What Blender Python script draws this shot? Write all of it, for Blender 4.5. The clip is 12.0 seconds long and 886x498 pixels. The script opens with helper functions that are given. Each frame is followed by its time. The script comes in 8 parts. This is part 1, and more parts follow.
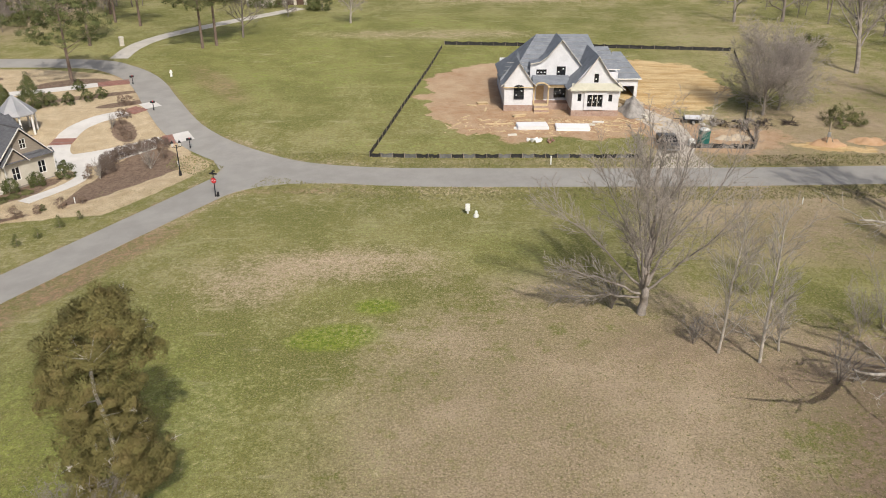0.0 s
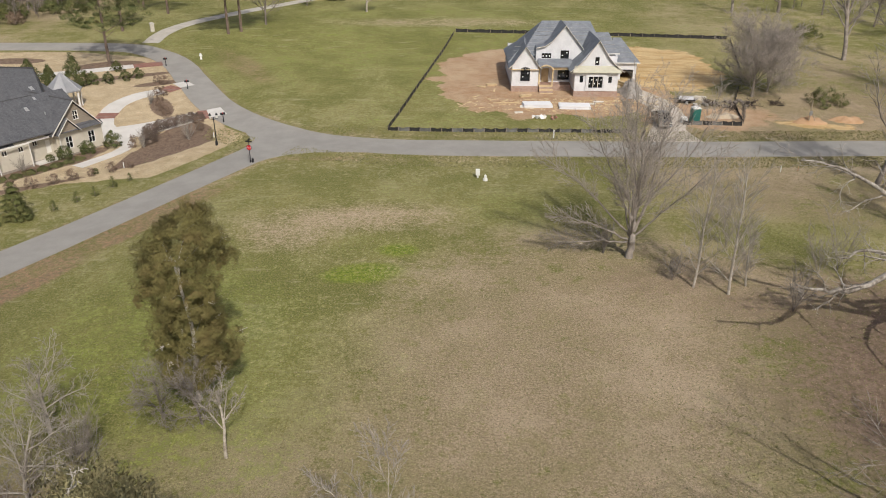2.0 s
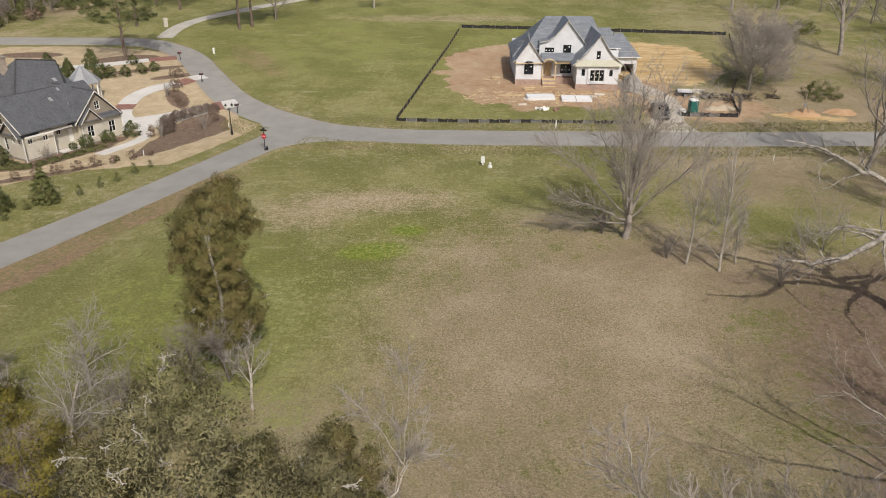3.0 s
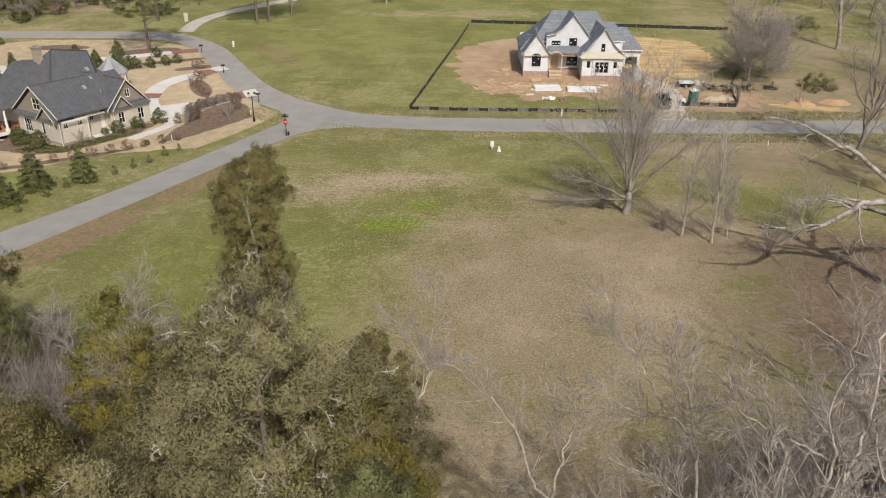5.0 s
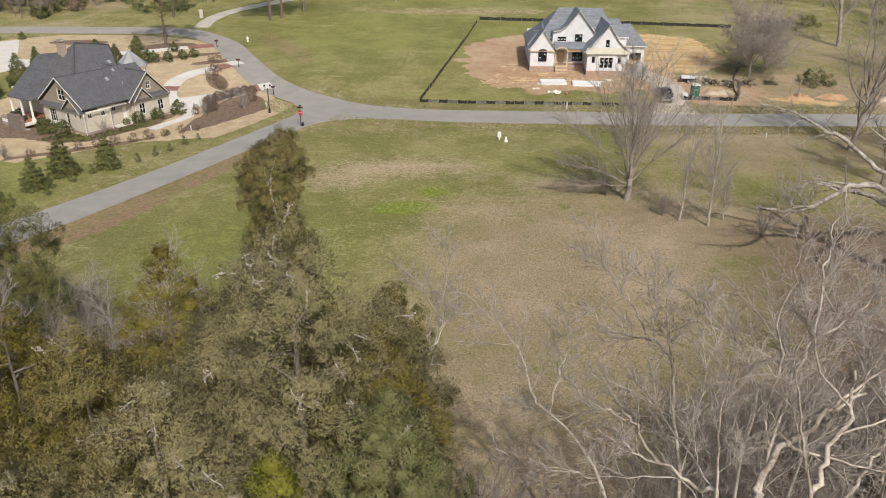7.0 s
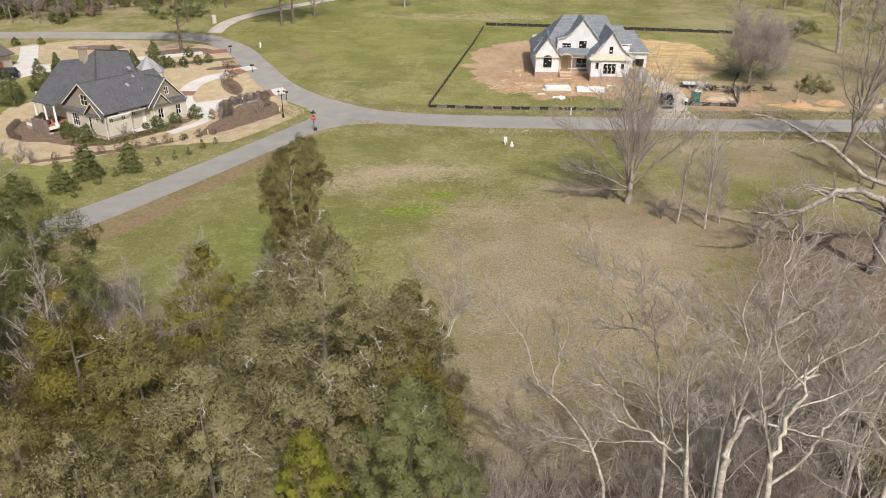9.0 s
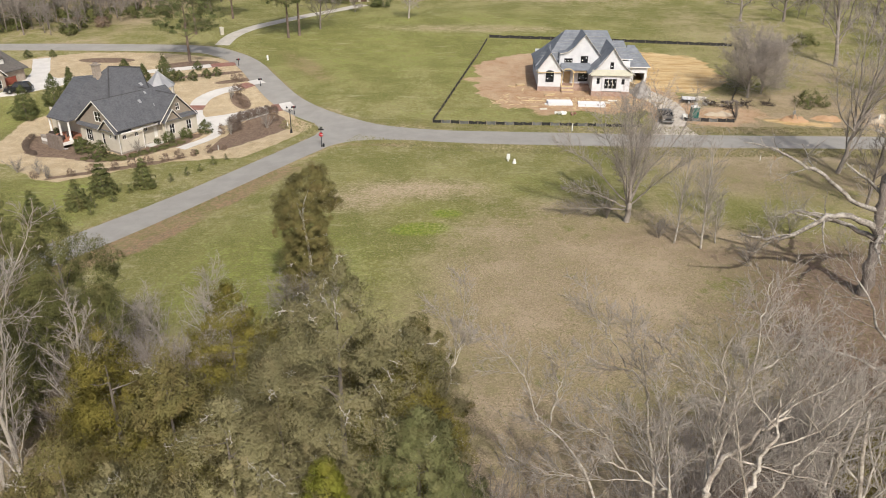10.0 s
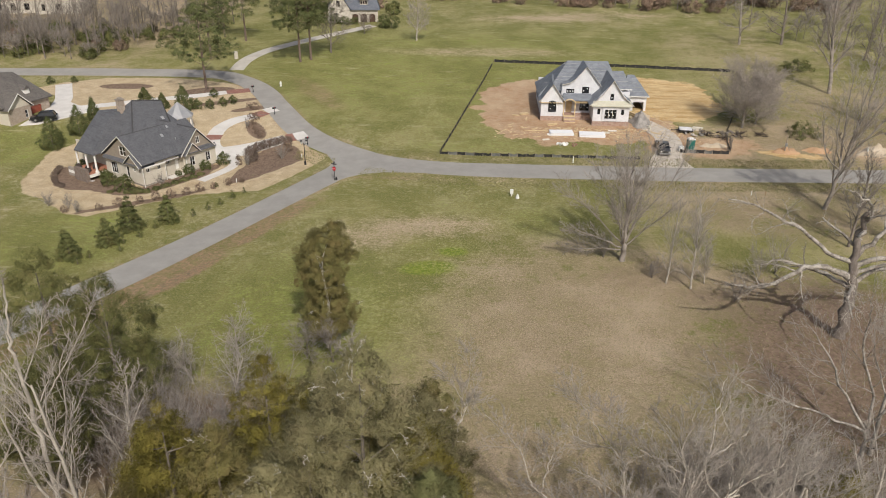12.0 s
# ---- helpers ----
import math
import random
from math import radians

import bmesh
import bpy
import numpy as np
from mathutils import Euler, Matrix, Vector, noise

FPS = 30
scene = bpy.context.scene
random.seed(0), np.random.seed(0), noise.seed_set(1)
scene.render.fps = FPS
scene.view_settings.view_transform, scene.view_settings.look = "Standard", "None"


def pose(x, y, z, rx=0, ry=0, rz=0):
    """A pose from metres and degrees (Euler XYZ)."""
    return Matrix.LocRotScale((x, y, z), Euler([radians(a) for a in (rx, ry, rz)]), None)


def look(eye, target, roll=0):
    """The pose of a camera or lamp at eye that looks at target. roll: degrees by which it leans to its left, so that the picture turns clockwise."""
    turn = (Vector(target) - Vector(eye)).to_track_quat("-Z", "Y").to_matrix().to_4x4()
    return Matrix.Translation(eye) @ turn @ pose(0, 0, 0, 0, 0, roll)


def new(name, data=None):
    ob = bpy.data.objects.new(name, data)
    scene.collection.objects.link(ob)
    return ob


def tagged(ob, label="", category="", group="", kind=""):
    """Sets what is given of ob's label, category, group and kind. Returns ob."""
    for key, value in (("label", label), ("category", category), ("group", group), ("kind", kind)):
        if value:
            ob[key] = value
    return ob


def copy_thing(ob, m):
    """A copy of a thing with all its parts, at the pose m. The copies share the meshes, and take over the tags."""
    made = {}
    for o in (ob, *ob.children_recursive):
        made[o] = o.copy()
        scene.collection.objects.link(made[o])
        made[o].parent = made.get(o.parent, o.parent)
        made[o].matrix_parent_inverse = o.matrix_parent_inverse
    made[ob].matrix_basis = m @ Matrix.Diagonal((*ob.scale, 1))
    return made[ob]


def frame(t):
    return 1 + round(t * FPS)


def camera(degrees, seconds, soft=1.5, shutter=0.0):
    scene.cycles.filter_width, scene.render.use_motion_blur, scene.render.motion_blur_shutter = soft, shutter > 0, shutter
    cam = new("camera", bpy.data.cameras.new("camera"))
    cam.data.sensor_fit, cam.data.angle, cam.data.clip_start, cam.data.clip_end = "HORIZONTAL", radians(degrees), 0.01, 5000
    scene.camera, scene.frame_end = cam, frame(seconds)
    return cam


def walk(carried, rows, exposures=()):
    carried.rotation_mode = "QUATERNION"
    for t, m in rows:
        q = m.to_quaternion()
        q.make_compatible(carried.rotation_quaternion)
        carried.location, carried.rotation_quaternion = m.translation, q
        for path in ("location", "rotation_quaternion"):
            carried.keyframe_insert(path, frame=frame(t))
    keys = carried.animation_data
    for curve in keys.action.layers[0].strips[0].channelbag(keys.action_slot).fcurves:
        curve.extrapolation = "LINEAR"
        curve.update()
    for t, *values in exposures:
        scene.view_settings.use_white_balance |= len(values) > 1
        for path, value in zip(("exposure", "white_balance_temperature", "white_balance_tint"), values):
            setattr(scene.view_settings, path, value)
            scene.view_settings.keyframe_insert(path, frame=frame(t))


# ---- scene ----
cam = camera(61.5, 12.0, soft=1.0)
METRES, EYE, TILT, LEAN, TURN = 39.6, 30.4, -24.7, 0.0, 0.0
ROWS = [
    (0.0, 0.0, 0.0, 0.0, 0.0, 0.0, -0.0),
    (0.5, -0.0031, -0.05, -0.023, 0.14, -0.03, -0.13),
    (1.0, -0.0067, -0.1079, -0.0503, 0.27, -0.13, -0.25),
    (1.5, -0.0107, -0.1686, -0.078, 0.4, -0.25, -0.37),
    (2.0, -0.015, -0.2266, -0.1043, 0.53, -0.34, -0.46),
    (2.5, -0.0187, -0.2793, -0.1279, 0.67, -0.4, -0.54),
    (3.0, -0.0216, -0.3265, -0.1493, 0.82, -0.43, -0.62),
    (5.0, -0.0334, -0.4653, -0.2149, 1.34, -0.47, -0.88),
    (5.5, -0.0344, -0.4916, -0.2276, 1.46, -0.49, -0.96),
    (6.0, -0.0351, -0.5159, -0.2391, 1.58, -0.5, -1.05),
    (6.5, -0.0367, -0.5389, -0.2497, 1.69, -0.51, -1.11),
    (7.0, -0.0382, -0.5608, -0.2598, 1.81, -0.49, -1.18),
    (7.5, -0.0399, -0.5825, -0.2694, 1.9, -0.48, -1.22),
    (9.5, -0.0467, -0.6881, -0.2371, 2.31, -0.46, -1.41),
    (10.0, -0.0494, -0.7255, -0.2076, 2.4, -0.46, -1.47),
    (10.5, -0.0506, -0.763, -0.1769, 2.51, -0.53, -1.5),
    (11.0, -0.0511, -0.7995, -0.146, 2.61, -0.59, -1.55),
    (11.5, -0.0515, -0.8366, -0.1148, 2.7, -0.62, -1.59),
    (12.0, -0.0519, -0.8745, -0.0826, 2.8, -0.66, -1.64),
]
walk(cam, [(t, pose(0, 0, EYE, TILT, LEAN, TURN) @ pose(METRES * x, METRES * y, METRES * z, 90 + pitch, roll, yaw)) for t, x, y, z, yaw, pitch, roll in ROWS],
     exposures=[(0, 0), (1, -0.08), (2.5, -0.2), (5.5, -0.12), (7.5, -0.02), (9.5, 0.1), (12, -0.17)])

# ---- light and sky ----
SUN_AZ, SUN_EL = (0.33, -0.94), radians(44)
world = bpy.data.worlds.new("sky")
scene.world = world
world.use_nodes = True
wn = world.node_tree
sky = wn.nodes.new("ShaderNodeTexSky")
sky.sky_type, sky.sun_disc = "NISHITA", False
sky.sun_elevation, sky.sun_rotation = SUN_EL, math.atan2(*SUN_AZ)
sky.air_density, sky.dust_density, sky.ozone_density = 0.85, 4.0, 0.6
wn.links.new(sky.outputs[0], wn.nodes["Background"].inputs[0])
wn.nodes["Background"].inputs[1].default_value = 0.118
sun_data = bpy.data.lights.new("sun", "SUN")
sun_data.energy, sun_data.angle, sun_data.color = 3.35, radians(0.53), (1.0, 0.968, 0.925)
sun = new("sun", sun_data)
sun.matrix_world = look((SUN_AZ[0] * 60, SUN_AZ[1] * 60, 60 * math.tan(SUN_EL)), (0, 0, 0))

# ---- materials ----


def shader(name, rough=0.85, metal=0.0, spec=0.3):
    m = bpy.data.materials.new(name)
    m.use_nodes = True
    t = m.node_tree
    b = t.nodes["Principled BSDF"]
    b.inputs["Roughness"].default_value, b.inputs["Metallic"].default_value = rough, metal
    b.inputs["Specular IOR Level"].default_value = spec
    return m, t, b


def place(t):
    return t.nodes.new("ShaderNodeNewGeometry").outputs["Position"]


def grain(t, scale, detail=4.0, rough=0.6, at=None, stretch=None):
    n = t.nodes.new("ShaderNodeTexNoise")
    n.inputs["Scale"].default_value, n.inputs["Detail"].default_value, n.inputs["Roughness"].default_value = scale, detail, rough
    src = at or place(t)
    if stretch:
        mp = t.nodes.new("ShaderNodeMapping")
        mp.inputs["Scale"].default_value = stretch
        t.links.new(src, mp.inputs[0])
        src = mp.outputs[0]
    t.links.new(src, n.inputs["Vector"])
    return n.outputs["Fac"]


def span(t, fac, lo, hi, a=0.0, b=1.0):
    r = t.nodes.new("ShaderNodeMapRange")
    r.interpolation_type = "SMOOTHSTEP"
    for k, v in zip((1, 2, 3, 4), (lo, hi, a, b)):
        r.inputs[k].default_value = v
    t.links.new(fac, r.inputs[0])
    return r.outputs[0]


def blend(t, fac, a, b, mode="MIX"):
    n = t.nodes.new("ShaderNodeMix")
    n.data_type, n.blend_type = "RGBA", mode
    for socket, v in ((n.inputs[0], fac), (n.inputs[6], a), (n.inputs[7], b)):
        if isinstance(v, (int, float)):
            socket.default_value = v
        elif isinstance(v, tuple):
            socket.default_value = (*v, 1.0)
        else:
            t.links.new(v, socket)
    return n.outputs[2]


def calc(t, op, a, b=0.0):
    n = t.nodes.new("ShaderNodeMath")
    n.operation = op
    for socket, v in zip(n.inputs, (a, b)):
        if isinstance(v, (int, float)):
            socket.default_value = v
        else:
            t.links.new(v, socket)
    return n.outputs[0]


def bumped(t, b, height, strength=0.4, distance=0.05):
    n = t.nodes.new("ShaderNodeBump")
    n.inputs["Strength"].default_value, n.inputs["Distance"].default_value = strength, distance
    t.links.new(height, n.inputs["Height"])
    t.links.new(n.outputs[0], b.inputs["Normal"])


def surface(name, c1, c2, scale=3.0, fine=25.0, rough=0.85, bump=0.3, metal=0.0, vary=0.0, stretch=None, spec=0.3):
    """Two colours mixed by a broad and a fine noise, with fine relief; vary shifts the brightness piece by piece."""
    m, t, b = shader(name, rough, metal, spec)
    broad, small = grain(t, scale, stretch=stretch), grain(t, fine, 3.0, stretch=stretch)
    f = calc(t, "ADD", calc(t, "MULTIPLY", broad, 0.6), calc(t, "MULTIPLY", small, 0.4))
    col = blend(t, span(t, f, 0.35, 0.65), c1, c2)
    if vary:
        info = t.nodes.new("ShaderNodeObjectInfo")
        v = t.nodes.new("ShaderNodeHueSaturation")
        t.links.new(span(t, info.outputs["Random"], 0, 1, 1 - vary, 1 + vary), v.inputs["Value"])
        t.links.new(col, v.inputs["Color"])
        col = v.outputs[0]
    t.links.new(col, b.inputs["Base Color"])
    if bump:
        bumped(t, b, small, bump, 0.03)
    return m


def foliage(name, c1, c2, c3, spread=0.35):
    """Leaf colour that changes from spray to spray and over the crown."""
    m, t, b = shader(name, 0.7, spec=0.2)
    geo = t.nodes.new("ShaderNodeNewGeometry")
    isl = geo.outputs["Random Per Island"]
    col = blend(t, span(t, isl, 0.0, 1.0, 0.28, 0.78), c1, c2)
    col = blend(t, span(t, grain(t, 0.9, 3.0), 0.45, 0.7), col, c3)
    v = t.nodes.new("ShaderNodeHueSaturation")
    info = t.nodes.new("ShaderNodeObjectInfo")
    t.links.new(span(t, info.outputs["Random"], 0, 1, 0.88, 1.12), v.inputs["Value"])
    t.links.new(col, v.inputs["Color"])
    t.links.new(v.outputs[0], b.inputs["Base Color"])
    b.inputs["Subsurface Weight"].default_value = 0.0
    return m


def shingle(name, c1, c2, course=0.16):
    """Roofing in courses with a tone that shifts from tab to tab."""
    m, t, b = shader(name, 0.9, spec=0.25)
    sep = t.nodes.new("ShaderNodeSeparateXYZ")
    t.links.new(place(t), sep.inputs[0])
    com = t.nodes.new("ShaderNodeCombineXYZ")
    t.links.new(calc(t, "ADD", sep.outputs[0], sep.outputs[1]), com.inputs[0])
    t.links.new(calc(t, "MULTIPLY", sep.outputs[2], 1.4), com.inputs[1])
    br = t.nodes.new("ShaderNodeTexBrick")
    t.links.new(com.outputs[0], br.inputs["Vector"])
    br.inputs["Scale"].default_value = 1.0
    br.inputs["Brick Width"].default_value, br.inputs["Row Height"].default_value = 0.35, course
    br.inputs["Mortar Size"].default_value = 0.008
    br.inputs["Color1"].default_value, br.inputs["Color2"].default_value = (*c1, 1), (*c2, 1)
    br.inputs["Mortar"].default_value = (*[c * 0.5 for c in c1], 1)
    col = blend(t, span(t, grain(t, 0.7, 4.0), 0.3, 0.7, 0, 0.35), br.outputs["Color"], tuple(c * 1.25 for c in c2))
    t.links.new(col, b.inputs["Base Color"])
    bumped(t, b, br.outputs["Fac"], -0.4, 0.02)
    return m


def clay_bricks(name, c1, c2, mortar, width=0.22, row=0.075):
    m, t, b = shader(name, 0.9)
    sep = t.nodes.new("ShaderNodeSeparateXYZ")
    t.links.new(place(t), sep.inputs[0])
    com = t.nodes.new("ShaderNodeCombineXYZ")
    t.links.new(calc(t, "ADD", sep.outputs[0], sep.outputs[1]), com.inputs[0])
    t.links.new(sep.outputs[2], com.inputs[1])
    br = t.nodes.new("ShaderNodeTexBrick")
    t.links.new(com.outputs[0], br.inputs["Vector"])
    br.inputs["Scale"].default_value = 1.0
    br.inputs["Brick Width"].default_value, br.inputs["Row Height"].default_value, br.inputs["Mortar Size"].default_value = width, row, 0.01
    br.inputs["Color1"].default_value, br.inputs["Color2"].default_value, br.inputs["Mortar"].default_value = (*c1, 1), (*c2, 1), (*mortar, 1)
    col = blend(t, span(t, grain(t, 2.0), 0.35, 0.7, 0, 0.5), br.outputs["Color"], tuple(c * 0.7 for c in c1))
    t.links.new(col, b.inputs["Base Color"])
    bumped(t, b, br.outputs["Fac"], -0.5, 0.01)
    return m


ASPHALT = surface("asphalt", (0.278, 0.263, 0.235), (0.338, 0.321, 0.288), 0.35, 14, 0.95, 0.15, spec=0.15)
CONCRETE = surface("concrete", (0.56, 0.53, 0.48), (0.66, 0.63, 0.58), 0.5, 9, 0.85, 0.1)
OLD_CONCRETE = surface("old_concrete", (0.40, 0.37, 0.31), (0.52, 0.48, 0.42), 0.5, 9, 0.9, 0.1)
GRAVEL = surface("gravel", (0.41, 0.36, 0.295), (0.54, 0.485, 0.41), 0.9, 7, 0.95, 0.5)
PAVER = clay_bricks("brick_paving", (0.26, 0.12, 0.09), (0.33, 0.17, 0.13), (0.25, 0.2, 0.17), 0.4, 0.2)
HOUSEWRAP = surface("white_sheathing", (0.55, 0.552, 0.56), (0.68, 0.68, 0.685), 0.6, 6, 0.6, 0.05)
PALE_BOARD = surface("primed_board", (0.56, 0.51, 0.42), (0.66, 0.62, 0.53), 1.5, 12, 0.7, 0.05)
UNDERLAY = surface("blue_grey_underlayment", (0.150, 0.165, 0.185), (0.225, 0.240, 0.260), 0.9, 5, 0.75, 0.1)
LUMBER = surface("new_lumber", (0.48, 0.36, 0.20), (0.60, 0.47, 0.29), 2, 18, 0.8, 0.1)
YELLOW_BOARD = surface("yellow_green_sheathing", (0.43, 0.415, 0.32), (0.51, 0.49, 0.39), 2, 8, 0.7, 0.05)
FOUNDATION = clay_bricks("foundation_brick", (0.32, 0.20, 0.15), (0.42, 0.28, 0.21), (0.42, 0.37, 0.32))
GREY_SHINGLE = shingle("grey_shingle", (0.086, 0.087, 0.092), (0.118, 0.119, 0.125))
RIDGE_CAP = surface("dark_ridge_cap", (0.055, 0.053, 0.054), (0.080, 0.077, 0.077), 2, 12, 0.9, 0.2)
TAUPE_SHINGLE = shingle("taupe_shingle", (0.11, 0.10, 0.09), (0.15, 0.135, 0.12))
SLATE_SHINGLE = shingle("slate_shingle", (0.10, 0.11, 0.13), (0.14, 0.15, 0.17))
METAL_ROOF = surface("grey_metal_roof", (0.36, 0.36, 0.36), (0.44, 0.43, 0.42), 0.8, 6, 0.45, 0.05, 0.4)
STUCCO = surface("beige_stucco", (0.52, 0.47, 0.38), (0.60, 0.55, 0.45), 0.8, 14, 0.9, 0.2)
SHAKE = surface("taupe_shake", (0.24, 0.20, 0.155), (0.31, 0.265, 0.21), 1.2, 10, 0.9, 0.3, stretch=(1, 1, 6))
TRIM = surface("white_trim", (0.74, 0.71, 0.65), (0.80, 0.78, 0.73), 1.5, 12, 0.55, 0.05)
RAKE = surface("cream_rake_paint", (0.60, 0.57, 0.51), (0.68, 0.65, 0.59), 1.5, 12, 0.6, 0.05)
HEARTH = clay_bricks("brown_hearth_brick", (0.16, 0.12, 0.095), (0.24, 0.185, 0.15), (0.25, 0.22, 0.19))
STONE = clay_bricks("field_stone", (0.27, 0.23, 0.19), (0.38, 0.33, 0.28), (0.33, 0.3, 0.26), 0.45, 0.2)
RED_BRICK = clay_bricks("red_brick", (0.28, 0.12, 0.08), (0.36, 0.19, 0.13), (0.4, 0.33, 0.28))
TAN_BRICK = clay_bricks("tan_brick", (0.32, 0.25, 0.19), (0.42, 0.34, 0.27), (0.42, 0.38, 0.32))
PALE_STONE = clay_bricks("pale_stone", (0.50, 0.46, 0.38), (0.62, 0.57, 0.48), (0.5, 0.46, 0.4), 0.5, 0.25)
GARAGE_DOOR = surface("red_brown_wood_door", (0.22, 0.055, 0.035), (0.28, 0.08, 0.05), 2, 14, 0.6, 0.1)
DARK_DOOR = surface("dark_wood_door", (0.06, 0.035, 0.025), (0.10, 0.06, 0.04), 2, 14, 0.55, 0.1)
BLACK_PLASTIC = surface("black_silt_fabric", (0.018, 0.018, 0.018), (0.04, 0.038, 0.036), 1.2, 9, 0.8, 0.3)
FADED_FABRIC = surface("faded_silt_fabric", (0.10, 0.10, 0.095), (0.19, 0.185, 0.175), 1.2, 9, 0.8, 0.3)
BLACK_METAL = surface("black_painted_metal", (0.012, 0.012, 0.013), (0.025, 0.025, 0.026), 3, 20, 0.45, 0.05)
STAKE_WOOD = surface("weathered_stake", (0.26, 0.21, 0.15), (0.36, 0.30, 0.22), 4, 25, 0.85, 0.2)
SIGN_RED = surface("red_sign_paint", (0.50, 0.02, 0.025), (0.56, 0.03, 0.035), 3, 20, 0.5, 0)
SIGN_WHITE = surface("white_sign_paint", (0.75, 0.75, 0.75), (0.8, 0.8, 0.8), 3, 20, 0.5, 0)
TOILET_GREEN = surface("green_plastic", (0.02, 0.11, 0.09), (0.03, 0.14, 0.115), 2, 14, 0.5, 0.05)
PALE_PLASTIC = surface("pale_plastic", (0.66, 0.66, 0.62), (0.74, 0.74, 0.70), 2, 14, 0.5, 0.05)
CAR_DARK = surface("black_car_paint", (0.012, 0.013, 0.016), (0.018, 0.019, 0.022), 3, 30, 0.25, 0, 0.2, spec=0.6)
CAR_GREY = surface("dark_grey_car_paint", (0.060, 0.058, 0.056), (0.078, 0.076, 0.073), 3, 30, 0.3, 0, 0.3, spec=0.6)
RUBBER = surface("tyre_rubber", (0.015, 0.015, 0.015), (0.025, 0.025, 0.025), 6, 40, 0.85, 0.1)
STEEL = surface("dull_steel", (0.35, 0.35, 0.35), (0.45, 0.45, 0.45), 4, 30, 0.4, 0.05, 0.8)
TERRACOTTA = surface("terracotta_floor", (0.36, 0.15, 0.09), (0.45, 0.21, 0.13), 2, 8, 0.8, 0.1)
CUSHION = surface("dark_cushion", (0.05, 0.04, 0.035), (0.09, 0.07, 0.06), 3, 20, 0.9, 0.1)
LAMP_GLASS = surface("frosted_lamp_glass", (0.55, 0.53, 0.47), (0.62, 0.6, 0.54), 5, 30, 0.3, 0)
ROCK = surface("grey_rock", (0.30, 0.28, 0.25), (0.45, 0.42, 0.37), 2, 12, 0.9, 0.5)
SAND = surface("sand_heap", (0.42, 0.34, 0.24), (0.52, 0.44, 0.33), 1, 10, 0.95, 0.4)
CLAY_HEAP = surface("orange_clay", (0.38, 0.23, 0.12), (0.47, 0.31, 0.185), 1, 10, 0.95, 0.4)
GRAVEL_HEAP = surface("grey_gravel_heap", (0.22, 0.20, 0.18), (0.36, 0.335, 0.30), 1.5, 9, 0.95, 0.6)
SHEET_PLASTIC = surface("grey_plastic_sheet", (0.27, 0.265, 0.25), (0.40, 0.39, 0.37), 1.5, 8, 0.5, 0.4)
BARK = surface("grey_brown_bark", (0.132, 0.109, 0.090), (0.241, 0.207, 0.178), 1.5, 14, 0.95, 0.6, stretch=(3, 3, 0.7))
TWIG = surface("grey_twigs", (0.205, 0.178, 0.148), (0.31, 0.275, 0.235), 1.2, 8, 0.95, 0)
MAUVE_TWIG = surface("mauve_grey_twigs", (0.205, 0.175, 0.148), (0.345, 0.302, 0.260), 1.0, 8, 0.95, 0)
DARK_BRUSH = surface("dark_brushwood", (0.065, 0.05, 0.04), (0.13, 0.105, 0.085), 1.5, 10, 0.95, 0)
GREY_BARK = surface("grey_bark", (0.20, 0.172, 0.145), (0.34, 0.30, 0.258), 1.2, 8, 0.95, 0.3)
HAZE_TWIG = surface("pale_grey_twigs", (0.29, 0.25, 0.215), (0.41, 0.36, 0.31), 1.2, 8, 0.95, 0)
PALE_BARK = surface("pale_grey_bark", (0.322, 0.287, 0.240), (0.478, 0.431, 0.366), 1.2, 8, 0.95, 0.3)
SYC_BARK = surface("mottled_white_bark", (0.21, 0.172, 0.135), (0.56, 0.505, 0.425), 1.3, 6, 0.9, 0.2)
SYC_TWIG = surface("grey_mauve_sycamore_twigs", (0.245, 0.210, 0.176), (0.42, 0.370, 0.315), 0.8, 6, 0.95, 0)
PINE_BARK = surface("pine_bark", (0.12, 0.085, 0.065), (0.21, 0.16, 0.125), 1.5, 12, 0.95, 0.5)
DEAD_WOOD = surface("bleached_dead_wood", (0.42, 0.38, 0.33), (0.55, 0.51, 0.45), 2, 12, 0.9, 0.2)
OAK_BARK = surface("mottled_oak_bark", (0.125, 0.105, 0.085), (0.47, 0.43, 0.37), 0.9, 4, 0.95, 0.5)
CEDAR_OLIVE = foliage("olive_cedar", (0.108, 0.098, 0.034), (0.218, 0.188, 0.066), (0.182, 0.140, 0.054))
CEDAR_DARK = foliage("dark_green_cedar", (0.075, 0.082, 0.027), (0.168, 0.164, 0.054), (0.142, 0.122, 0.044))
CEDAR_GREY = foliage("grey_green_cedar", (0.150, 0.136, 0.064), (0.290, 0.262, 0.132), (0.240, 0.200, 0.104))
CEDAR_YELLOW = foliage("yellow_green_cedar", (0.140, 0.122, 0.024), (0.240, 0.202, 0.040), (0.198, 0.156, 0.038))
LEAF_LIME = foliage("lime_leaves", (0.105, 0.116, 0.015), (0.190, 0.190, 0.027), (0.150, 0.142, 0.022))
LEAF_HOLLY = foliage("dark_green_holly", (0.120, 0.128, 0.048), (0.220, 0.224, 0.092), (0.190, 0.180, 0.076))
PINE_GREEN = foliage("pine_needles", (0.071, 0.092, 0.030), (0.156, 0.171, 0.066), (0.150, 0.144, 0.059))
SPRUCE = foliage("dark_conifer", (0.070, 0.086, 0.031), (0.185, 0.190, 0.064), (0.150, 0.134, 0.048))
EVERGREEN = foliage("clipped_evergreen", (0.062, 0.080, 0.028), (0.150, 0.165, 0.056), (0.125, 0.118, 0.042))
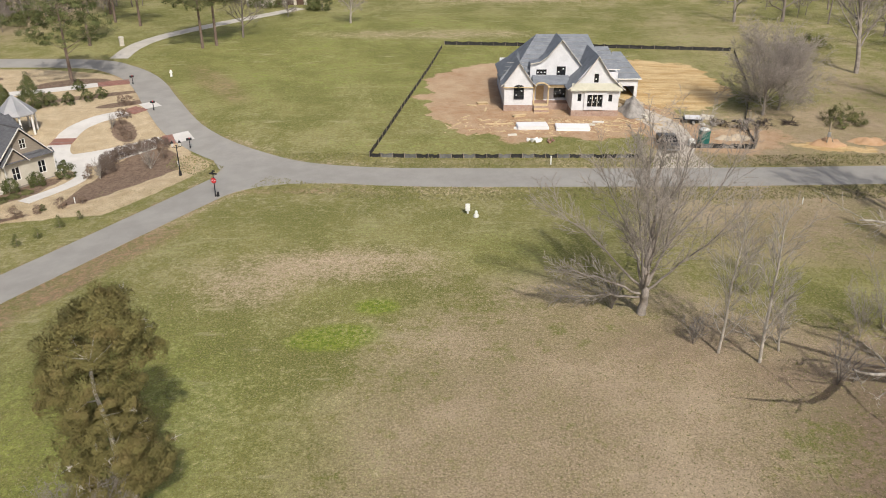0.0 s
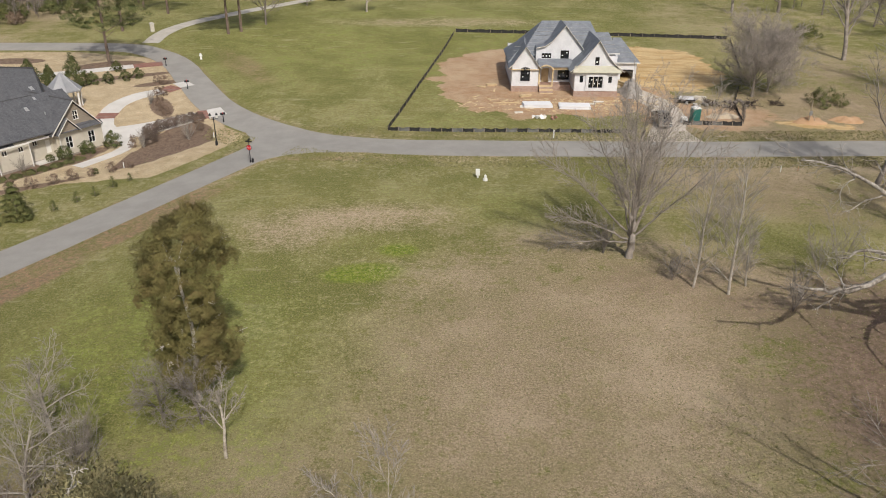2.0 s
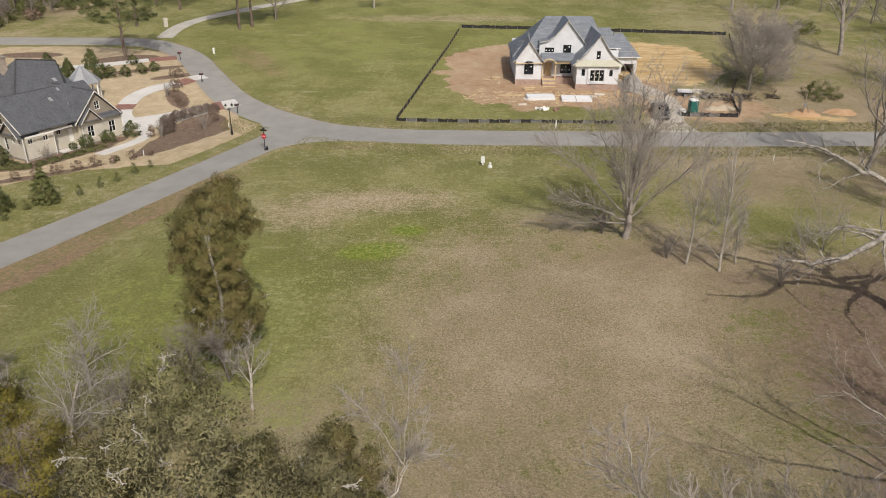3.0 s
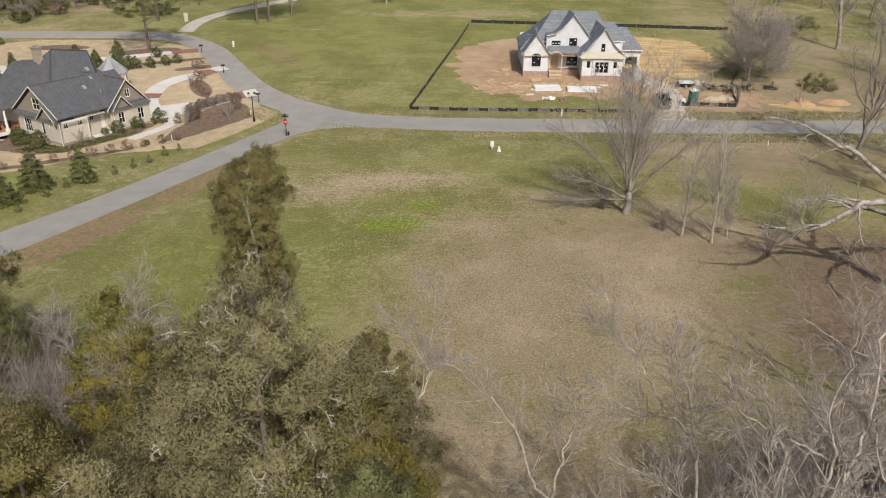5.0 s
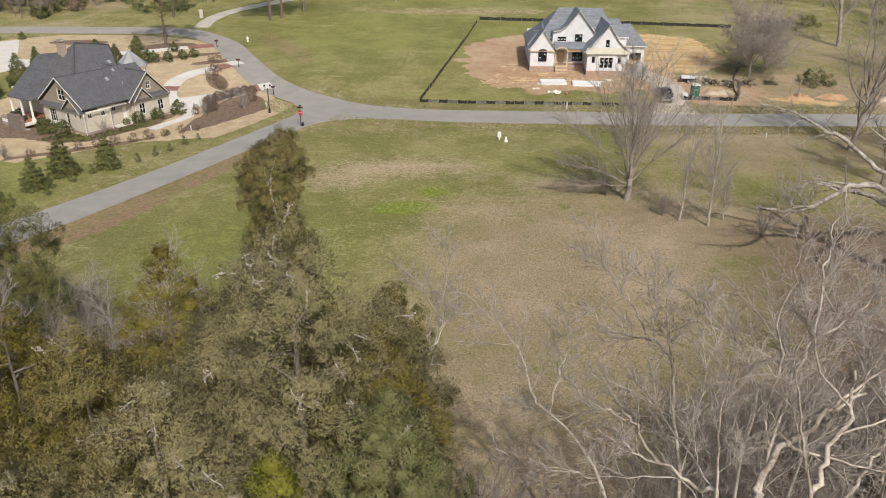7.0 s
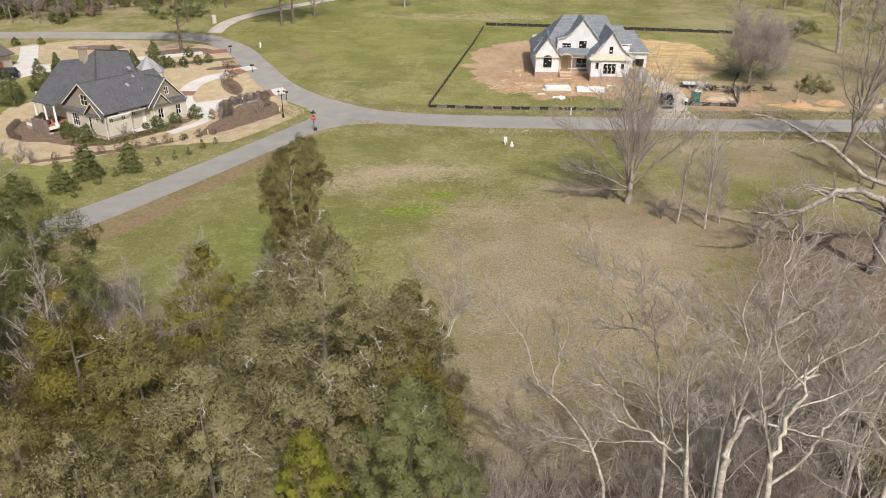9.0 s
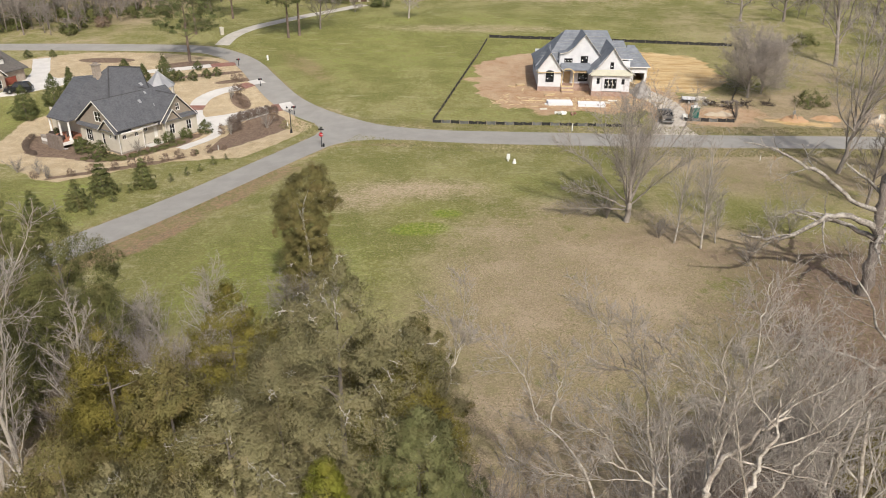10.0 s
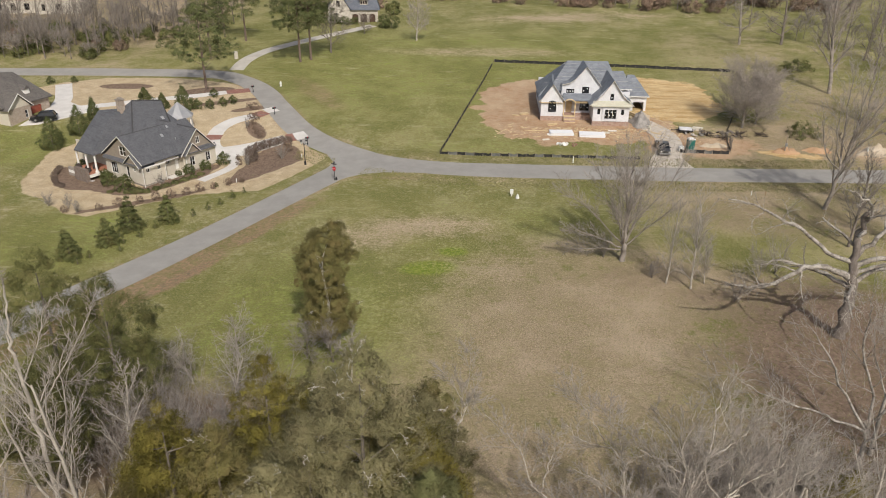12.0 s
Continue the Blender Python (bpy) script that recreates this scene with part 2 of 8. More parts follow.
JUNIPER = foliage("olive_juniper", (0.098, 0.110, 0.040), (0.205, 0.205, 0.082), (0.165, 0.148, 0.062))
BROWN_SHRUB = foliage("russet_shrub", (0.175, 0.118, 0.080), (0.300, 0.215, 0.155), (0.235, 0.168, 0.120))


def glass_dark():
    m, t, b = shader("window_glass", 0.08, spec=0.6)
    b.inputs["Base Color"].default_value = (0.012, 0.014, 0.017, 1)
    return m


GLASS = glass_dark()


def ground_material():
    """Grass, straw, leaf litter, clay and mulch, mixed by the zones stored on the ground."""
    m, t, b = shader("ground", 0.97, spec=0.1)
    za, zb = t.nodes.new("ShaderNodeVertexColor"), t.nodes.new("ShaderNodeVertexColor")
    za.layer_name, zb.layer_name = "zone_a", "zone_b"
    sa, sb = t.nodes.new("ShaderNodeSeparateColor"), t.nodes.new("ShaderNodeSeparateColor")
    t.links.new(za.outputs[0], sa.inputs[0])
    t.links.new(zb.outputs[0], sb.inputs[0])
    huge, big, mid = grain(t, 0.018, 5.0, 0.62), grain(t, 0.10, 5.0, 0.65), grain(t, 0.55, 5.0, 0.7)
    small, tiny = grain(t, 2.2, 5.0, 0.75), grain(t, 6.0, 6.0, 0.85)
    streak = grain(t, 0.5, 5.0, 0.7, stretch=(0.35, 1.3, 1))
    green = blend(t, span(t, big, 0.35, 0.68), (0.140, 0.145, 0.040), (0.225, 0.208, 0.072))
    green = blend(t, span(t, tiny, 0.46, 0.66), green, (0.30, 0.270, 0.128))
    dry = blend(t, span(t, small, 0.35, 0.7), (0.30, 0.26, 0.145), (0.43, 0.38, 0.245))
    mix = calc(t, "ADD", calc(t, "MULTIPLY", mid, 0.35), calc(t, "ADD", calc(t, "MULTIPLY", small, 0.3), calc(t, "MULTIPLY", big, 0.35)))
    col = blend(t, span(t, mix, 0.48, 0.60, 0.0, 0.62), green, dry)
    col = blend(t, span(t, streak, 0.57, 0.69, 0.0, 0.55), col, (0.41, 0.365, 0.225))

    def zone(col, mask, other, broad=0.5, fine=0.4, lo=0.36, hi=0.64):
        a = calc(t, "MULTIPLY", calc(t, "SUBTRACT", calc(t, "ADD", calc(t, "MULTIPLY", big, 0.45), calc(t, "MULTIPLY", mid, 0.55)), 0.5), broad * 2)
        c = calc(t, "MULTIPLY", calc(t, "SUBTRACT", calc(t, "ADD", calc(t, "MULTIPLY", small, 0.5), calc(t, "MULTIPLY", tiny, 0.5)), 0.5), fine * 2)
        f = calc(t, "MULTIPLY", span(t, calc(t, "ADD", mask, calc(t, "ADD", a, c)), lo, hi), span(t, mask, 0.01, 0.15))
        return blend(t, f, col, other)

    brown = blend(t, span(t, tiny, 0.3, 0.7), (0.215, 0.164, 0.104), (0.420, 0.330, 0.220))
    brown = blend(t, span(t, mid, 0.42, 0.66, 0, 0.65), brown, (0.215, 0.190, 0.085))
    brown = blend(t, span(t, big, 0.48, 0.66, 0, 0.5), brown, (0.44, 0.350, 0.240))
    col = zone(col, sb.outputs[0], brown, 1.9, 0.9, 0.10, 1.0)
    lush = blend(t, span(t, small, 0.35, 0.65), (0.118, 0.165, 0.022), (0.240, 0.270, 0.052))
    col = zone(col, sb.outputs[1], lush, 1.6, 1.4, 0.32, 1.35)
    leaf = blend(t, span(t, tiny, 0.4, 0.6), (0.33, 0.245, 0.155), (0.52, 0.42, 0.295))
    col = zone(col, sb.outputs[2], leaf, 1.1, 1.2, 0.35, 1.3)
    straw = blend(t, span(t, mid, 0.3, 0.7), (0.43, 0.335, 0.205), (0.57, 0.460, 0.305))
    straw = blend(t, span(t, small, 0.4, 0.75, 0, 0.6), straw, (0.31, 0.24, 0.145))
    col = zone(col, sa.outputs[1], straw, 0.35, 0.25)
    # mulch and litter brown, which also darkens grass where twigs would shade it
    mulch = blend(t, span(t, small, 0.35, 0.65), (0.145, 0.100, 0.072), (0.245, 0.178, 0.128))
    col = zone(col, sa.outputs[2], mulch, 0.25, 0.3)
    soil = blend(t, span(t, mid, 0.3, 0.7), (0.355, 0.220, 0.126), (0.45, 0.325, 0.21))
    soil = blend(t, span(t, big, 0.45, 0.7, 0, 0.7), soil, (0.50, 0.385, 0.25))
    soil = blend(t, span(t, small, 0.5, 0.75, 0, 0.6), soil, (0.29, 0.185, 0.115))
    col = zone(col, sa.outputs[0], soil, 0.8, 0.6)
    gold = blend(t, span(t, streak, 0.35, 0.65), (0.43, 0.285, 0.125), (0.60, 0.45, 0.245))
    col = zone(col, za.outputs["Alpha"], gold, 0.5, 0.3)
    clay = blend(t, span(t, small, 0.35, 0.65), (0.185, 0.148, 0.092), (0.335, 0.215, 0.135))
    col = zone(col, zb.outputs["Alpha"], clay, 0.7, 0.7, 0.25, 1.0)
    col = blend(t, span(t, tiny, 0.28, 0.52, 0.8, 0.0), col, blend(t, 1.0, col, (0.66, 0.66, 0.66), "MULTIPLY"))
    fleck = grain(t, 9.0, 4.0, 0.8)
    col = blend(t, span(t, fleck, 0.55, 0.66, 0.0, 0.62), col, blend(t, 1.0, col, (1.85, 1.75, 1.68), "MULTIPLY"))
    col = blend(t, span(t, fleck, 0.34, 0.46, 0.75, 0.0), col, blend(t, 1.0, col, (0.48, 0.50, 0.46), "MULTIPLY"))
    t.links.new(col, b.inputs["Base Color"])
    bumped(t, b, calc(t, "ADD", calc(t, "MULTIPLY", small, 0.4), tiny), 0.6, 0.07)
    return m


GROUND = ground_material()

# ---- mesh tools ----


class Shape:
    """Collects vertices and faces of one mesh."""

    def __init__(self):
        self.v, self.f = [], []

    def add(self, verts, faces):
        k = len(self.v)
        self.v.extend([tuple(p) for p in verts])
        self.f.extend([tuple(i + k for i in f) for f in faces])
        return self

    def box(self, x0, x1, y0, y1, z0, z1):
        return self.add([(x, y, z) for z in (z0, z1) for y in (y0, y1) for x in (x0, x1)],
                        [(0, 2, 3, 1), (4, 5, 7, 6), (0, 1, 5, 4), (1, 3, 7, 5), (3, 2, 6, 7), (2, 0, 4, 6)])

    def hull(self, pts):
        bm = bmesh.new()
        for p in pts:
            bm.verts.new(p)
        bmesh.ops.convex_hull(bm, input=bm.verts)
        bm.verts.ensure_lookup_table()
        live = [v for v in bm.verts if v.link_faces]
        for i, v in enumerate(live):
            v.index = i
        self.add([v.co for v in live], [[v.index for v in f.verts] for f in bm.faces])
        bm.free()
        return self

    def tube(self, path, radii, n=6, cap=True):
        path = np.asarray(path, float)
        k = len(path)
        radii = np.broadcast_to(np.asarray(radii, float), (k,))
        d = np.gradient(path, axis=0)
        d /= np.linalg.norm(d, axis=1)[:, None] + 1e-9
        ref = np.array([0.0, 0.0, 1.0]) if abs(d[:, 2]).mean() < 0.8 else np.array([1.0, 0.1, 0.0])
        a = np.cross(d, ref)
        a /= np.linalg.norm(a, axis=1)[:, None] + 1e-9
        b = np.cross(d, a)
        ang = np.arange(n) * 2 * np.pi / n
        ring = path[:, None] + radii[:, None, None] * (np.cos(ang)[None, :, None] * a[:, None] + np.sin(ang)[None, :, None] * b[:, None])
        i = np.arange(k - 1)[:, None] * n
        j = np.arange(n)[None]
        q = np.stack([i + j, i + (j + 1) % n, i + n + (j + 1) % n, i + n + j], -1).reshape(-1, 4)
        faces = q.tolist()
        if cap:
            faces += [list(range(n))[::-1], [(k - 1) * n + m for m in range(n)]]
        return self.add(ring.reshape(-1, 3).tolist(), faces)

    def weld(self):
        """Joins corners that meet and drops the faces between two joined blocks."""
        if len(self.v) > 3000:
            return
        seen, where, verts = {}, [], []
        for p in self.v:
            key = tuple(round(c, 4) for c in p)
            if key not in seen:
                seen[key] = len(verts)
                verts.append(p)
            where.append(seen[key])
        faces, count = [tuple(where[i] for i in f) for f in self.f], {}
        for f in faces:
            count[frozenset(f)] = count.get(frozenset(f), 0) + 1
        self.v, self.f = verts, [f for f in faces if count[frozenset(f)] == 1 and len(set(f)) == len(f)]

    def mesh(self, name, material, smooth=False):
        me = bpy.data.meshes.new(name)
        if not smooth:
            self.weld()
        me.from_pydata(self.v, [], self.f)
        me.materials.append(material)
        if smooth:
            me.polygons.foreach_set("use_smooth", [True] * len(me.polygons))
        me.update()
        return me


def thing(name, at, label, category, group="", turn=0.0, kind=""):
    e = tagged(new(name), label, category, group, kind)
    e.matrix_basis = pose(*at, 0, 0, turn)
    return e


def part(name, shape, material, parent, label="", smooth=False):
    ob = new(name, shape if isinstance(shape, bpy.types.Mesh) else shape.mesh(name, material, smooth))
    ob.parent = parent
    return tagged(ob, label)


def lone(name, shape, material, label, category="", kind="", at=None, smooth=False):
    ob = tagged(new(name, shape.mesh(name, material, smooth)), label, category, "", kind)
    if at is not None:
        ob.matrix_basis = at
    return ob


def spline(pts, step=1.2):
    """Points every step metres along a smooth curve through pts."""
    p = np.array(pts, float)
    p = np.vstack([2 * p[0] - p[1], p, 2 * p[-1] - p[-2]])
    out = []
    for i in range(1, len(p) - 2):
        n = max(2, int(np.linalg.norm(p[i + 1] - p[i]) / step))
        for u in np.arange(n) / n:
            out.append(0.5 * (2 * p[i] + (p[i + 1] - p[i - 1]) * u + (2 * p[i - 1] - 5 * p[i] + 4 * p[i + 1] - p[i + 2]) * u ** 2 + (3 * p[i] - p[i - 1] - 3 * p[i + 1] + p[i + 2]) * u ** 3))
    out.append(p[-2])
    return np.array(out)


# ---- the lie of the land ----
LAND_Y = [-3000, -200, 0, 60, 90, 100, 112, 135, 151, 173, 230, 300, 600, 3000]
LAND_Z = [0.0, 0.4, 0.7, 0.9, 1.2, 1.8, 2.7, 4.0, 5.6, 7.0, 9.5, 11, 13, 14]


def smooth(a, b, x):
    u = np.clip((x - a) / (b - a), 0, 1)
    return u * u * (3 - 2 * u)


def land(x, y):
    """Height of the ground."""
    return np.interp(y, LAND_Y, LAND_Z) - 1.2 * smooth(-22, -45, x) * (1 - smooth(85, 110, y))


def on(x, y, up=0.0):
    return (x, y, float(land(x, y)) + up)


MAIN_ROAD = spline([(140, 88), (80, 86), (52, 84.9), (30, 84.1), (12, 84.0), (2, 84.0), (-7, 84.3), (-12.4, 85.2), (-16.6, 86.3), (-21.4, 88.6), (-26.8, 92.4), (-32.3, 97.6), (-37.8, 104.3), (-43.7, 114.4), (-50.3, 126.2), (-57.4, 134.0), (-66, 137.8), (-90, 137.9), (-117, 136.6), (-190, 133)])
SIDE_ROAD = spline([(-23.0, 88.0), (-25.2, 82.5), (-29.3, 74.8), (-37.4, 60.4), (-47.2, 42.9), (-58, 24), (-76, -6), (-100, -45)])
FAR_DRIVE = spline([(-60.5, 141), (-60.3, 149), (-57, 159), (-48, 172), (-40.5, 182), (-35, 190)])


def along(x, y, line):
    """Distance from grid points to a line."""
    best = np.full(x.shape, 1e9)
    for a, b in zip(line[:-1:2], line[2::2]):
        ab = b - a
        u = np.clip(((x - a[0]) * ab[0] + (y - a[1]) * ab[1]) / (ab @ ab), 0, 1)
        best = np.minimum(best, np.hypot(x - a[0] - u * ab[0], y - a[1] - u * ab[1]))
    return best


def inside(x, y, poly):
    hit = np.zeros(x.shape, bool)
    for (x0, y0), (x1, y1) in zip(poly, poly[1:] + poly[:1]):
        hit ^= ((y0 > y) != (y1 > y)) & (x < (x1 - x0) * (y - y0) / (y1 - y0 + 1e-9) + x0)
    return hit.astype(float)


def oval(x, y, cx, cy, rx, ry, turn=0.0, soft=0.3):
    c, s = math.cos(radians(turn)), math.sin(radians(turn))
    u, v = (x - cx) * c + (y - cy) * s, -(x - cx) * s + (y - cy) * c
    return 1 - smooth(1 - soft, 1 + soft, np.hypot(u / rx, v / ry))


def melt(a, times=2):
    for _ in range(times):
        p = np.pad(a, 1, mode="edge")
        a = (p[1:-1, 1:-1] * 2 + p[:-2, 1:-1] + p[2:, 1:-1] + p[1:-1, :-2] + p[1:-1, 2:]) / 6
    return a


def build_ground():
    def axis(lo, hi, step, far):
        core = np.arange(lo, hi, step)
        grow = step * 1.12 ** np.arange(1, 90)
        left, right = lo - np.cumsum(grow), core[-1] + np.cumsum(grow)
        return np.concatenate([left[left > -far][::-1], core, right[right < far]])
    xs, ys = axis(-98, 70, 0.6, 2500), axis(14, 150, 0.6, 2500)
    X, Y = np.meshgrid(xs, ys)
    Z = land(X, Y)
    flat_x, flat_y = X, Y
    X = X + 0.9 * np.sin(0.35 * Y + 0.9) + 0.4 * np.sin(1.31 * Y + 0.7 * X) + 0.25 * np.sin(2.6 * Y - 1.1 * X)
    Y = Y + 0.9 * np.sin(0.37 * flat_x) + 0.35 * np.sin(1.17 * flat_x + 0.8 * flat_y) + 0.25 * np.sin(2.9 * flat_x + 1.3 * flat_y)
    soil = np.maximum.reduce([oval(X, Y, 8, 117, 10.5, 21, 4, 0.10), oval(X, Y, 17, 105, 17, 6.5, 0, 0.15), oval(X, Y, 31, 104, 5, 12, 0, 0.3),
                              0.72 * oval(X, Y, 39, 98, 9, 5.5, 0, 0.4), 0.4 * oval(X, Y, 52, 94, 10, 4.5, 0, 0.7), 0.5 * oval(X, Y, 70, 95, 9, 5.5, 0, 0.6),
                              0.8 * oval(X, Y, -3.5, 116.5, 3, 1.5, 0, 0.4)])
    soil *= 1 - 0.9 * oval(X, Y, -5, 98, 13, 4.5, 0, 0.2) * (Y < 101)
    gold = np.maximum(oval(X, Y, 35.5, 126, 11.5, 15, 10, 0.15), 0.8 * oval(X, Y, 52, 95, 6, 1.6, 0, 0.4))
    X, Y = flat_x, flat_y
    lawn = melt(inside(X, Y, [(-75, 96), (-79.4, 91), (-78.2, 85.4), (-76.4, 76.5), (-73.2, 71.7), (-68.5, 69.5), (-63.0, 64.4), (-59.2, 63.6), (-54, 67.5), (-47.7, 72.5), (-41, 74.5), (-36.4, 74.5), (-33.2, 79.8), (-30.2, 85.6), (-29.0, 89.6), (-32.6, 93.6), (-42.5, 111), (-54, 128), (-60, 131.5),
                               (-72, 134.5), (-87, 133.8), (-96, 129.5), (-101, 124), (-92, 119), (-84, 112), (-76, 106)]), 2)
    # beds and litter; the broad weak ovals also put tree shade into the colour
    mulch = np.maximum.reduce([melt(inside(X, Y, [(-42.5, 88.5), (-41, 94.4), (-38, 96.6), (-34.5, 93.5), (-33.0, 88.5), (-35.3, 85.2), (-40.2, 79.2), (-49.8, 72.6), (-61, 65.5), (-62, 63.7), (-50, 70.5), (-43.5, 76.3)]), 1),
                               melt(inside(X, Y, [(-73.4, 84), (-72.4, 78.5), (-70.2, 75.2), (-67.5, 73.8), (-63.5, 73.6), (-59, 72.0), (-54, 72.4), (-47.5, 81.5), (-46.5, 87), (-50, 87), (-56, 75), (-66, 82)]), 1),
                               oval(X, Y, -81, 127.3, 6, 2.1, 2, 0.12), oval(X, Y, -45, 102.3, 1.6, 4.6, 30, 0.25), oval(X, Y, -49, 113.5, 4.2, 1.3, 28, 0.25),
                               0.9 * oval(X, Y, 0, -4, 40, 11, 0, 0.3), 0.85 * oval(X, Y, 26, 4, 18, 8, 0, 0.5), 0.5 * oval(X, Y, 30, 42, 16, 4.5, -8, 0.7), 0.45 * oval(X, Y, 17, 47.5, 9, 5, 0, 0.7), 0.4 * oval(X, Y, 58, 100, 24, 12, 0, 0.6), 0.42 * oval(X, Y, 40, 66, 22, 14, 0, 0.7), 0.62 * oval(X, Y, 38, 28, 22, 26, 0, 0.6), 0.42 * oval(X, Y, 68, 112, 22, 30, 0, 0.6), 0.6 * oval(X, Y, -28, 16, 14, 8, 0, 0.6), oval(X, Y, -62, 124.5, 6, 3.2, 20, 0.3), oval(X, Y, -56, 117.3, 8, 1.2, 25, 0.25)])
    road = np.minimum(along(X, Y, MAIN_ROAD), along(X, Y, SIDE_ROAD))
    bank = 1 - smooth(5.2, 8.4, along(X, Y, SIDE_ROAD))
    east = smooth(0, 0.5, (X + 25) * 0.872 + (Y - 82) * -0.489 + 3)
    clay = np.maximum(bank * east * (1 - smooth(66, 76, Y)) * 0.7, 0.5 * (1 - smooth(2.8, 4.2, road)))
    clay = np.maximum(clay, np.maximum(1.1 * oval(X, Y, -38.0, 45.5, 1.2, 7, -29, 0.6), 0.9 * oval(X, Y, -32.6, 56.5, 0.9, 3.5, -29, 0.6)))
    clay = np.maximum(clay, 0.5 * oval(X, Y, -17, 79.4, 9, 1.2, 2, 0.4))
    clay = np.maximum(clay, 0.55 * oval(X, Y, -38.5, 126, 3.5, 16, 32, 0.5))
    brown = np.maximum.reduce([oval(X, Y, 9, 34, 17, 24, -20, 0.8) * 1.05, oval(X, Y, 20, 45, 12, 8, 0, 0.6) * 1.1, oval(X, Y, -8, 2, 45, 22, 0, 0.35), 0.8 * oval(X, Y, 44, 72, 24, 14, 0, 0.7), 0.6 * oval(X, Y, 36, 24, 30, 22, 0, 0.6), 0.9 * oval(X, Y, 56, 100, 24, 14, 0, 0.5), 0.75 * oval(X, Y, -6, 19, 40, 9, 0, 0.5), 0.45 * oval(X, Y, 55, 150, 30, 40, 0, 0.7), 0.9 * oval(X, Y, 40, 91.5, 14, 3.5, 0, 0.5),
                               0.6 * (1 - smooth(0, 40, np.abs(Y - 165))) * smooth(-66, -95, X), 1.0 * smooth(150, 165, Y) * smooth(-74, -92, X), 0.5 * oval(X, Y, 70, 120, 22, 30, 0, 0.5)])
    lush = np.maximum.reduce([1.9 * oval(X, Y, -8.4, 48.2, 3.4, 1.9, 12, 0.7), 1.7 * oval(X, Y, -5.4, 53.0, 2.0, 1.3, 0, 0.7), 0.6 * oval(X, Y, -7, 54, 8, 4, 0, 0.6), 0.6 * oval(X, Y, 6, 63, 8, 6, 0, 0.6), 0.75 * oval(X, Y, 33, 39, 8, 6, 0, 0.6), 0.55 * oval(X, Y, 25, 26, 9, 6, 0, 0.7), 0.6 * oval(X, Y, 40, 30, 9, 7, 0, 0.7), 0.5 * oval(X, Y, 34, 58, 12, 6, 0, 0.7), 0.6 * oval(X, Y, -58, 56, 12, 12, 45, 0.4),
                              0.6 * oval(X, Y, -87, 92, 12, 10, 0, 0.3), 0.6 * oval(X, Y, -40, 160, 12, 6, 20, 0.6), 0.75 * oval(X, Y, -20, 36, 16, 20, 0, 0.7), 0.4 * oval(X, Y, 0, 66, 34, 8, 0, 0.7), 0.35 * oval(X, Y, -75, 175, 16, 22, -20, 0.4), 0.4 * oval(X, Y, 3, 95, 9, 4, 0, 0.4), 0.6 * oval(X, Y, -5, 145, 66, 48, 0, 0.6), 0.5 * oval(X, Y, -3, 96, 14, 5, 0, 0.5)])
    leaf = np.maximum.reduce([0.45 * oval(X, Y, 2, 42, 28, 22, 0, 0.7), 0.62 * (1 - smooth(3.4, 5.6, road)) * (X > -30) * (X < 40), 0.95 * oval(X, Y, -10, 60.6, 11, 4.2, 6, 0.8), 0.85 * oval(X, Y, -16.5, 56.5, 6, 5, 0, 0.8), 0.42 * oval(X, Y, 5, 40, 13, 18, 0, 0.6), 0.95 * oval(X, Y, 17, 203, 26, 6, 0, 0.7), 0.8 * oval(X, Y, -2, 160, 30, 5, 0, 0.7), 0.6 * oval(X, Y, -13, 89.6, 8, 1.0, -8, 0.5),
                              0.7 * oval(X, Y, 8, 89.6, 20, 1.2, 0, 0.5), 0.6 * oval(X, Y, -5, 79.3, 20, 1.0, 0, 0.5), 0.9 * oval(X, Y, 40, 214, 32, 5, 0, 0.6), 0.4 * oval(X, Y, -13, 118, 5, 9, 0, 0.6)])
    n, k = len(xs), len(ys)
    me = bpy.data.meshes.new("ground")
    idx = np.arange(n * k).reshape(k, n)
    quads = np.stack([idx[:-1, :-1], idx[:-1, 1:], idx[1:, 1:], idx[1:, :-1]], -1).reshape(-1, 4)
    me.from_pydata(np.stack([X, Y, Z], -1).reshape(-1, 3).tolist(), [], quads.tolist())
    for name, chan in (("zone_a", (soil, lawn, mulch, gold)), ("zone_b", (brown, lush, leaf, clay))):
        at = me.color_attributes.new(name, "FLOAT_COLOR", "POINT")
        at.data.foreach_set("color", np.clip(np.stack(chan, -1), 0, 1.6).astype(np.float32).ravel())
    me.materials.append(GROUND)
    me.polygons.foreach_set("use_smooth", [True] * len(me.polygons))
    tagged(new("ground", me), "rolling late-winter field of green and straw grass", "ground", "", "structure")


build_ground()


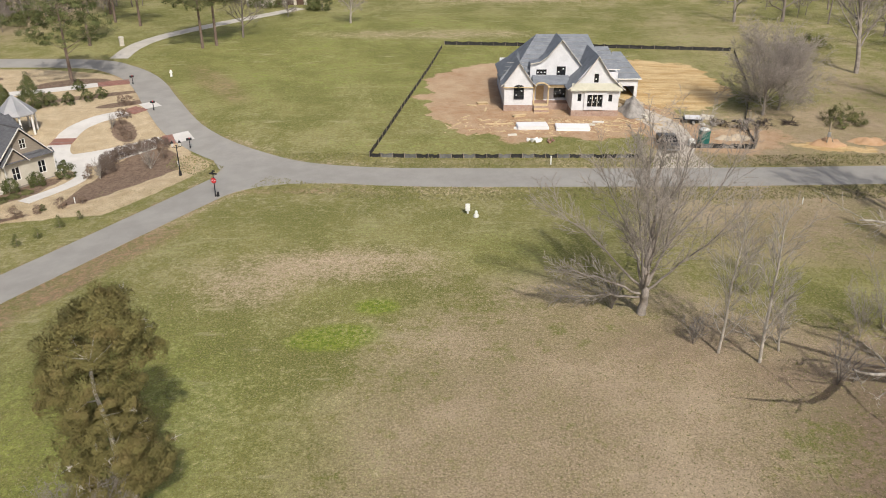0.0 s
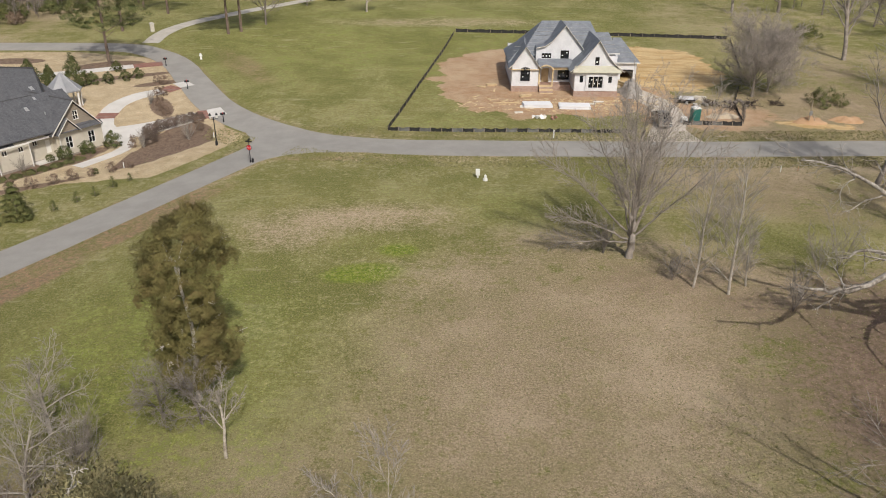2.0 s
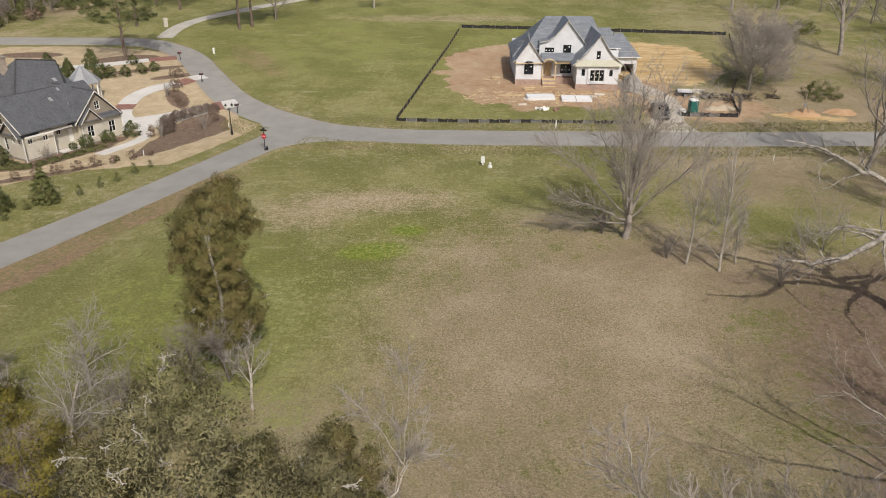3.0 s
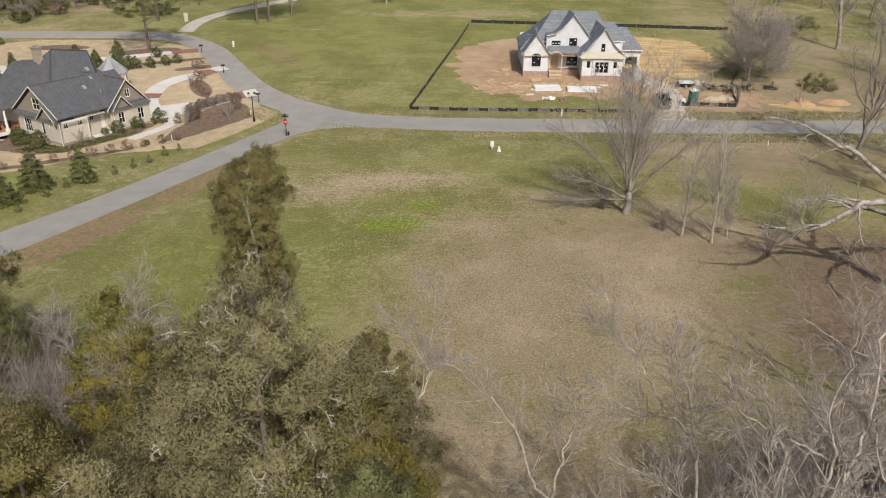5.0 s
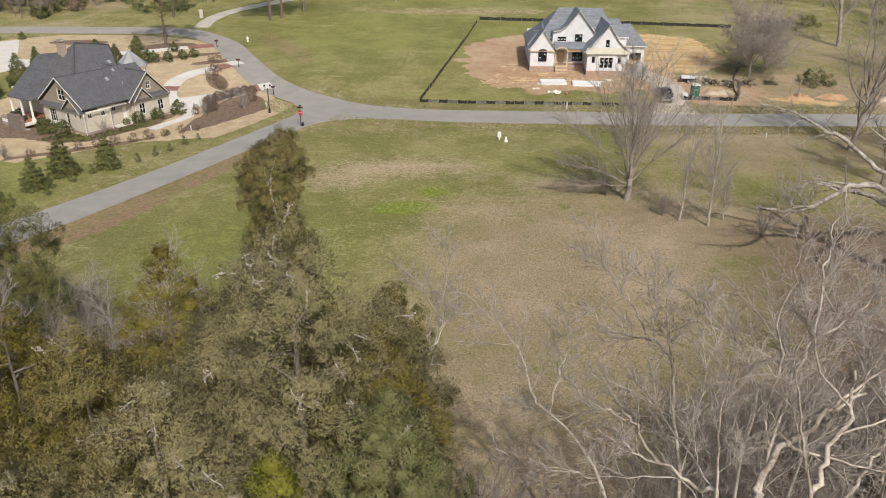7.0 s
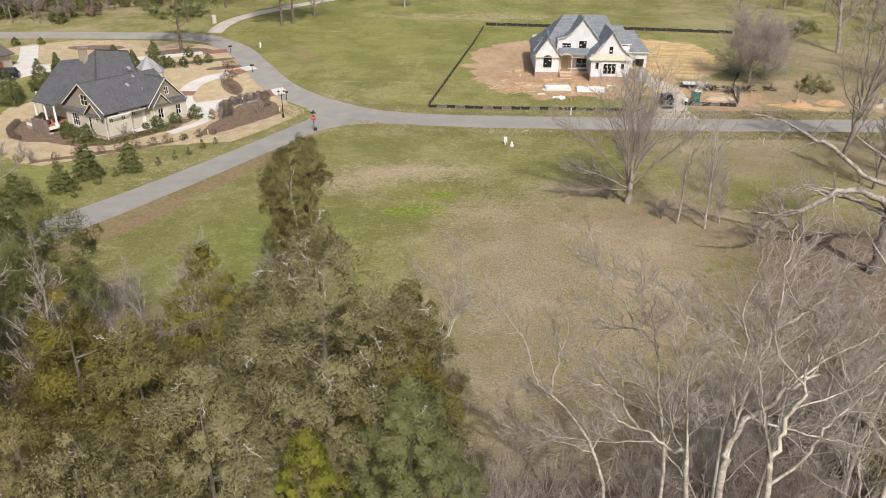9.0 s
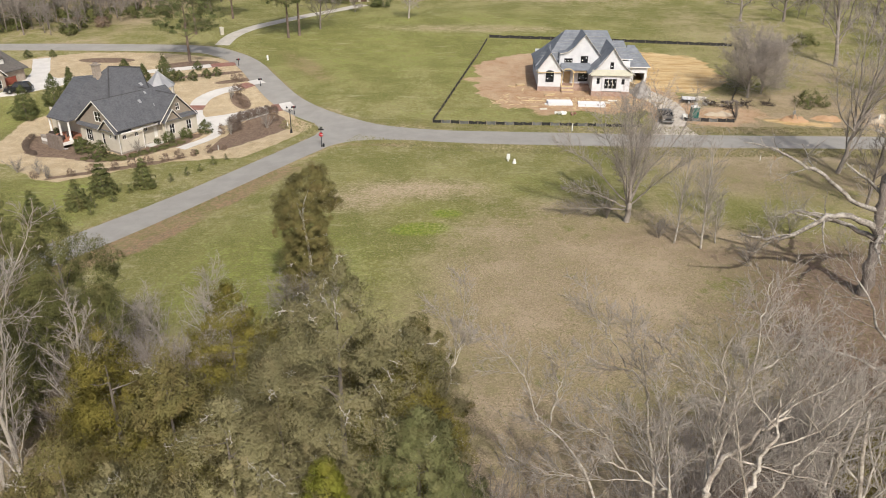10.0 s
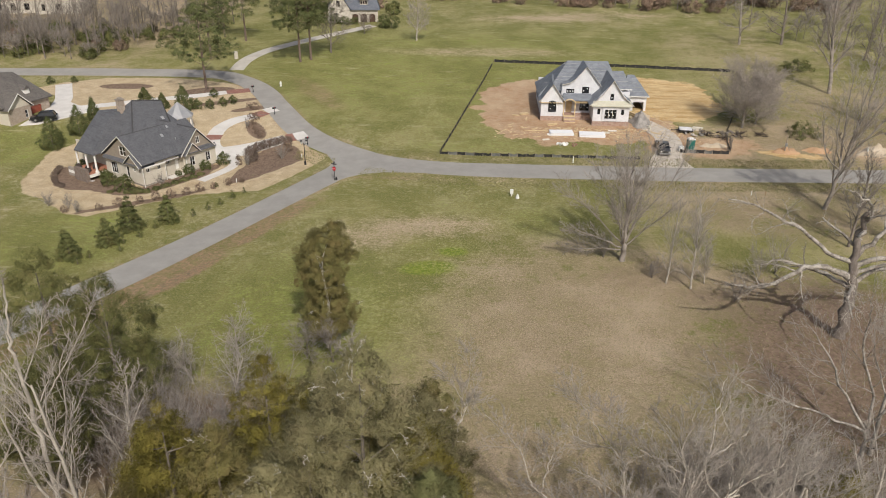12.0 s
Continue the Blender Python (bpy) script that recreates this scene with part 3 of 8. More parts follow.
def strewn(name, count, box, odds, size, tall, material, label, category, seed):
    """Small blades or leaves strewn over the ground where odds allow."""
    rng = np.random.default_rng(seed)
    x, y = rng.uniform(box[0], box[1], count * 4), rng.uniform(box[2], box[3], count * 4)
    keep = rng.random(len(x)) < odds(x, y)
    x, y = x[keep][:count], y[keep][:count]
    n, z, a = len(x), land(x, y), rng.uniform(0, 2 * np.pi, len(x))
    w, h = size * rng.uniform(0.5, 1.4, n), tall * rng.uniform(0.5, 1.4, n)
    dx, dy, sx, sy = np.cos(a) * w, np.sin(a) * w, -np.sin(a) * w * 0.5, np.cos(a) * w * 0.5
    V = np.stack([np.stack([x - dx, y - dy, z - 0.01], -1), np.stack([x + dx, y + dy, z - 0.01 + 0.2 * h], -1), np.stack([x + sx + dx * 0.3, y + sy + dy * 0.3, z + h], -1)], 1).reshape(-1, 3)
    me = bpy.data.meshes.new(name)
    me.from_pydata(V.tolist(), [], np.arange(3 * n).reshape(-1, 3).tolist())
    me.materials.append(material)
    tagged(new(name, me), label, category, "", "stuff")


def clear_of_road(x, y):
    return (np.minimum(along(x, y, MAIN_ROAD), along(x, y, SIDE_ROAD)) > 3.5).astype(float)


TUFT = foliage("mixed_grass_blades", (0.090, 0.110, 0.030), (0.38, 0.33, 0.18), (0.25, 0.23, 0.09))
FALLEN = foliage("fallen_oak_leaves", (0.24, 0.165, 0.105), (0.56, 0.45, 0.33), (0.40, 0.29, 0.20))
strewn("grass_tufts", 70000, (-40, 45, 12, 82), lambda x, y: clear_of_road(x, y) * (0.4 + 0.6 * smooth(80, 30, y)), 0.06, 0.075, TUFT, "short tufts of green and straw grass", "grass", 301)
strewn("grass_tufts", 14000, (-35, 60, 76, 93), lambda x, y: clear_of_road(x, y) * (along(x, y, MAIN_ROAD) < 7.5), 0.10, 0.16, TUFT, "rough tufts along the lane verge", "grass", 302)
strewn("fallen_leaves", 22000, (-30, 45, 12, 72), lambda x, y: clear_of_road(x, y) * np.clip(oval(x, y, -10, 60.6, 12, 4.6, 6, 0.7) + oval(x, y, -16.5, 56.5, 6.5, 5, 0, 0.7) + 0.35 * oval(x, y, 12, 38, 24, 22, 0, 0.5) + 0.6 * oval(x, y, 24, 45, 15, 7, 0, 0.6), 0, 1), 0.065, 0.03, FALLEN, "fallen tan leaves strewn over the grass", "leaves", 303)


def ribbon(name, line, width, material, label, lift=0.04, across=6, category="road"):
    """A paved strip that lies on the land."""
    w = np.broadcast_to(np.asarray(width, float), (len(line),))
    d = np.gradient(line, axis=0)
    d /= np.linalg.norm(d, axis=1)[:, None]
    side = np.stack([-d[:, 1], d[:, 0]], -1)
    s = Shape()
    u = np.linspace(-0.5, 0.5, across + 1)
    wob = np.array([noise.noise((p[0] * 0.35, p[1] * 0.35, 3.0)) for p in line]) * 0.12
    P = line[:, None] + side[:, None] * (u[None, :, None] * (w + wob)[:, None, None])
    z = land(P[..., 0], P[..., 1]) + lift
    low = z - 0.12
    k = len(line)
    verts = np.concatenate([P, z[..., None]], -1).reshape(-1, 3)
    idx = np.arange(k * (across + 1)).reshape(k, across + 1)
    s.add(verts, np.stack([idx[:-1, :-1], idx[:-1, 1:], idx[1:, 1:], idx[1:, :-1]], -1).reshape(-1, 4).tolist())
    for c in (0, across):
        rim = np.concatenate([np.concatenate([P[:, c], z[:, c, None]], -1), np.concatenate([P[:, c], low[:, c, None]], -1)])
        s.add(rim, [(i, i + 1, i + 1 + k, i + k) for i in range(k - 1)])
    return lone(name, s, material, label, category, "structure")


def apron(name, rim, material, label, lift=0.045, category="pavement", rings=6, middle=None):
    """A paved patch fanned from its middle out to a smooth rim."""
    r = np.array(rim, float)
    c = np.array(middle) if middle else r.mean(0)
    s = Shape()
    k = len(r)
    pts = [c + (r - c) * (j / rings) for j in range(1, rings + 1)]
    pts.append(r)
    V = [(*c, float(land(*c)) + lift)]
    for j, q in enumerate(pts):
        drop = 0.12 if j == rings else 0.0
        V += [(x, y, float(land(x, y)) + lift - drop) for x, y in q]
    F = [(0, 1 + i, 1 + (i + 1) % k) for i in range(k)]
    for j in range(rings):
        F += [(1 + j * k + i, 1 + (j + 1) * k + i, 1 + (j + 1) * k + (i + 1) % k, 1 + j * k + (i + 1) % k) for i in range(k)]
    s.add(V, F)
    return lone(name, s, material, label, category, "structure")


ribbon("road", MAIN_ROAD, np.interp(MAIN_ROAD[:, 0], [-60, -20, 0, 60], [5.3, 5.5, 6.5, 6.2]), ASPHALT, "grey asphalt lane curving between the lots")
ribbon("road", SIDE_ROAD, 5.5, ASPHALT, "grey asphalt side lane down to the junction", 0.046)
apron("road", [(-8, 81.9), (-13, 84.0), (-18, 86.3), (-23.5, 89.0), (-27, 86), (-27.5, 81), (-29.5, 76), (-27.2, 74.6), (-25.2, 77.0), (-23.4, 79.2), (-21.2, 80.8), (-18, 81.8), (-13, 81.9)], ASPHALT, "flared asphalt corner of the junction", 0.052, "road", middle=(-22.5, 83.5))
apron("road", [(-27.2, 86.6), (-27.9, 82.0), (-25, 82), (-23, 88.6), (-26.6, 91.4), (-30.0, 94.0), (-29.0, 90.4)], ASPHALT, "flared asphalt corner of the junction", 0.058, "road", middle=(-26.5, 88.2))
ribbon("driveway", FAR_DRIVE, 3.4, OLD_CONCRETE, "pale concrete drive climbing to the far house", 0.05, 4, "driveway")

# ---- drives and paths ----
PAD = 0.05
ribbon("driveway", spline([(-38.2, 98.6), (-41.5, 95.9), (-45.5, 93.2), (-49.5, 91.5), (-52.5, 91.2)]), np.linspace(3.6, 5.6, len(spline([(-38.2, 98.6), (-41.5, 95.9), (-45.5, 93.2), (-49.5, 91.5), (-52.5, 91.2)]))), CONCRETE, "pale concrete drive beside the grey-roofed house", PAD, 4, "driveway")
ribbon("driveway", spline([(-47.0, 109.2), (-50.2, 106.6), (-52.0, 102.8), (-52.0, 99.5)]), 2.9, CONCRETE, "curved pale concrete drive across the straw lawn", PAD, 4, "driveway")
ribbon("brick_band", spline([(-52.0, 99.6), (-51.9, 97.4)]), 3.0, PAVER, "red brick paving band across the drive", PAD + 0.004, 4, "paving")
ribbon("driveway", spline([(-51.9, 97.4), (-51.4, 94.6), (-50, 92)]), np.linspace(3.0, 5.0, len(spline([(-51.9, 97.4), (-51.4, 94.6), (-50, 92)]))), CONCRETE, "pale concrete drive beside the grey-roofed house", PAD + 0.008, 4, "driveway")
ribbon("brick_band", spline([(-38.2, 98.6), (-36.9, 99.2)]), 3.5, PAVER, "red brick paving band across the drive", PAD + 0.012, 3, "paving")
ribbon("driveway_apron", spline([(-36.9, 99.2), (-34.9, 100.4)]), 3.4, CONCRETE, "pale concrete apron at the road edge", PAD + 0.008, 3, "driveway")
ribbon("brick_band", spline([(-47.0, 109.2), (-45.6, 111.4)]), 2.9, PAVER, "red brick paving band across the drive", PAD + 0.012, 3, "paving")
ribbon("driveway_apron", spline([(-45.8, 112.0), (-43.9, 113.6)]), 3.0, CONCRETE, "pale concrete apron at the road edge", PAD + 0.008, 3, "driveway")
ribbon("driveway", spline([(-57.5, 124.2), (-64, 120.9), (-72, 117.6), (-81, 113.2), (-88, 110.0)]), 2.6, CONCRETE, "long pale concrete drive to the neighbouring garage", PAD, 4, "driveway")
ribbon("brick_band", spline([(-57.5, 124.2), (-53, 126.2)]), 3.0, PAVER, "red brick paving band across the drive", PAD + 0.004, 3, "paving")
ribbon("driveway", spline([(-95.5, 127.8), (-92.5, 122), (-90.0, 117), (-88.6, 112.0)]), 3.4, CONCRETE, "pale concrete drive from the far road", PAD + 0.01, 4, "driveway")
apron("driveway", [(-91.0, 101.6), (-87.5, 102.6), (-83.8, 106.0), (-80.2, 109.8), (-81.4, 112.0), (-85.0, 113.4), (-88.0, 115.6), (-90.6, 114.6), (-90.2, 108)], CONCRETE, "pale concrete forecourt before the garage", PAD + 0.006, "driveway", middle=(-86.5, 109.0))
ribbon("garden_path", spline([(-48.6, 91.4), (-46.4, 90.2), (-44.9, 88.3), (-44.6, 86.1), (-45.4, 83.4), (-46.7, 80.8), (-47.6, 78.9)]), 1.7, CONCRETE, "pale concrete garden path round the shrub bed", PAD + 0.012, 3, "path")
ribbon("gravel_drive", spline([(29.6, 86.6), (30.0, 92), (31.6, 98), (31.5, 104), (28.6, 110)]), np.concatenate([np.linspace(8.0, 4.6, 6), np.full(len(spline([(29.6, 86.6), (30.0, 92), (31.6, 98), (31.5, 104), (28.6, 110)])) - 6, 4.6)]), GRAVEL, "pale gravel drive from the lane to the building site", 0.03, 6, "driveway")

# ---- building tools ----


def panel(s, top, low, holes, y0, y1):
    """A wall in the xz plane, from y0 to y1, under the line top, with openings that go through."""
    xs = sorted({round(p[0], 4) for p in top} | {round(v, 4) for h in holes for v in h[:2]})
    tx, tz = [p[0] for p in top], [p[1] for p in top]
    for a, b in zip(xs, xs[1:]):
        if b - a < 1e-3:
            continue
        za, zb = float(np.interp(a, tx, tz)), float(np.interp(b, tx, tz))
        cuts = sorted((h[2], h[3]) for h in holes if h[0] <= a + 1e-3 and h[1] >= b - 1e-3)
        spans, z = [], low
        for c0, c1 in cuts:
            if c0 > z:
                spans.append((z, z, c0, c0))
            z = c1
        spans.append((z, z, za, zb))
        for la, lb, ha, hb in spans:
            s.add([(a, y0, la), (b, y0, lb), (b, y0, hb), (a, y0, ha), (a, y1, la), (b, y1, lb), (b, y1, hb), (a, y1, ha)],
                  [(0, 1, 2, 3), (5, 4, 7, 6), (4, 0, 3, 7), (1, 5, 6, 2), (3, 2, 6, 7), (4, 5, 1, 0)])
    return s


def strip_roof(profile, y0, y1, thick=0.16):
    """A roof of even thickness: the profile in xz, drawn out along y."""
    s = Shape()
    for (xa, za), (xb, zb) in zip(profile, profile[1:]):
        s.add([(xa, y0, za), (xb, y0, zb), (xb, y0, zb + thick), (xa, y0, za + thick), (xa, y1, za), (xb, y1, zb), (xb, y1, zb + thick), (xa, y1, za + thick)],
              [(0, 1, 2, 3), (5, 4, 7, 6), (4, 0, 3, 7), (1, 5, 6, 2), (3, 2, 6, 7), (4, 5, 1, 0)])
    return s


def rake(profile, y0, y1, drop=0.22, lift=0.0):
    """Edge boards that follow a roof's profile."""
    s = Shape()
    for (xa, za), (xb, zb) in zip(profile, profile[1:]):
        s.add([(xa, y0, za - drop + lift), (xb, y0, zb - drop + lift), (xb, y0, zb + lift), (xa, y0, za + lift), (xa, y1, za - drop + lift), (xb, y1, zb - drop + lift), (xb, y1, zb + lift), (xa, y1, za + lift)],
              [(0, 1, 2, 3), (5, 4, 7, 6), (4, 0, 3, 7), (1, 5, 6, 2), (3, 2, 6, 7), (4, 5, 1, 0)])
    return s


def hip(x0, x1, y0, y1, z, ridge, lip=0.18):
    s = Shape()
    s.hull([(x, y, h) for x in (x0, x1) for y in (y0, y1) for h in (z, z + lip)] + list(ridge))
    return s


def swap(s):
    """Turns a shape drawn in xz into one drawn in yz."""
    s.v = [(y, x, z) for x, y, z in s.v]
    s.f = [tuple(reversed(f)) for f in s.f]
    return s


def window(parent, w, h, at, turn=0.0, cols=2, rows=2, material=None, label="", arch=False, deep=0.09):
    """A window whose sash stands in its frame; its origin is the middle of the sill."""
    material = material or TRIM
    s = Shape()
    e = 0.07
    s.box(-w / 2, -w / 2 + e, -0.04, deep, 0, h).box(w / 2 - e, w / 2, -0.04, deep, 0, h)
    s.box(-w / 2 + e, w / 2 - e, -0.04, deep, 0, e).box(-w / 2 + e, w / 2 - e, -0.04, deep, h - e, h)
    for i in range(1, cols):
        x = -w / 2 + w * i / cols
        s.box(x - 0.03, x + 0.03, 0.0, 0.06, e, h - e)
    for j in range(1, rows):
        z = h * j / rows
        s.box(-w / 2 + e, w / 2 - e, 0.012, 0.05, z - 0.025, z + 0.025)
    ob = part("window", s, material, parent, label)
    ob.matrix_basis = pose(*at, 0, 0, turn)
    if arch:
        a = Shape()
        n = 10
        for k in range(n):
            t0, t1 = math.pi * k / n, math.pi * (k + 1) / n
            pts = [(r * w / 2 * math.cos(t), h + r * 0.42 * math.sin(t)) for t, r in ((t0, 1), (t1, 1), (t1, 0.86), (t0, 0.86))]
            a.add([(x, y, z) for y in (-0.04, deep) for x, z in pts], [(0, 1, 2, 3), (7, 6, 5, 4), (0, 4, 5, 1), (1, 5, 6, 2), (2, 6, 7, 3), (3, 7, 4, 0)])
        part("arch", a, material, ob)
    for i in range(cols):
        xa, xb = -w / 2 + w * i / cols + 0.03, -w / 2 + w * (i + 1) / cols - 0.03
        top = h - e
        if arch:
            p = Shape().hull([(x, y, z) for y in (0.028, 0.04) for x, z in ((xa, e), (xb, e), (xa, h + 0.36 * math.sqrt(max(0, 1 - (2 * xa / w) ** 2))), (xb, h + 0.36 * math.sqrt(max(0, 1 - (2 * xb / w) ** 2))))])
        else:
            p = Shape().box(xa, xb, 0.028, 0.04, e, top)
        part("pane", p, GLASS, ob, "dark glass pane")
    return ob


# ---- the white house under construction ----


def white_house():
    h = thing("house", (9.1, 110.1, 2.45), "white two-storey house under construction with blue-grey roof underlayment", "house")
    lw = Shape()
    panel(lw, [(0, 4.2), (2.1, 7.1), (4.2, 4.2)], 1.0, [(1.45, 2.85, 1.9, 3.55)], 0, 0.25)
    part("wall", lw, HOUSEWRAP, h)
    side = Shape().box(0, 0.25, 0.25, 14.8, 1.0, 4.2).box(3.95, 4.2, 0.25, 2.6, 1.0, 4.2).box(0.25, 17.2, 14.55, 14.8, 0.2, 5.3).box(16.95, 17.2, 2.85, 14.55, 0.2, 5.4)
    part("wall", side, HOUSEWRAP, h)
    rw = Shape()
    panel(rw, [(9.7, 4.3), (13.1, 8.45), (16.5, 4.3)], 0.8, [(10.5, 11.05, 2.15, 3.2), (11.9, 14.1, 1.35, 3.1), (15.0, 15.55, 2.1, 3.1), (12.7, 13.35, 4.85, 6.1)], -2.4, -2.15)
    rw.box(16.25, 16.5, -2.15, 6, 0.8, 4.3).box(9.7, 9.95, -2.15, 2.6, 0.8, 4.3)
    part("wall", rw, HOUSEWRAP, h)
    bay = Shape().box(11.45, 11.88, -2.62, -2.41, 0.9, 3.6).box(14.12, 14.65, -2.62, -2.41, 0.9, 3.6).box(11.88, 14.12, -2.62, -2.41, 0.9, 1.33).box(11.88, 14.12, -2.62, -2.41, 3.12, 3.6)
    part("bay", bay, HOUSEWRAP, h, "shallow window bay in white sheathing")
    mid = Shape()
    panel(mid, [(4.25, 6.55), (5.4, 6.75), (6.5, 7.55), (8.5, 9.95), (11.95, 5.8)], 4.4, [(4.9, 6.45, 4.95, 5.75), (7.95, 9.3, 4.9, 6.2)], 2.6, 2.85)
    panel(mid, [(4.2, 4.4), (9.7, 4.4)], 1.1, [(5.0, 6.2, 1.1, 3.35), (7.7, 9.55, 1.5, 3.05)], 2.6, 2.85)
    mid.box(11.95, 17.2, 2.6, 2.85, 4.2, 5.35)
    mid.box(4.0, 4.25, 2.6, 8, 4.2, 6.5)
    part("wall", mid, HOUSEWRAP, h)
    inner = Shape().box(0.3, 16.9, 8.0, 8.1, 0.5, 5.0)
    part("inner_wall", inner, LUMBER, h, "bare stud wall inside the shell")
    f = Shape().box(-0.06, 4.26, -0.06, 14.86, -0.9, 1.0)
    part("foundation", f, FOUNDATION, h, "brick foundation wall")
    f = Shape().box(9.64, 16.56, -2.46, 5.9, -0.9, 0.8).box(16.56, 17.26, 2.6, 14.86, -0.9, 0.2)
    part("foundation", f, FOUNDATION, h, "brick foundation wall")
    f = Shape().box(4.27, 9.63, 0.6, 14.8, -0.9, 1.1)
    part("porch_floor", f, FOUNDATION, h, "brick porch base")
    for i in range(6):
        s = Shape().box(4.45, 6.65, -1.5 + i * 0.33, 0.59, -0.4 + i * 0.25 - (0.3 if i == 0 else 0.0), -0.4 + (i + 1) * 0.25)
        part("step", s, LUMBER if i % 2 else FOUNDATION, h)
    # roofs
    roofs = []
    prof = [(-0.55, 3.75), (0.0, 4.2), (2.1, 7.1), (4.2, 4.2), (4.75, 3.75)]
    roofs.append(part("roof", strip_roof(prof, -0.35, 8.5), UNDERLAY, h))
    part("rake_board", rake(prof, -0.42, -0.36, 0.1, 0.14), PALE_BOARD, h, "pale board along the gable edge")
    prof = [(8.9, 3.75), (9.7, 4.35), (11.2, 5.75), (13.1, 8.5), (15.0, 5.75), (16.5, 4.35), (17.3, 3.75)]
    roofs.append(part("roof", strip_roof(prof, -2.75, 7.5), UNDERLAY, h))
    part("rake_board", rake(prof, -2.83, -2.76, 0.12, 0.16), PALE_BOARD, h, "pale board along the gable edge")
    prof = [(3.95, 6.5), (5.4, 6.8), (6.5, 7.6), (8.5, 10.0), (12.4, 5.3)]
    roofs.append(part("roof", strip_roof(prof, 2.25, 8.8), UNDERLAY, h))
    part("rake_board", rake(prof, 2.17, 2.24, 0.12, 0.16), PALE_BOARD, h, "pale board along the gable edge")
    main = part("roof", hip(1.6, 15.6, 2.95, 15.2, 5.25, [(5.4, 9, 9.95), (13.4, 9, 9.95)]), UNDERLAY, h)
    low = part("roof", hip(-0.45, 3.9, 2.9, 15.0, 4.1, [(2.1, 4, 7.1), (2.6, 9, 7.4)]), UNDERLAY, h)
    porch = Shape().add([(4.3, 0.15, 3.95), (9.75, 0.15, 3.95), (9.75, 2.6, 4.75), (4.3, 2.6, 4.75), (4.3, 0.15, 4.1), (9.75, 0.15, 4.1), (9.75, 2.6, 4.9), (4.3, 2.6, 4.9)],
                        [(0, 3, 2, 1), (4, 5, 6, 7), (0, 1, 5, 4), (1, 2, 6, 5), (2, 3, 7, 6), (3, 0, 4, 7)])
    part("porch_roof", porch, UNDERLAY, h)
    pent = Shape().add([(9.3, -2.95, 3.85), (16.9, -2.95, 3.85), (16.6, -2.42, 4.75), (9.6, -2.42, 4.75), (9.3, -2.95, 3.72), (16.9, -2.95, 3.72), (16.6, -2.42, 3.72), (9.6, -2.42, 3.72)],
                       [(0, 1, 2, 3), (4, 7, 6, 5), (0, 4, 5, 1), (1, 5, 6, 2), (2, 6, 7, 3), (3, 7, 4, 0)])
    part("pent_roof", pent, YELLOW_BOARD, h, "yellow-green sheathed pent roof")
    # garage wing
    g = Shape()
    panel(g, [(17.3, 3.5), (21.5, 3.5)], 0.0, [(18.9, 21.0, 0.0, 2.3)], 7.0, 7.25)
    g.box(21.25, 21.5, 7.25, 15, 0, 3.5).box(17.3, 21.25, 14.75, 15, 0, 3.5)
    part("wall", g, HOUSEWRAP, h)
    g2 = part("roof", hip(17.25, 21.9, 6.6, 15.4, 3.4, [(17.9, 11.2, 6.9), (19.3, 11.2, 6.9)]), UNDERLAY, h)
    slab = Shape().box(17.3, 21.2, 7.3, 14.7, -0.6, 0.05)
    part("garage_floor", slab, OLD_CONCRETE, h)
    up = part("roof", hip(14.0, 17.8, 4.4, 15.2, 5.3, [(14.6, 8.6, 8.15), (16.6, 8.6, 8.15)]), UNDERLAY, h)
    # light fastening strips across the underlayment
    def battens(roof, x0, x1, y0, z0, y1, z1, rows, shrink=0.0, w=0.05):
        for k in range(1, rows):
            u = k / rows
            y, z = y0 + (y1 - y0) * u, z0 + (z1 - z0) * u
            a, b = x0 + shrink * u, x1 - shrink * u
            part("batten", Shape().box(a, b, y - w, y + w, z + 0.02, z + 0.06), SHEET_PLASTIC, roof)
    battens(main, 1.8, 15.4, 2.95, 5.43, 9, 9.95, 9, 3.1, 0.035)
    battens(low, -0.4, 3.6, 2.9, 4.28, 4, 7.1, 5, 1.2, 0.03)
    battens(g2, 17.5, 21.6, 6.6, 3.58, 11.2, 6.9, 5, 1.6, 0.045)
    battens(up, 14.2, 17.6, 4.4, 5.48, 8.6, 8.15, 5, 0.7, 0.045)
    part("drip_edge", Shape().box(13.9, 17.9, 4.3, 4.38, 5.3, 5.46), TRIM, h, "white eave board")
    part("drip_edge", Shape().box(17.2, 21.95, 6.5, 6.58, 3.4, 3.56), TRIM, h, "white eave board")
    # windows
    black = BLACK_METAL

    def stickers(ob, w, hh, cols):
        for c in range(cols):
            x, z = -w / 2 + w * (c + 0.5) / cols, hh * (0.3 + 0.34 * (c % 2))
            part("sticker", Shape().box(x - 0.1, x + 0.1, 0.018, 0.026, z, z + 0.2), SIGN_WHITE, ob, "white label on the pane")
    stickers(window(h, 1.5, 1.75, (2.15, -0.05, 1.85), cols=2, rows=3, material=black, arch=True, label="arched black-framed window"), 1.5, 1.75, 2)
    for x in (12.27, 13.0, 13.73):
        stickers(window(h, 0.64, 1.72, (x, -2.4, 1.36), cols=2, rows=3, material=black), 0.64, 1.72, 2)
    for x in (12.635, 13.365):
        part("mullion", Shape().box(x - 0.045, x + 0.045, -2.5, -2.3, 1.36, 3.08), PALE_BOARD, h, "pale window mullion")
    window(h, 0.55, 1.05, (10.78, -2.3, 2.15), cols=1, rows=2, material=black)
    window(h, 0.55, 1.0, (15.28, -2.3, 2.1), cols=1, rows=2, material=black)
    stickers(window(h, 0.65, 1.25, (13.02, -2.3, 4.85), cols=1, rows=2, material=black), 0.65, 1.25, 1)
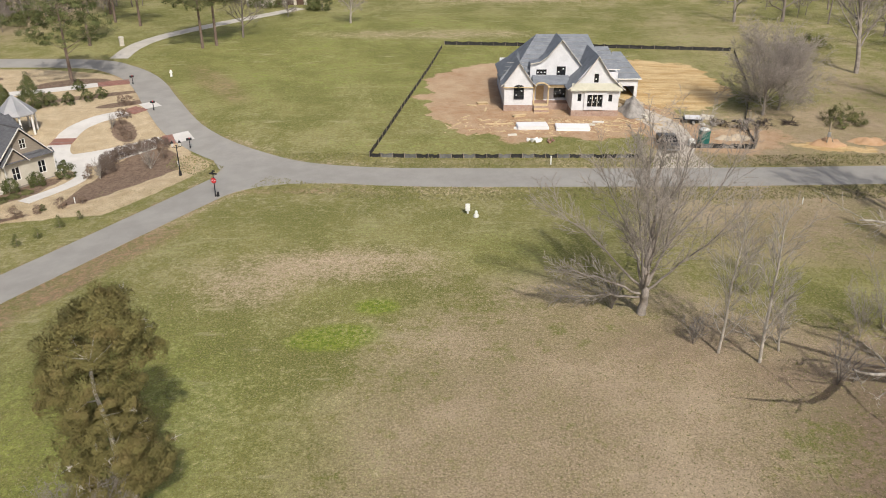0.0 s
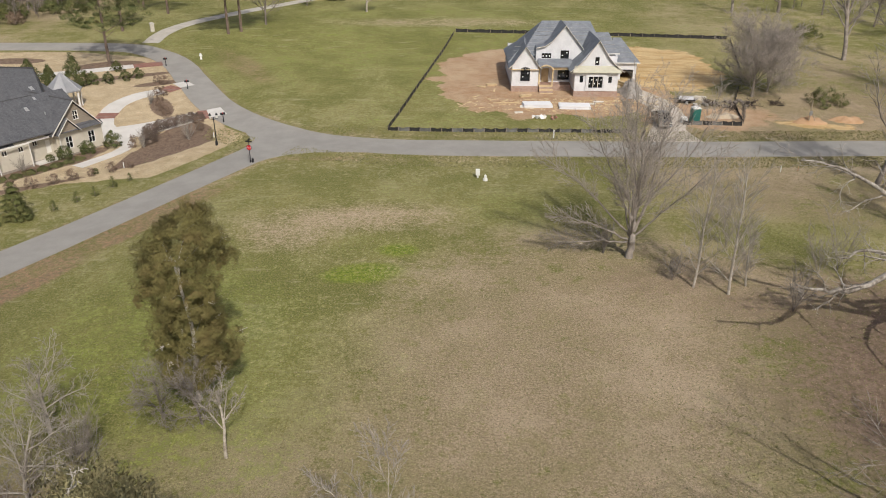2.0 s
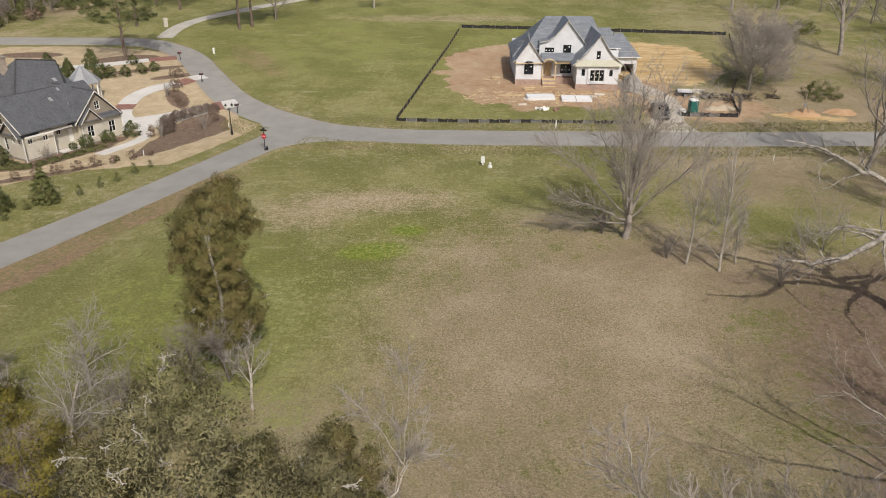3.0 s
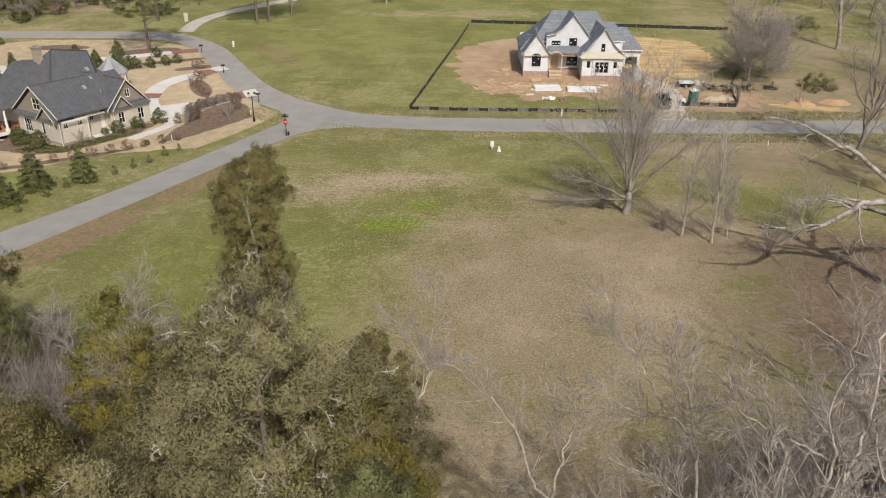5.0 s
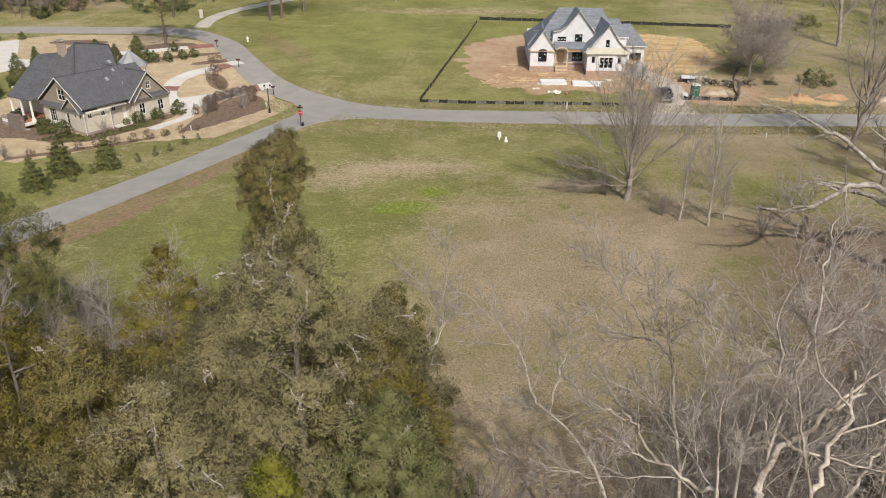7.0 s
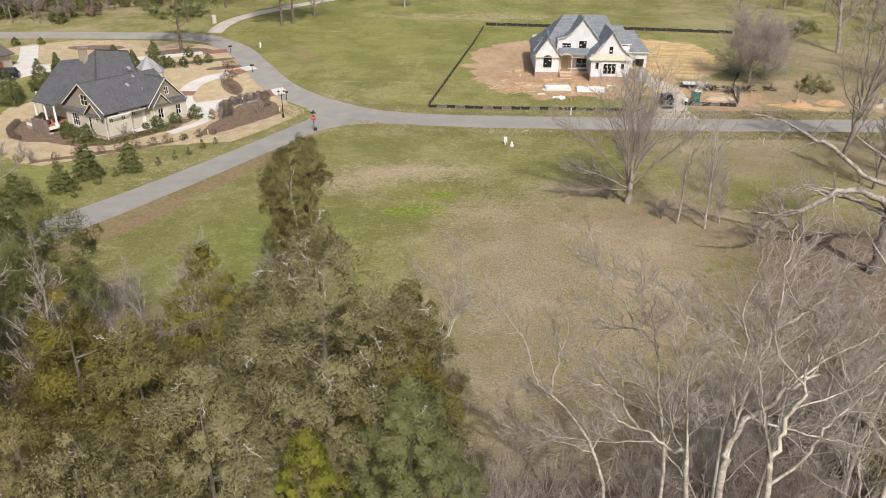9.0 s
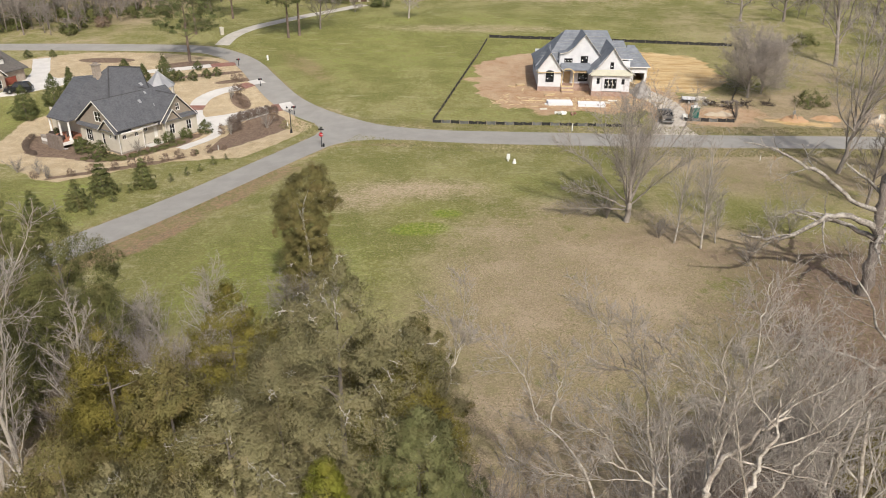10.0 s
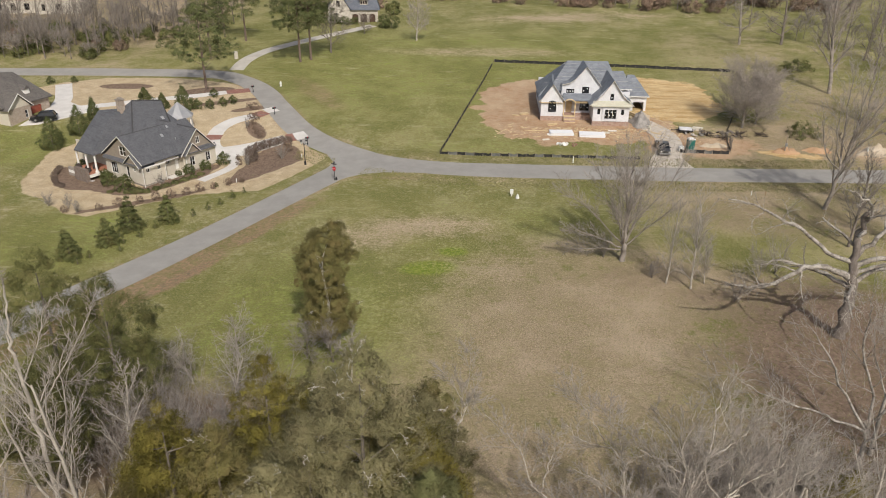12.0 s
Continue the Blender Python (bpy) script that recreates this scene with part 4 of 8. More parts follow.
    stickers(window(h, 1.35, 1.3, (8.62, 2.7, 4.9), cols=2, rows=2, material=black), 1.35, 1.3, 2)
    for x in (5.16, 5.68, 6.2):
        stickers(window(h, 0.5, 0.8, (x, 2.7, 4.95), cols=1, rows=1, material=black), 0.5, 0.8, 1)
    stickers(window(h, 1.85, 1.55, (8.62, 2.7, 1.5), cols=3, rows=2, material=black), 1.85, 1.55, 3)
    part("front_door", Shape().box(5.05, 6.15, 2.7, 2.76, 1.12, 3.3), LUMBER, h, "unpainted wooden front door")
    # porch timber
    part("beam", Shape().box(6.5, 9.69, 0.45, 0.7, 3.5, 3.9), LUMBER, h, "pale lumber porch beam")
    for x in (4.35, 6.5):
        part("post", Shape().box(x, x + 0.22, 0.5, 0.72, 1.1, 3.6), LUMBER, h)
    arch = Shape()
    for k in range(10):
        t0, t1 = math.pi * k / 10, math.pi * (k + 1) / 10
        pts = [(5.5 - r * 1.25 * math.cos(t), 3.55 + (r * 0.75) * math.sin(t)) for t, r in ((t0, 1), (t1, 1), (t1, 0.8), (t0, 0.8))]
        arch.add([(x, y, z) for y in (0.05, 2.3) for x, z in pts], [(3, 2, 1, 0), (4, 5, 6, 7), (1, 5, 4, 0), (2, 6, 5, 1), (3, 7, 6, 2), (0, 4, 7, 3)])
    part("arch", arch, LUMBER, h, "curved lumber arch over the porch steps")
    for x, z in ((1.0, 4.55), (3.1, 4.55)):
        part("soffit", Shape().box(x - 1.2, x + 1.2, -0.33, -0.02, 3.6, 3.68), LUMBER, h)
    return h


white_house()

# ---- the grey-roofed house ----


def grey_house():
    h = thing("house", (-55.3, 75.6, -0.2), "beige stucco house with dark grey shingle roof and white trim", "house", turn=60.0)
    w = Shape()
    # right face, in three planes
    panel(w, [(0, 3.5), (4.1, 3.5)], -0.5, [(0.6, 1.3, 2.2, 2.9), (2.7, 3.4, 2.2, 2.9)], 0, 0.25)
    panel(w, [(4.1, 3.5), (8.0, 3.5)], -0.5, [(5.1, 5.8, 2.2, 2.9), (6.8, 7.5, 0.9, 2.6)], 0.9, 1.15)
    panel(w, [(8.0, 3.5), (14.3, 3.5)], -0.5, [(8.9, 9.9, 1.1, 2.7), (12.2, 13.2, 1.1, 2.7)], -0.3, -0.05)
    w.box(4.1, 4.35, 0.25, 0.9, -0.5, 3.5).box(7.75, 8.0, -0.05, 0.9, -0.5, 3.5)
    w.box(14.05, 14.3, -0.05, 12, -0.5, 3.5)
    part("wall", w, STUCCO, h)
    l = Shape()
    panel(l, [(0, 3.5), (9.6, 3.5)], -0.5, [(0.7, 1.3, 2.2, 2.8), (1.9, 2.5, 2.2, 2.8), (3.6, 4.3, 1.0, 2.8), (6.6, 8.3, 1.0, 2.9)], 0, 0.25)
    part("wall", swap(l), STUCCO, h)
    b = Shape().box(3.0, 18.5, 19.8, 20.0, -0.5, 3.6).box(18.3, 18.5, 13.4, 19.8, -0.5, 3.6).box(14.3, 18.5, 13.2, 13.4, -0.5, 3.6).box(1.5, 1.7, 9.6, 19.8, 0, 4.2)
    part("wall", b, STUCCO, h)
    base = Shape().box(-0.05, 4.15, -0.05, 0.3, -0.7, 0.35).box(-0.05, 0.3, 0.3, 9.6, -0.7, 0.35).box(8.0, 14.35, -0.35, -0.05, -0.7, 0.35).box(4.15, 8, 0.85, 1.2, -0.7, 0.3)
    part("plinth", base, STONE, h, "grey stone plinth")
    # gables
    ga = Shape()
    panel(ga, [(0.2, 4.1), (4.7, 7.3), (9.2, 4.1)], 3.5, [(3.7, 5.3, 4.4, 6.0)], -0.04, 0.2)
    part("gable", swap(ga), SHAKE, h, "taupe shake gable")
    gb = Shape()
    panel(gb, [(7.7, 3.9), (10.65, 6.95), (13.6, 3.9)], 3.5, [(10.5, 11.3, 4.6, 5.8)], -0.34, -0.1)
    part("gable", gb, SHAKE, h, "taupe shake gable")
    gc = Shape()
    panel(gc, [(0.1, 3.5), (1.9, 5.0), (3.7, 3.5)], 3.45, [], -0.4, -0.2)
    part("gable", swap(gc), SHAKE, h, "small taupe shake gable")
    gd = Shape()
    panel(gd, [(7.9, 3.5), (9.2, 4.95), (10.5, 3.5)], 3.45, [], -0.75, -0.55)
    part("gable", gd, SHAKE, h, "small taupe shake gable")
    # roofs
    prof = [(-0.55, 3.75), (4.7, 7.5), (9.95, 3.75)]
    part("roof", swap(strip_roof(prof, -0.4, 13.0)), GREY_SHINGLE, h)
    part("rake_board", swap(rake(prof, -0.48, -0.41, 0.17, 0.18)), RAKE, h, "cream rake board")
    prof = [(6.9, 3.2), (10.65, 7.1), (14.3, 3.2)]
    part("roof", strip_roof(prof, -0.7, 10), GREY_SHINGLE, h)
    part("rake_board", rake(prof, -0.78, -0.71, 0.17, 0.18), RAKE, h, "cream rake board")
    prof = [(-0.2, 3.25), (1.9, 5.15), (4.0, 3.25)]
    part("roof", swap(strip_roof(prof, -0.75, 2.2, 0.12)), GREY_SHINGLE, h)
    part("rake_board", swap(rake(prof, -0.82, -0.76, 0.14, 0.13)), RAKE, h, "cream rake board")
    prof = [(7.5, 3.2), (9.2, 5.1), (10.9, 3.2)]
    part("roof", strip_roof(prof, -1.1, 2.5, 0.12), GREY_SHINGLE, h)
    part("rake_board", rake(prof, -1.17, -1.11, 0.14, 0.13), RAKE, h, "cream rake board")
    pent = Shape().hull([(-0.55, 0.0, 3.45), (-0.55, 9.6, 3.45), (0.0, 0.0, 3.95), (0.0, 9.6, 3.95), (0.0, 0, 3.45), (0.0, 9.6, 3.45)])
    part("pent_roof", pent, GREY_SHINGLE, h)
    pent = Shape().hull([(8.0, -0.85, 3.4), (14.3, -0.85, 3.4), (8.0, -0.35, 3.95), (14.3, -0.35, 3.95), (8.0, -0.35, 3.4), (14.3, -0.35, 3.4)])
    part("pent_roof", pent, GREY_SHINGLE, h)
    eave = Shape().box(3.9, 8.0, -0.15, -0.05, 3.15, 3.4).box(0.0, 3.9, -0.62, -0.55, 3.2, 3.42)
    part("gutter", eave, TRIM, h, "white gutter")
    part("roof", Shape().hull([(x, y, z) for x, y in ((2.6, 5.6), (11.3, 5.6), (14.8, 10.6), (15.2, 20.5), (2.6, 20.5)) for z in (3.45, 3.65)] + [(8.7, 12.7, 10.35), (14.0, 12.1, 9.4)]), GREY_SHINGLE, h)
    part("roof", Shape().hull([(x, y, z) for x, y in ((-2.0, 9.7), (-2.0, 14.8), (2.6, 19.6), (9.5, 19.6), (9.5, 9.7)) for z in (4.0, 4.18)] + [(4.2, 12.8, 8.5), (5.4, 17.6, 8.7), (8.6, 14.0, 9.0)]), GREY_SHINGLE, h)
    part("roof", hip(13.0, 19.0, 13.0, 20.5, 3.45, [(15.0, 16.2, 6.4), (17.5, 16.6, 6.2)]), GREY_SHINGLE, h)
    for a, b in (((-0.4, 4.7, 7.56), (8.6, 4.7, 7.56)), ((10.65, -0.7, 7.16), (10.65, 8.6, 7.16)), ((8.7, 12.7, 10.36), (14.0, 12.1, 9.42)), ((14.0, 12.1, 9.42), (14.8, 10.6, 3.65)), ((8.7, 12.7, 10.36), (2.6, 5.6, 3.65))):
        part("ridge_cap", Shape().tube([a, b], 0.13, 5), RIDGE_CAP, h, "dark ridge capping")
    ch = part("chimney", Shape().box(6.6, 7.6, 13.2, 14.1, 5, 10.7), TAN_BRICK, h, "brick chimney")
    part("chimney_cap", Shape().box(6.48, 7.72, 13.08, 14.22, 10.7, 10.86).box(6.8, 7.4, 13.35, 13.95, 10.86, 11.1), STONE, ch)
    for x, y, z in ((6.6, 3.0, 6.25), (8.6, 4.2, 7.0), (10.6, 7.6, 7.6)):
        part("roof_vent", Shape().hull([(x - 0.25, y - 0.3, z), (x + 0.25, y - 0.3, z), (x - 0.25, y + 0.35, z + 0.35), (x + 0.25, y + 0.35, z + 0.35), (x, y - 0.1, z + 0.5)]), METAL_ROOF, h, "grey metal roof vent")
    part("vent_pipe", Shape().tube([(8.2, 1.8, 4.6), (8.2, 1.8, 5.9)], 0.07, 8), METAL_ROOF, h)
    # windows
    for x in (0.95, 3.05):
        window(h, 0.7, 0.7, (x, 0.1, 2.2), cols=2, rows=1)
    window(h, 0.7, 0.7, (5.45, 1.0, 2.2), cols=2, rows=1)
    part("side_door", Shape().box(6.82, 7.48, 1.0, 1.06, 0.9, 2.58), TRIM, h, "white side door")
    window(h, 1.0, 1.6, (9.4, -0.2, 1.1), cols=2, rows=2)
    window(h, 1.0, 1.6, (12.7, -0.2, 1.1), cols=2, rows=2)
    window(h, 0.8, 1.2, (10.9, -0.26, 4.6), cols=2, rows=2)
    window(h, 1.6, 1.6, (0.05, 4.5, 4.4), -90, cols=2, rows=2)
    for y, wd, z, hh, c in ((1.0, 0.6, 2.2, 0.6, 1), (2.2, 0.6, 2.2, 0.6, 1), (3.95, 0.7, 1.0, 1.8, 1), (7.45, 1.7, 1.0, 1.9, 3)):
        window(h, wd, hh, (0.1, y, z), -90, cols=c, rows=2)
    for x, y in ((-0.1, -0.1), (4.1, -0.12), (8.05, -0.42), (14.3, -0.42)):
        part("downpipe", Shape().tube([(x, y, -0.3), (x, y, 3.3)], 0.06, 6), TRIM, h, "white downpipe")
    part("porch_step", Shape().box(4.6, 7.6, -0.5, 0.85, -0.5, 0.25).box(4.2, 5.8, -1.0, -0.5, -0.6, 0.05), CONCRETE, h, "pale concrete landing")
    # terrace with columns and a stone hearth
    part("terrace", Shape().box(-3.2, 1.45, 9.7, 15.2, 0.75, 1.05), TERRACOTTA, h, "terracotta terrace floor")
    part("terrace_rim", Shape().box(-3.3, 1.45, 9.55, 9.69, 0.6, 1.08).box(-3.35, -3.21, 9.7, 15.2, 0.6, 1.08), TRIM, h)
    for x, y in ((-1.6, 9.95), (-1.6, 12.4), (-1.6, 14.9)):
        c = part("column", Shape().tube([(x, y, 1.05), (x, y, 1.3), (x, y, 1.32), (x, y, 3.9), (x, y, 3.92), (x, y, 4.15)], [0.3, 0.3, 0.17, 0.15, 0.24, 0.24], 10), TRIM, h, "white porch column")
    hearth = Shape().hull([(-4.0, 9.3, -0.8), (-4.0, 12.6, -0.8), (-3.35, 9.3, -0.8), (-3.35, 12.6, -0.8), (-3.95, 9.4, 2.2), (-3.95, 12.5, 2.2), (-3.38, 9.4, 2.2), (-3.38, 12.5, 2.2)])
    part("hearth", hearth, HEARTH, h, "brown brick hearth wall at the terrace edge")
    part("stone_wall", Shape().box(-3.34, -2.9, 12.7, 15.3, -0.6, 1.5), STONE, h, "grey field-stone terrace wall")
    # octagonal corner porch
    cx, cy, r = 20.4, 16.2, 2.3
    ring = [(cx + r * math.cos(math.pi * (k + 0.5) / 4), cy + r * math.sin(math.pi * (k + 0.5) / 4)) for k in range(8)]
    cone = Shape().add([(cx + (x - cx) * 1.18, cy + (y - cy) * 1.18, 4.7) for x, y in ring] + [(cx + (x - cx) * 1.18, cy + (y - cy) * 1.18, 4.55) for x, y in ring] + [(cx, cy, 7.2)],
                       [(k, (k + 1) % 8, 16) for k in range(8)] + [(k, k + 8, (k + 1) % 8 + 8, (k + 1) % 8) for k in range(8)] + [tuple(range(15, 7, -1))])
    t = part("turret_roof", cone, METAL_ROOF, h, "grey metal turret roof")
    for x, y in ring:
        part("seam", Shape().tube([(cx + (x - cx) * 1.16, cy + (y - cy) * 1.16, 4.74), (cx, cy, 7.22)], 0.03, 4), METAL_ROOF, t)
        part("column", Shape().tube([(x, y, 1.2), (x, y, 1.5), (x, y, 4.3), (x, y, 4.55)], [0.24, 0.16, 0.14, 0.22], 8), TRIM, h, "white porch column")
    part("turret_floor", Shape().tube([(cx, cy, 0.8), (cx, cy, 1.7)], 2.3, 8), STONE, h)
    return h


grey_house()


def outdoor_seat(x, y, turn):
    g = thing("armchair", (-55.3 + 0.5 * x - 0.866 * y, 75.6 + 0.866 * x + 0.5 * y, 0.86), "dark wicker armchair on the terracotta terrace", "chair", "chairs on the terrace", turn)
    part("seat", Shape().box(-0.35, 0.35, -0.35, 0.35, 0.15, 0.42), CUSHION, g)
    part("backrest", Shape().box(-0.35, 0.35, 0.25, 0.37, 0.42, 0.95), CUSHION, g)
    for sx in (-0.42, 0.35):
        part("armrest", Shape().box(sx, sx + 0.07, -0.33, 0.33, 0.0, 0.62), CUSHION, g)


outdoor_seat(-2.3, 11.2, 100)
outdoor_seat(-0.6, 11.8, 200)
outdoor_seat(-2.4, 13.6, 40)


def neighbour_house():
    h = thing("house", (-92.2, 101.4, 1.5), "tan brick house with taupe roof and red-brown garage door", "house", turn=72.0)
    w = Shape()
    panel(w, [(0, 3.2), (5.0, 3.2)], -0.4, [(3.6, 4.3, 0.9, 2.4)], 0, 0.25)
    panel(w, [(5.0, 3.6), (10.6, 3.6)], -0.4, [(5.5, 8.6, 0.0, 2.4)], 1.2, 1.45)
    w.box(5.0, 5.25, 0.25, 1.2, -0.4, 3.2).box(10.35, 10.6, 1.45, 10, -0.4, 3.6)
    part("wall", w, TAN_BRICK, h)
    w2 = Shape().box(0, 0.25, 0.25, 14, -0.4, 3.2).box(0.25, 10.35, 13.75, 14, -0.4, 3.4)
    part("wall", w2, STUCCO, h)
    g = Shape()
    panel(g, [(0.1, 3.4), (2.6, 5.6), (4.9, 3.4)], 3.2, [], 0.02, 0.22)
    part("gable", g, STUCCO, h, "pale stucco gable")
    prof = [(-0.5, 3.0), (2.5, 5.8), (5.4, 3.0)]
    part("roof", strip_roof(prof, -0.5, 7), TAUPE_SHINGLE, h)
    part("rake_board", rake(prof, -0.57, -0.51, 0.22, 0.16), TRIM, h, "white rake board")
    part("roof", hip(-0.7, 11.2, 0.6, 14.6, 3.4, [(1.5, 7.2, 9.4), (8.8, 7.2, 8.2)]), TAUPE_SHINGLE, h)
    d = part("dormer", Shape().hull([(6.1, 2.0, 4.6), (7.3, 2.0, 4.6), (6.1, 2.0, 5.7), (7.3, 2.0, 5.7), (6.7, 2.0, 6.3), (6.1, 5, 5.6), (7.3, 5, 5.6), (6.7, 5.5, 6.3)]), TRIM, h, "small white dormer")
    part("dormer_roof", Shape().hull([(5.9, 1.8, 5.7), (6.7, 1.8, 6.5), (7.5, 1.8, 5.7), (5.9, 5.0, 5.7), (6.7, 5.6, 6.5), (7.5, 5.0, 5.7)]), TAUPE_SHINGLE, d)
    door = Shape()
    for k in range(4):
        door.box(5.55, 8.55, 1.27 + 0.01 * (k % 2), 1.34, 0.02 + k * 0.59, 0.58 + k * 0.59)
    part("garage_door", door, GARAGE_DOOR, h, "red-brown wooden garage door")
    window(h, 0.7, 1.5, (3.95, 0.1, 0.9), cols=1, rows=2)
    return h


neighbour_house()


def far_house():
    h = thing("house", (-44.5, 194.0, 7.9), "pale stone house with slate roof and three arched garage doors", "house", turn=8.0)
    w = Shape()
    panel(w, [(2.2, 3.6), (10.5, 3.6)], 0, [(2.9, 4.7, 0, 2.4), (5.4, 7.2, 0, 2.4), (7.9, 9.7, 0, 2.4)], 0, 0.3)
    w.box(10.2, 10.5, 0.3, 8, 0, 3.6).box(-3, 10.2, 7.7, 8, 0, 3.6)
    part("wall", w, PALE_STONE, h)
    g = Shape()
    panel(g, [(-4.2, 4.0), (-1.0, 8.4), (2.2, 4.0)], 0, [(-2.4, -1.4, 1.0, 2.8), (-1.6, -0.6, 4.6, 6.2)], -0.6, -0.3)
    g.box(-4.2, -3.9, -0.3, 8, 0, 4.0)
    part("wall", g, PALE_STONE, h)
    prof = [(-4.7, 3.6), (-1.0, 8.7), (2.7, 3.6)]
    part("roof", strip_roof(prof, -0.9, 8.2), SLATE_SHINGLE, h)
    part("roof", hip(1.2, 11.1, -0.6, 8.6, 3.5, [(0.0, 4, 8.4), (9.5, 4, 8.2)]), SLATE_SHINGLE, h)
    for k in range(3):
        x = 3.8 + 2.5 * k
        part("garage_door", Shape().hull([(x + 0.9 * c, y, z) for y in (0.12, 0.2) for c, z in ((-1, 0), (1, 0), (-1, 1.9), (1, 1.9), (-0.6, 2.25), (0.6, 2.25), (0, 2.4))]), DARK_DOOR, h, "dark arched garage door")
    d = part("dormer", Shape().box(5.3, 7.5, 0.6, 3, 5.0, 6.3), PALE_STONE, h, "long dormer")
    part("dormer_roof", Shape().hull([(5.0, 0.3, 6.3), (7.8, 0.3, 6.3), (5.0, 4, 7.2), (7.8, 4, 7.2), (5.0, 0.3, 6.45), (7.8, 0.3, 6.45)]), SLATE_SHINGLE, d)
    for x in (5.7, 6.4, 7.1):
        window(h, 0.55, 0.9, (x, 0.56, 5.2), cols=1, rows=2, material=DARK_DOOR)
    window(h, 1.0, 1.8, (-1.9, -0.5, 1.0), cols=2, rows=2, material=DARK_DOOR)
    window(h, 1.0, 1.6, (-1.1, -0.5, 4.6), cols=2, rows=2, material=DARK_DOOR)
    return h


far_house()


def far_villa():
    h = thing("house", (-141.0, 199.0, 8.2), "cream villa among bare trees with hedges before it", "house", turn=12.0)
    w = Shape()
    panel(w, [(0, 7.4), (14, 7.4)], 0, [(5.0, 5.9, 4.6, 6.2), (6.6, 7.5, 4.6, 6.2), (8.2, 9.1, 4.6, 6.2), (2.0, 3.0, 1.0, 3.0), (6.2, 7.8, 1.0, 3.0), (11, 12, 1.0, 3.0)], 0, 0.3)
    w.box(13.7, 14, 0.3, 10, 0, 7.4).box(0, 0.3, 0.3, 10, 0, 7.4).box(0.3, 13.7, 9.7, 10, 0, 7.4)
    part("wall", w, PALE_STONE, h)
    w = Shape()
    panel(w, [(-14, 4.4), (0, 4.4)], 0, [(-12, -10.5, 1, 3), (-8, -6.5, 1, 3), (-4, -2.5, 1, 3)], 3, 3.3)
    part("wall", w, PALE_STONE, h)
    part("roof", hip(-0.7, 14.7, -0.7, 10.7, 7.4, [(5, 5, 11), (9, 5, 11)]), TAUPE_SHINGLE, h)
    part("roof", hip(-14.7, 0, 2.4, 11, 4.4, [(-10, 7, 7.6), (-2, 7, 7.6)]), TAUPE_SHINGLE, h)
    for x in (5.45, 7.05, 8.65):
        window(h, 0.9, 1.6, (x, 0.1, 4.6), cols=1, rows=2, material=DARK_DOOR)
    for x, wd in ((2.5, 1.0), (7.0, 1.6), (11.5, 1.0)):
        window(h, wd, 2.0, (x, 0.1, 1.0), cols=2, rows=2, material=DARK_DOOR)
    for x in (-11.25, -7.25, -3.25):
        window(h, 1.5, 2.0, (x, 3.1, 1.0), cols=2, rows=2, material=DARK_DOOR)
    return h


far_villa()

# ---- site fence ----


def silt_fence(points, gap, label, height=0.75, pale=False):
    line = spline(points, 1.0) if len(points) > 2 else np.linspace(points[0], points[1], max(3, int(np.hypot(*(np.array(points[1]) - np.array(points[0])))) + 1))
    seg = np.concatenate([[0], np.cumsum(np.hypot(*np.diff(line, axis=0).T))])
    x0, y0 = line[0]
    z0 = float(land(x0, y0))
    f = thing("silt_fence", (x0, y0, z0), label, "fence", "silt fence runs round the building site")
    at = np.arange(0, seg[-1] + 0.01, gap)
    px, py = np.interp(at, seg, line[:, 0]), np.interp(at, seg, line[:, 1])
    rng = random.Random(int(abs(x0 * 10 + y0)))
    post = Shape().box(-0.025, 0.025, -0.025, 0.025, -0.1, height + 0.12).mesh("post", STAKE_WOOD)
    for x, y in zip(px, py):
        p = part("post", post, None, f)
        p.matrix_basis = pose(x - x0, y - y0, float(land(x, y)) - z0, rng.uniform(-5, 5), rng.uniform(-5, 5), rng.uniform(0, 90))
    for i in range(len(at) - 1):
        a, b = np.array([px[i], py[i]]), np.array([px[i + 1], py[i + 1]])
        n = np.array([-(b - a)[1], (b - a)[0]])
        n = n / np.linalg.norm(n) * 0.03
        s = Shape()
        cols = 5
        V = []
        for k in range(cols + 1):
            u = k / cols
            p = a + (b - a) * u
            sag = rng.uniform(0.05, 0.22) * math.sin(math.pi * u)
            bulge = n * (1 + 5 * math.sin(math.pi * u) * rng.uniform(0.2, 1))
            g = float(land(*p)) - z0
            V += [(p[0] - x0 + n[0], p[1] - y0 + n[1], g - 0.03), (p[0] - x0 + bulge[0], p[1] - y0 + bulge[1], g + height * 0.5), (p[0] - x0 + n[0], p[1] - y0 + n[1], g + height - sag)]
        V += [(x + n[0] * 0.3, y + n[1] * 0.3, z) for x, y, z in V]
        m = 3 * (cols + 1)
        F = []
        for k in range(cols):
            for r in range(2):
                q = (k * 3 + r, k * 3 + 3 + r, k * 3 + 4 + r, k * 3 + 1 + r)
                F += [q, tuple(m + j for j in reversed(q))]
            F.append((k * 3 + 2, k * 3 + 5, m + k * 3 + 5, m + k * 3 + 2))
        s.add(V, F)
        part("fabric", s, FADED_FABRIC if pale and i % 5 in (1, 3) else BLACK_PLASTIC, f, "black sagging filter fabric" if not (pale and i % 5 in (1, 3)) else "grey sun-bleached filter fabric")


silt_fence([(-9.4, 91.4), (0, 91.0), (12, 91.1), (26, 91.0)], 1.5, "black silt fence on stakes along the lane", 0.6, True)
silt_fence([(-9.4, 91.5), (-6.0, 112), (-3.0, 131), (0.2, 150.6)], 2.4, "black silt fence on stakes up the field")
silt_fence([(0.3, 150.7), (28, 148.6), (55.8, 146)], 2.4, "black silt fence on stakes behind the white house")
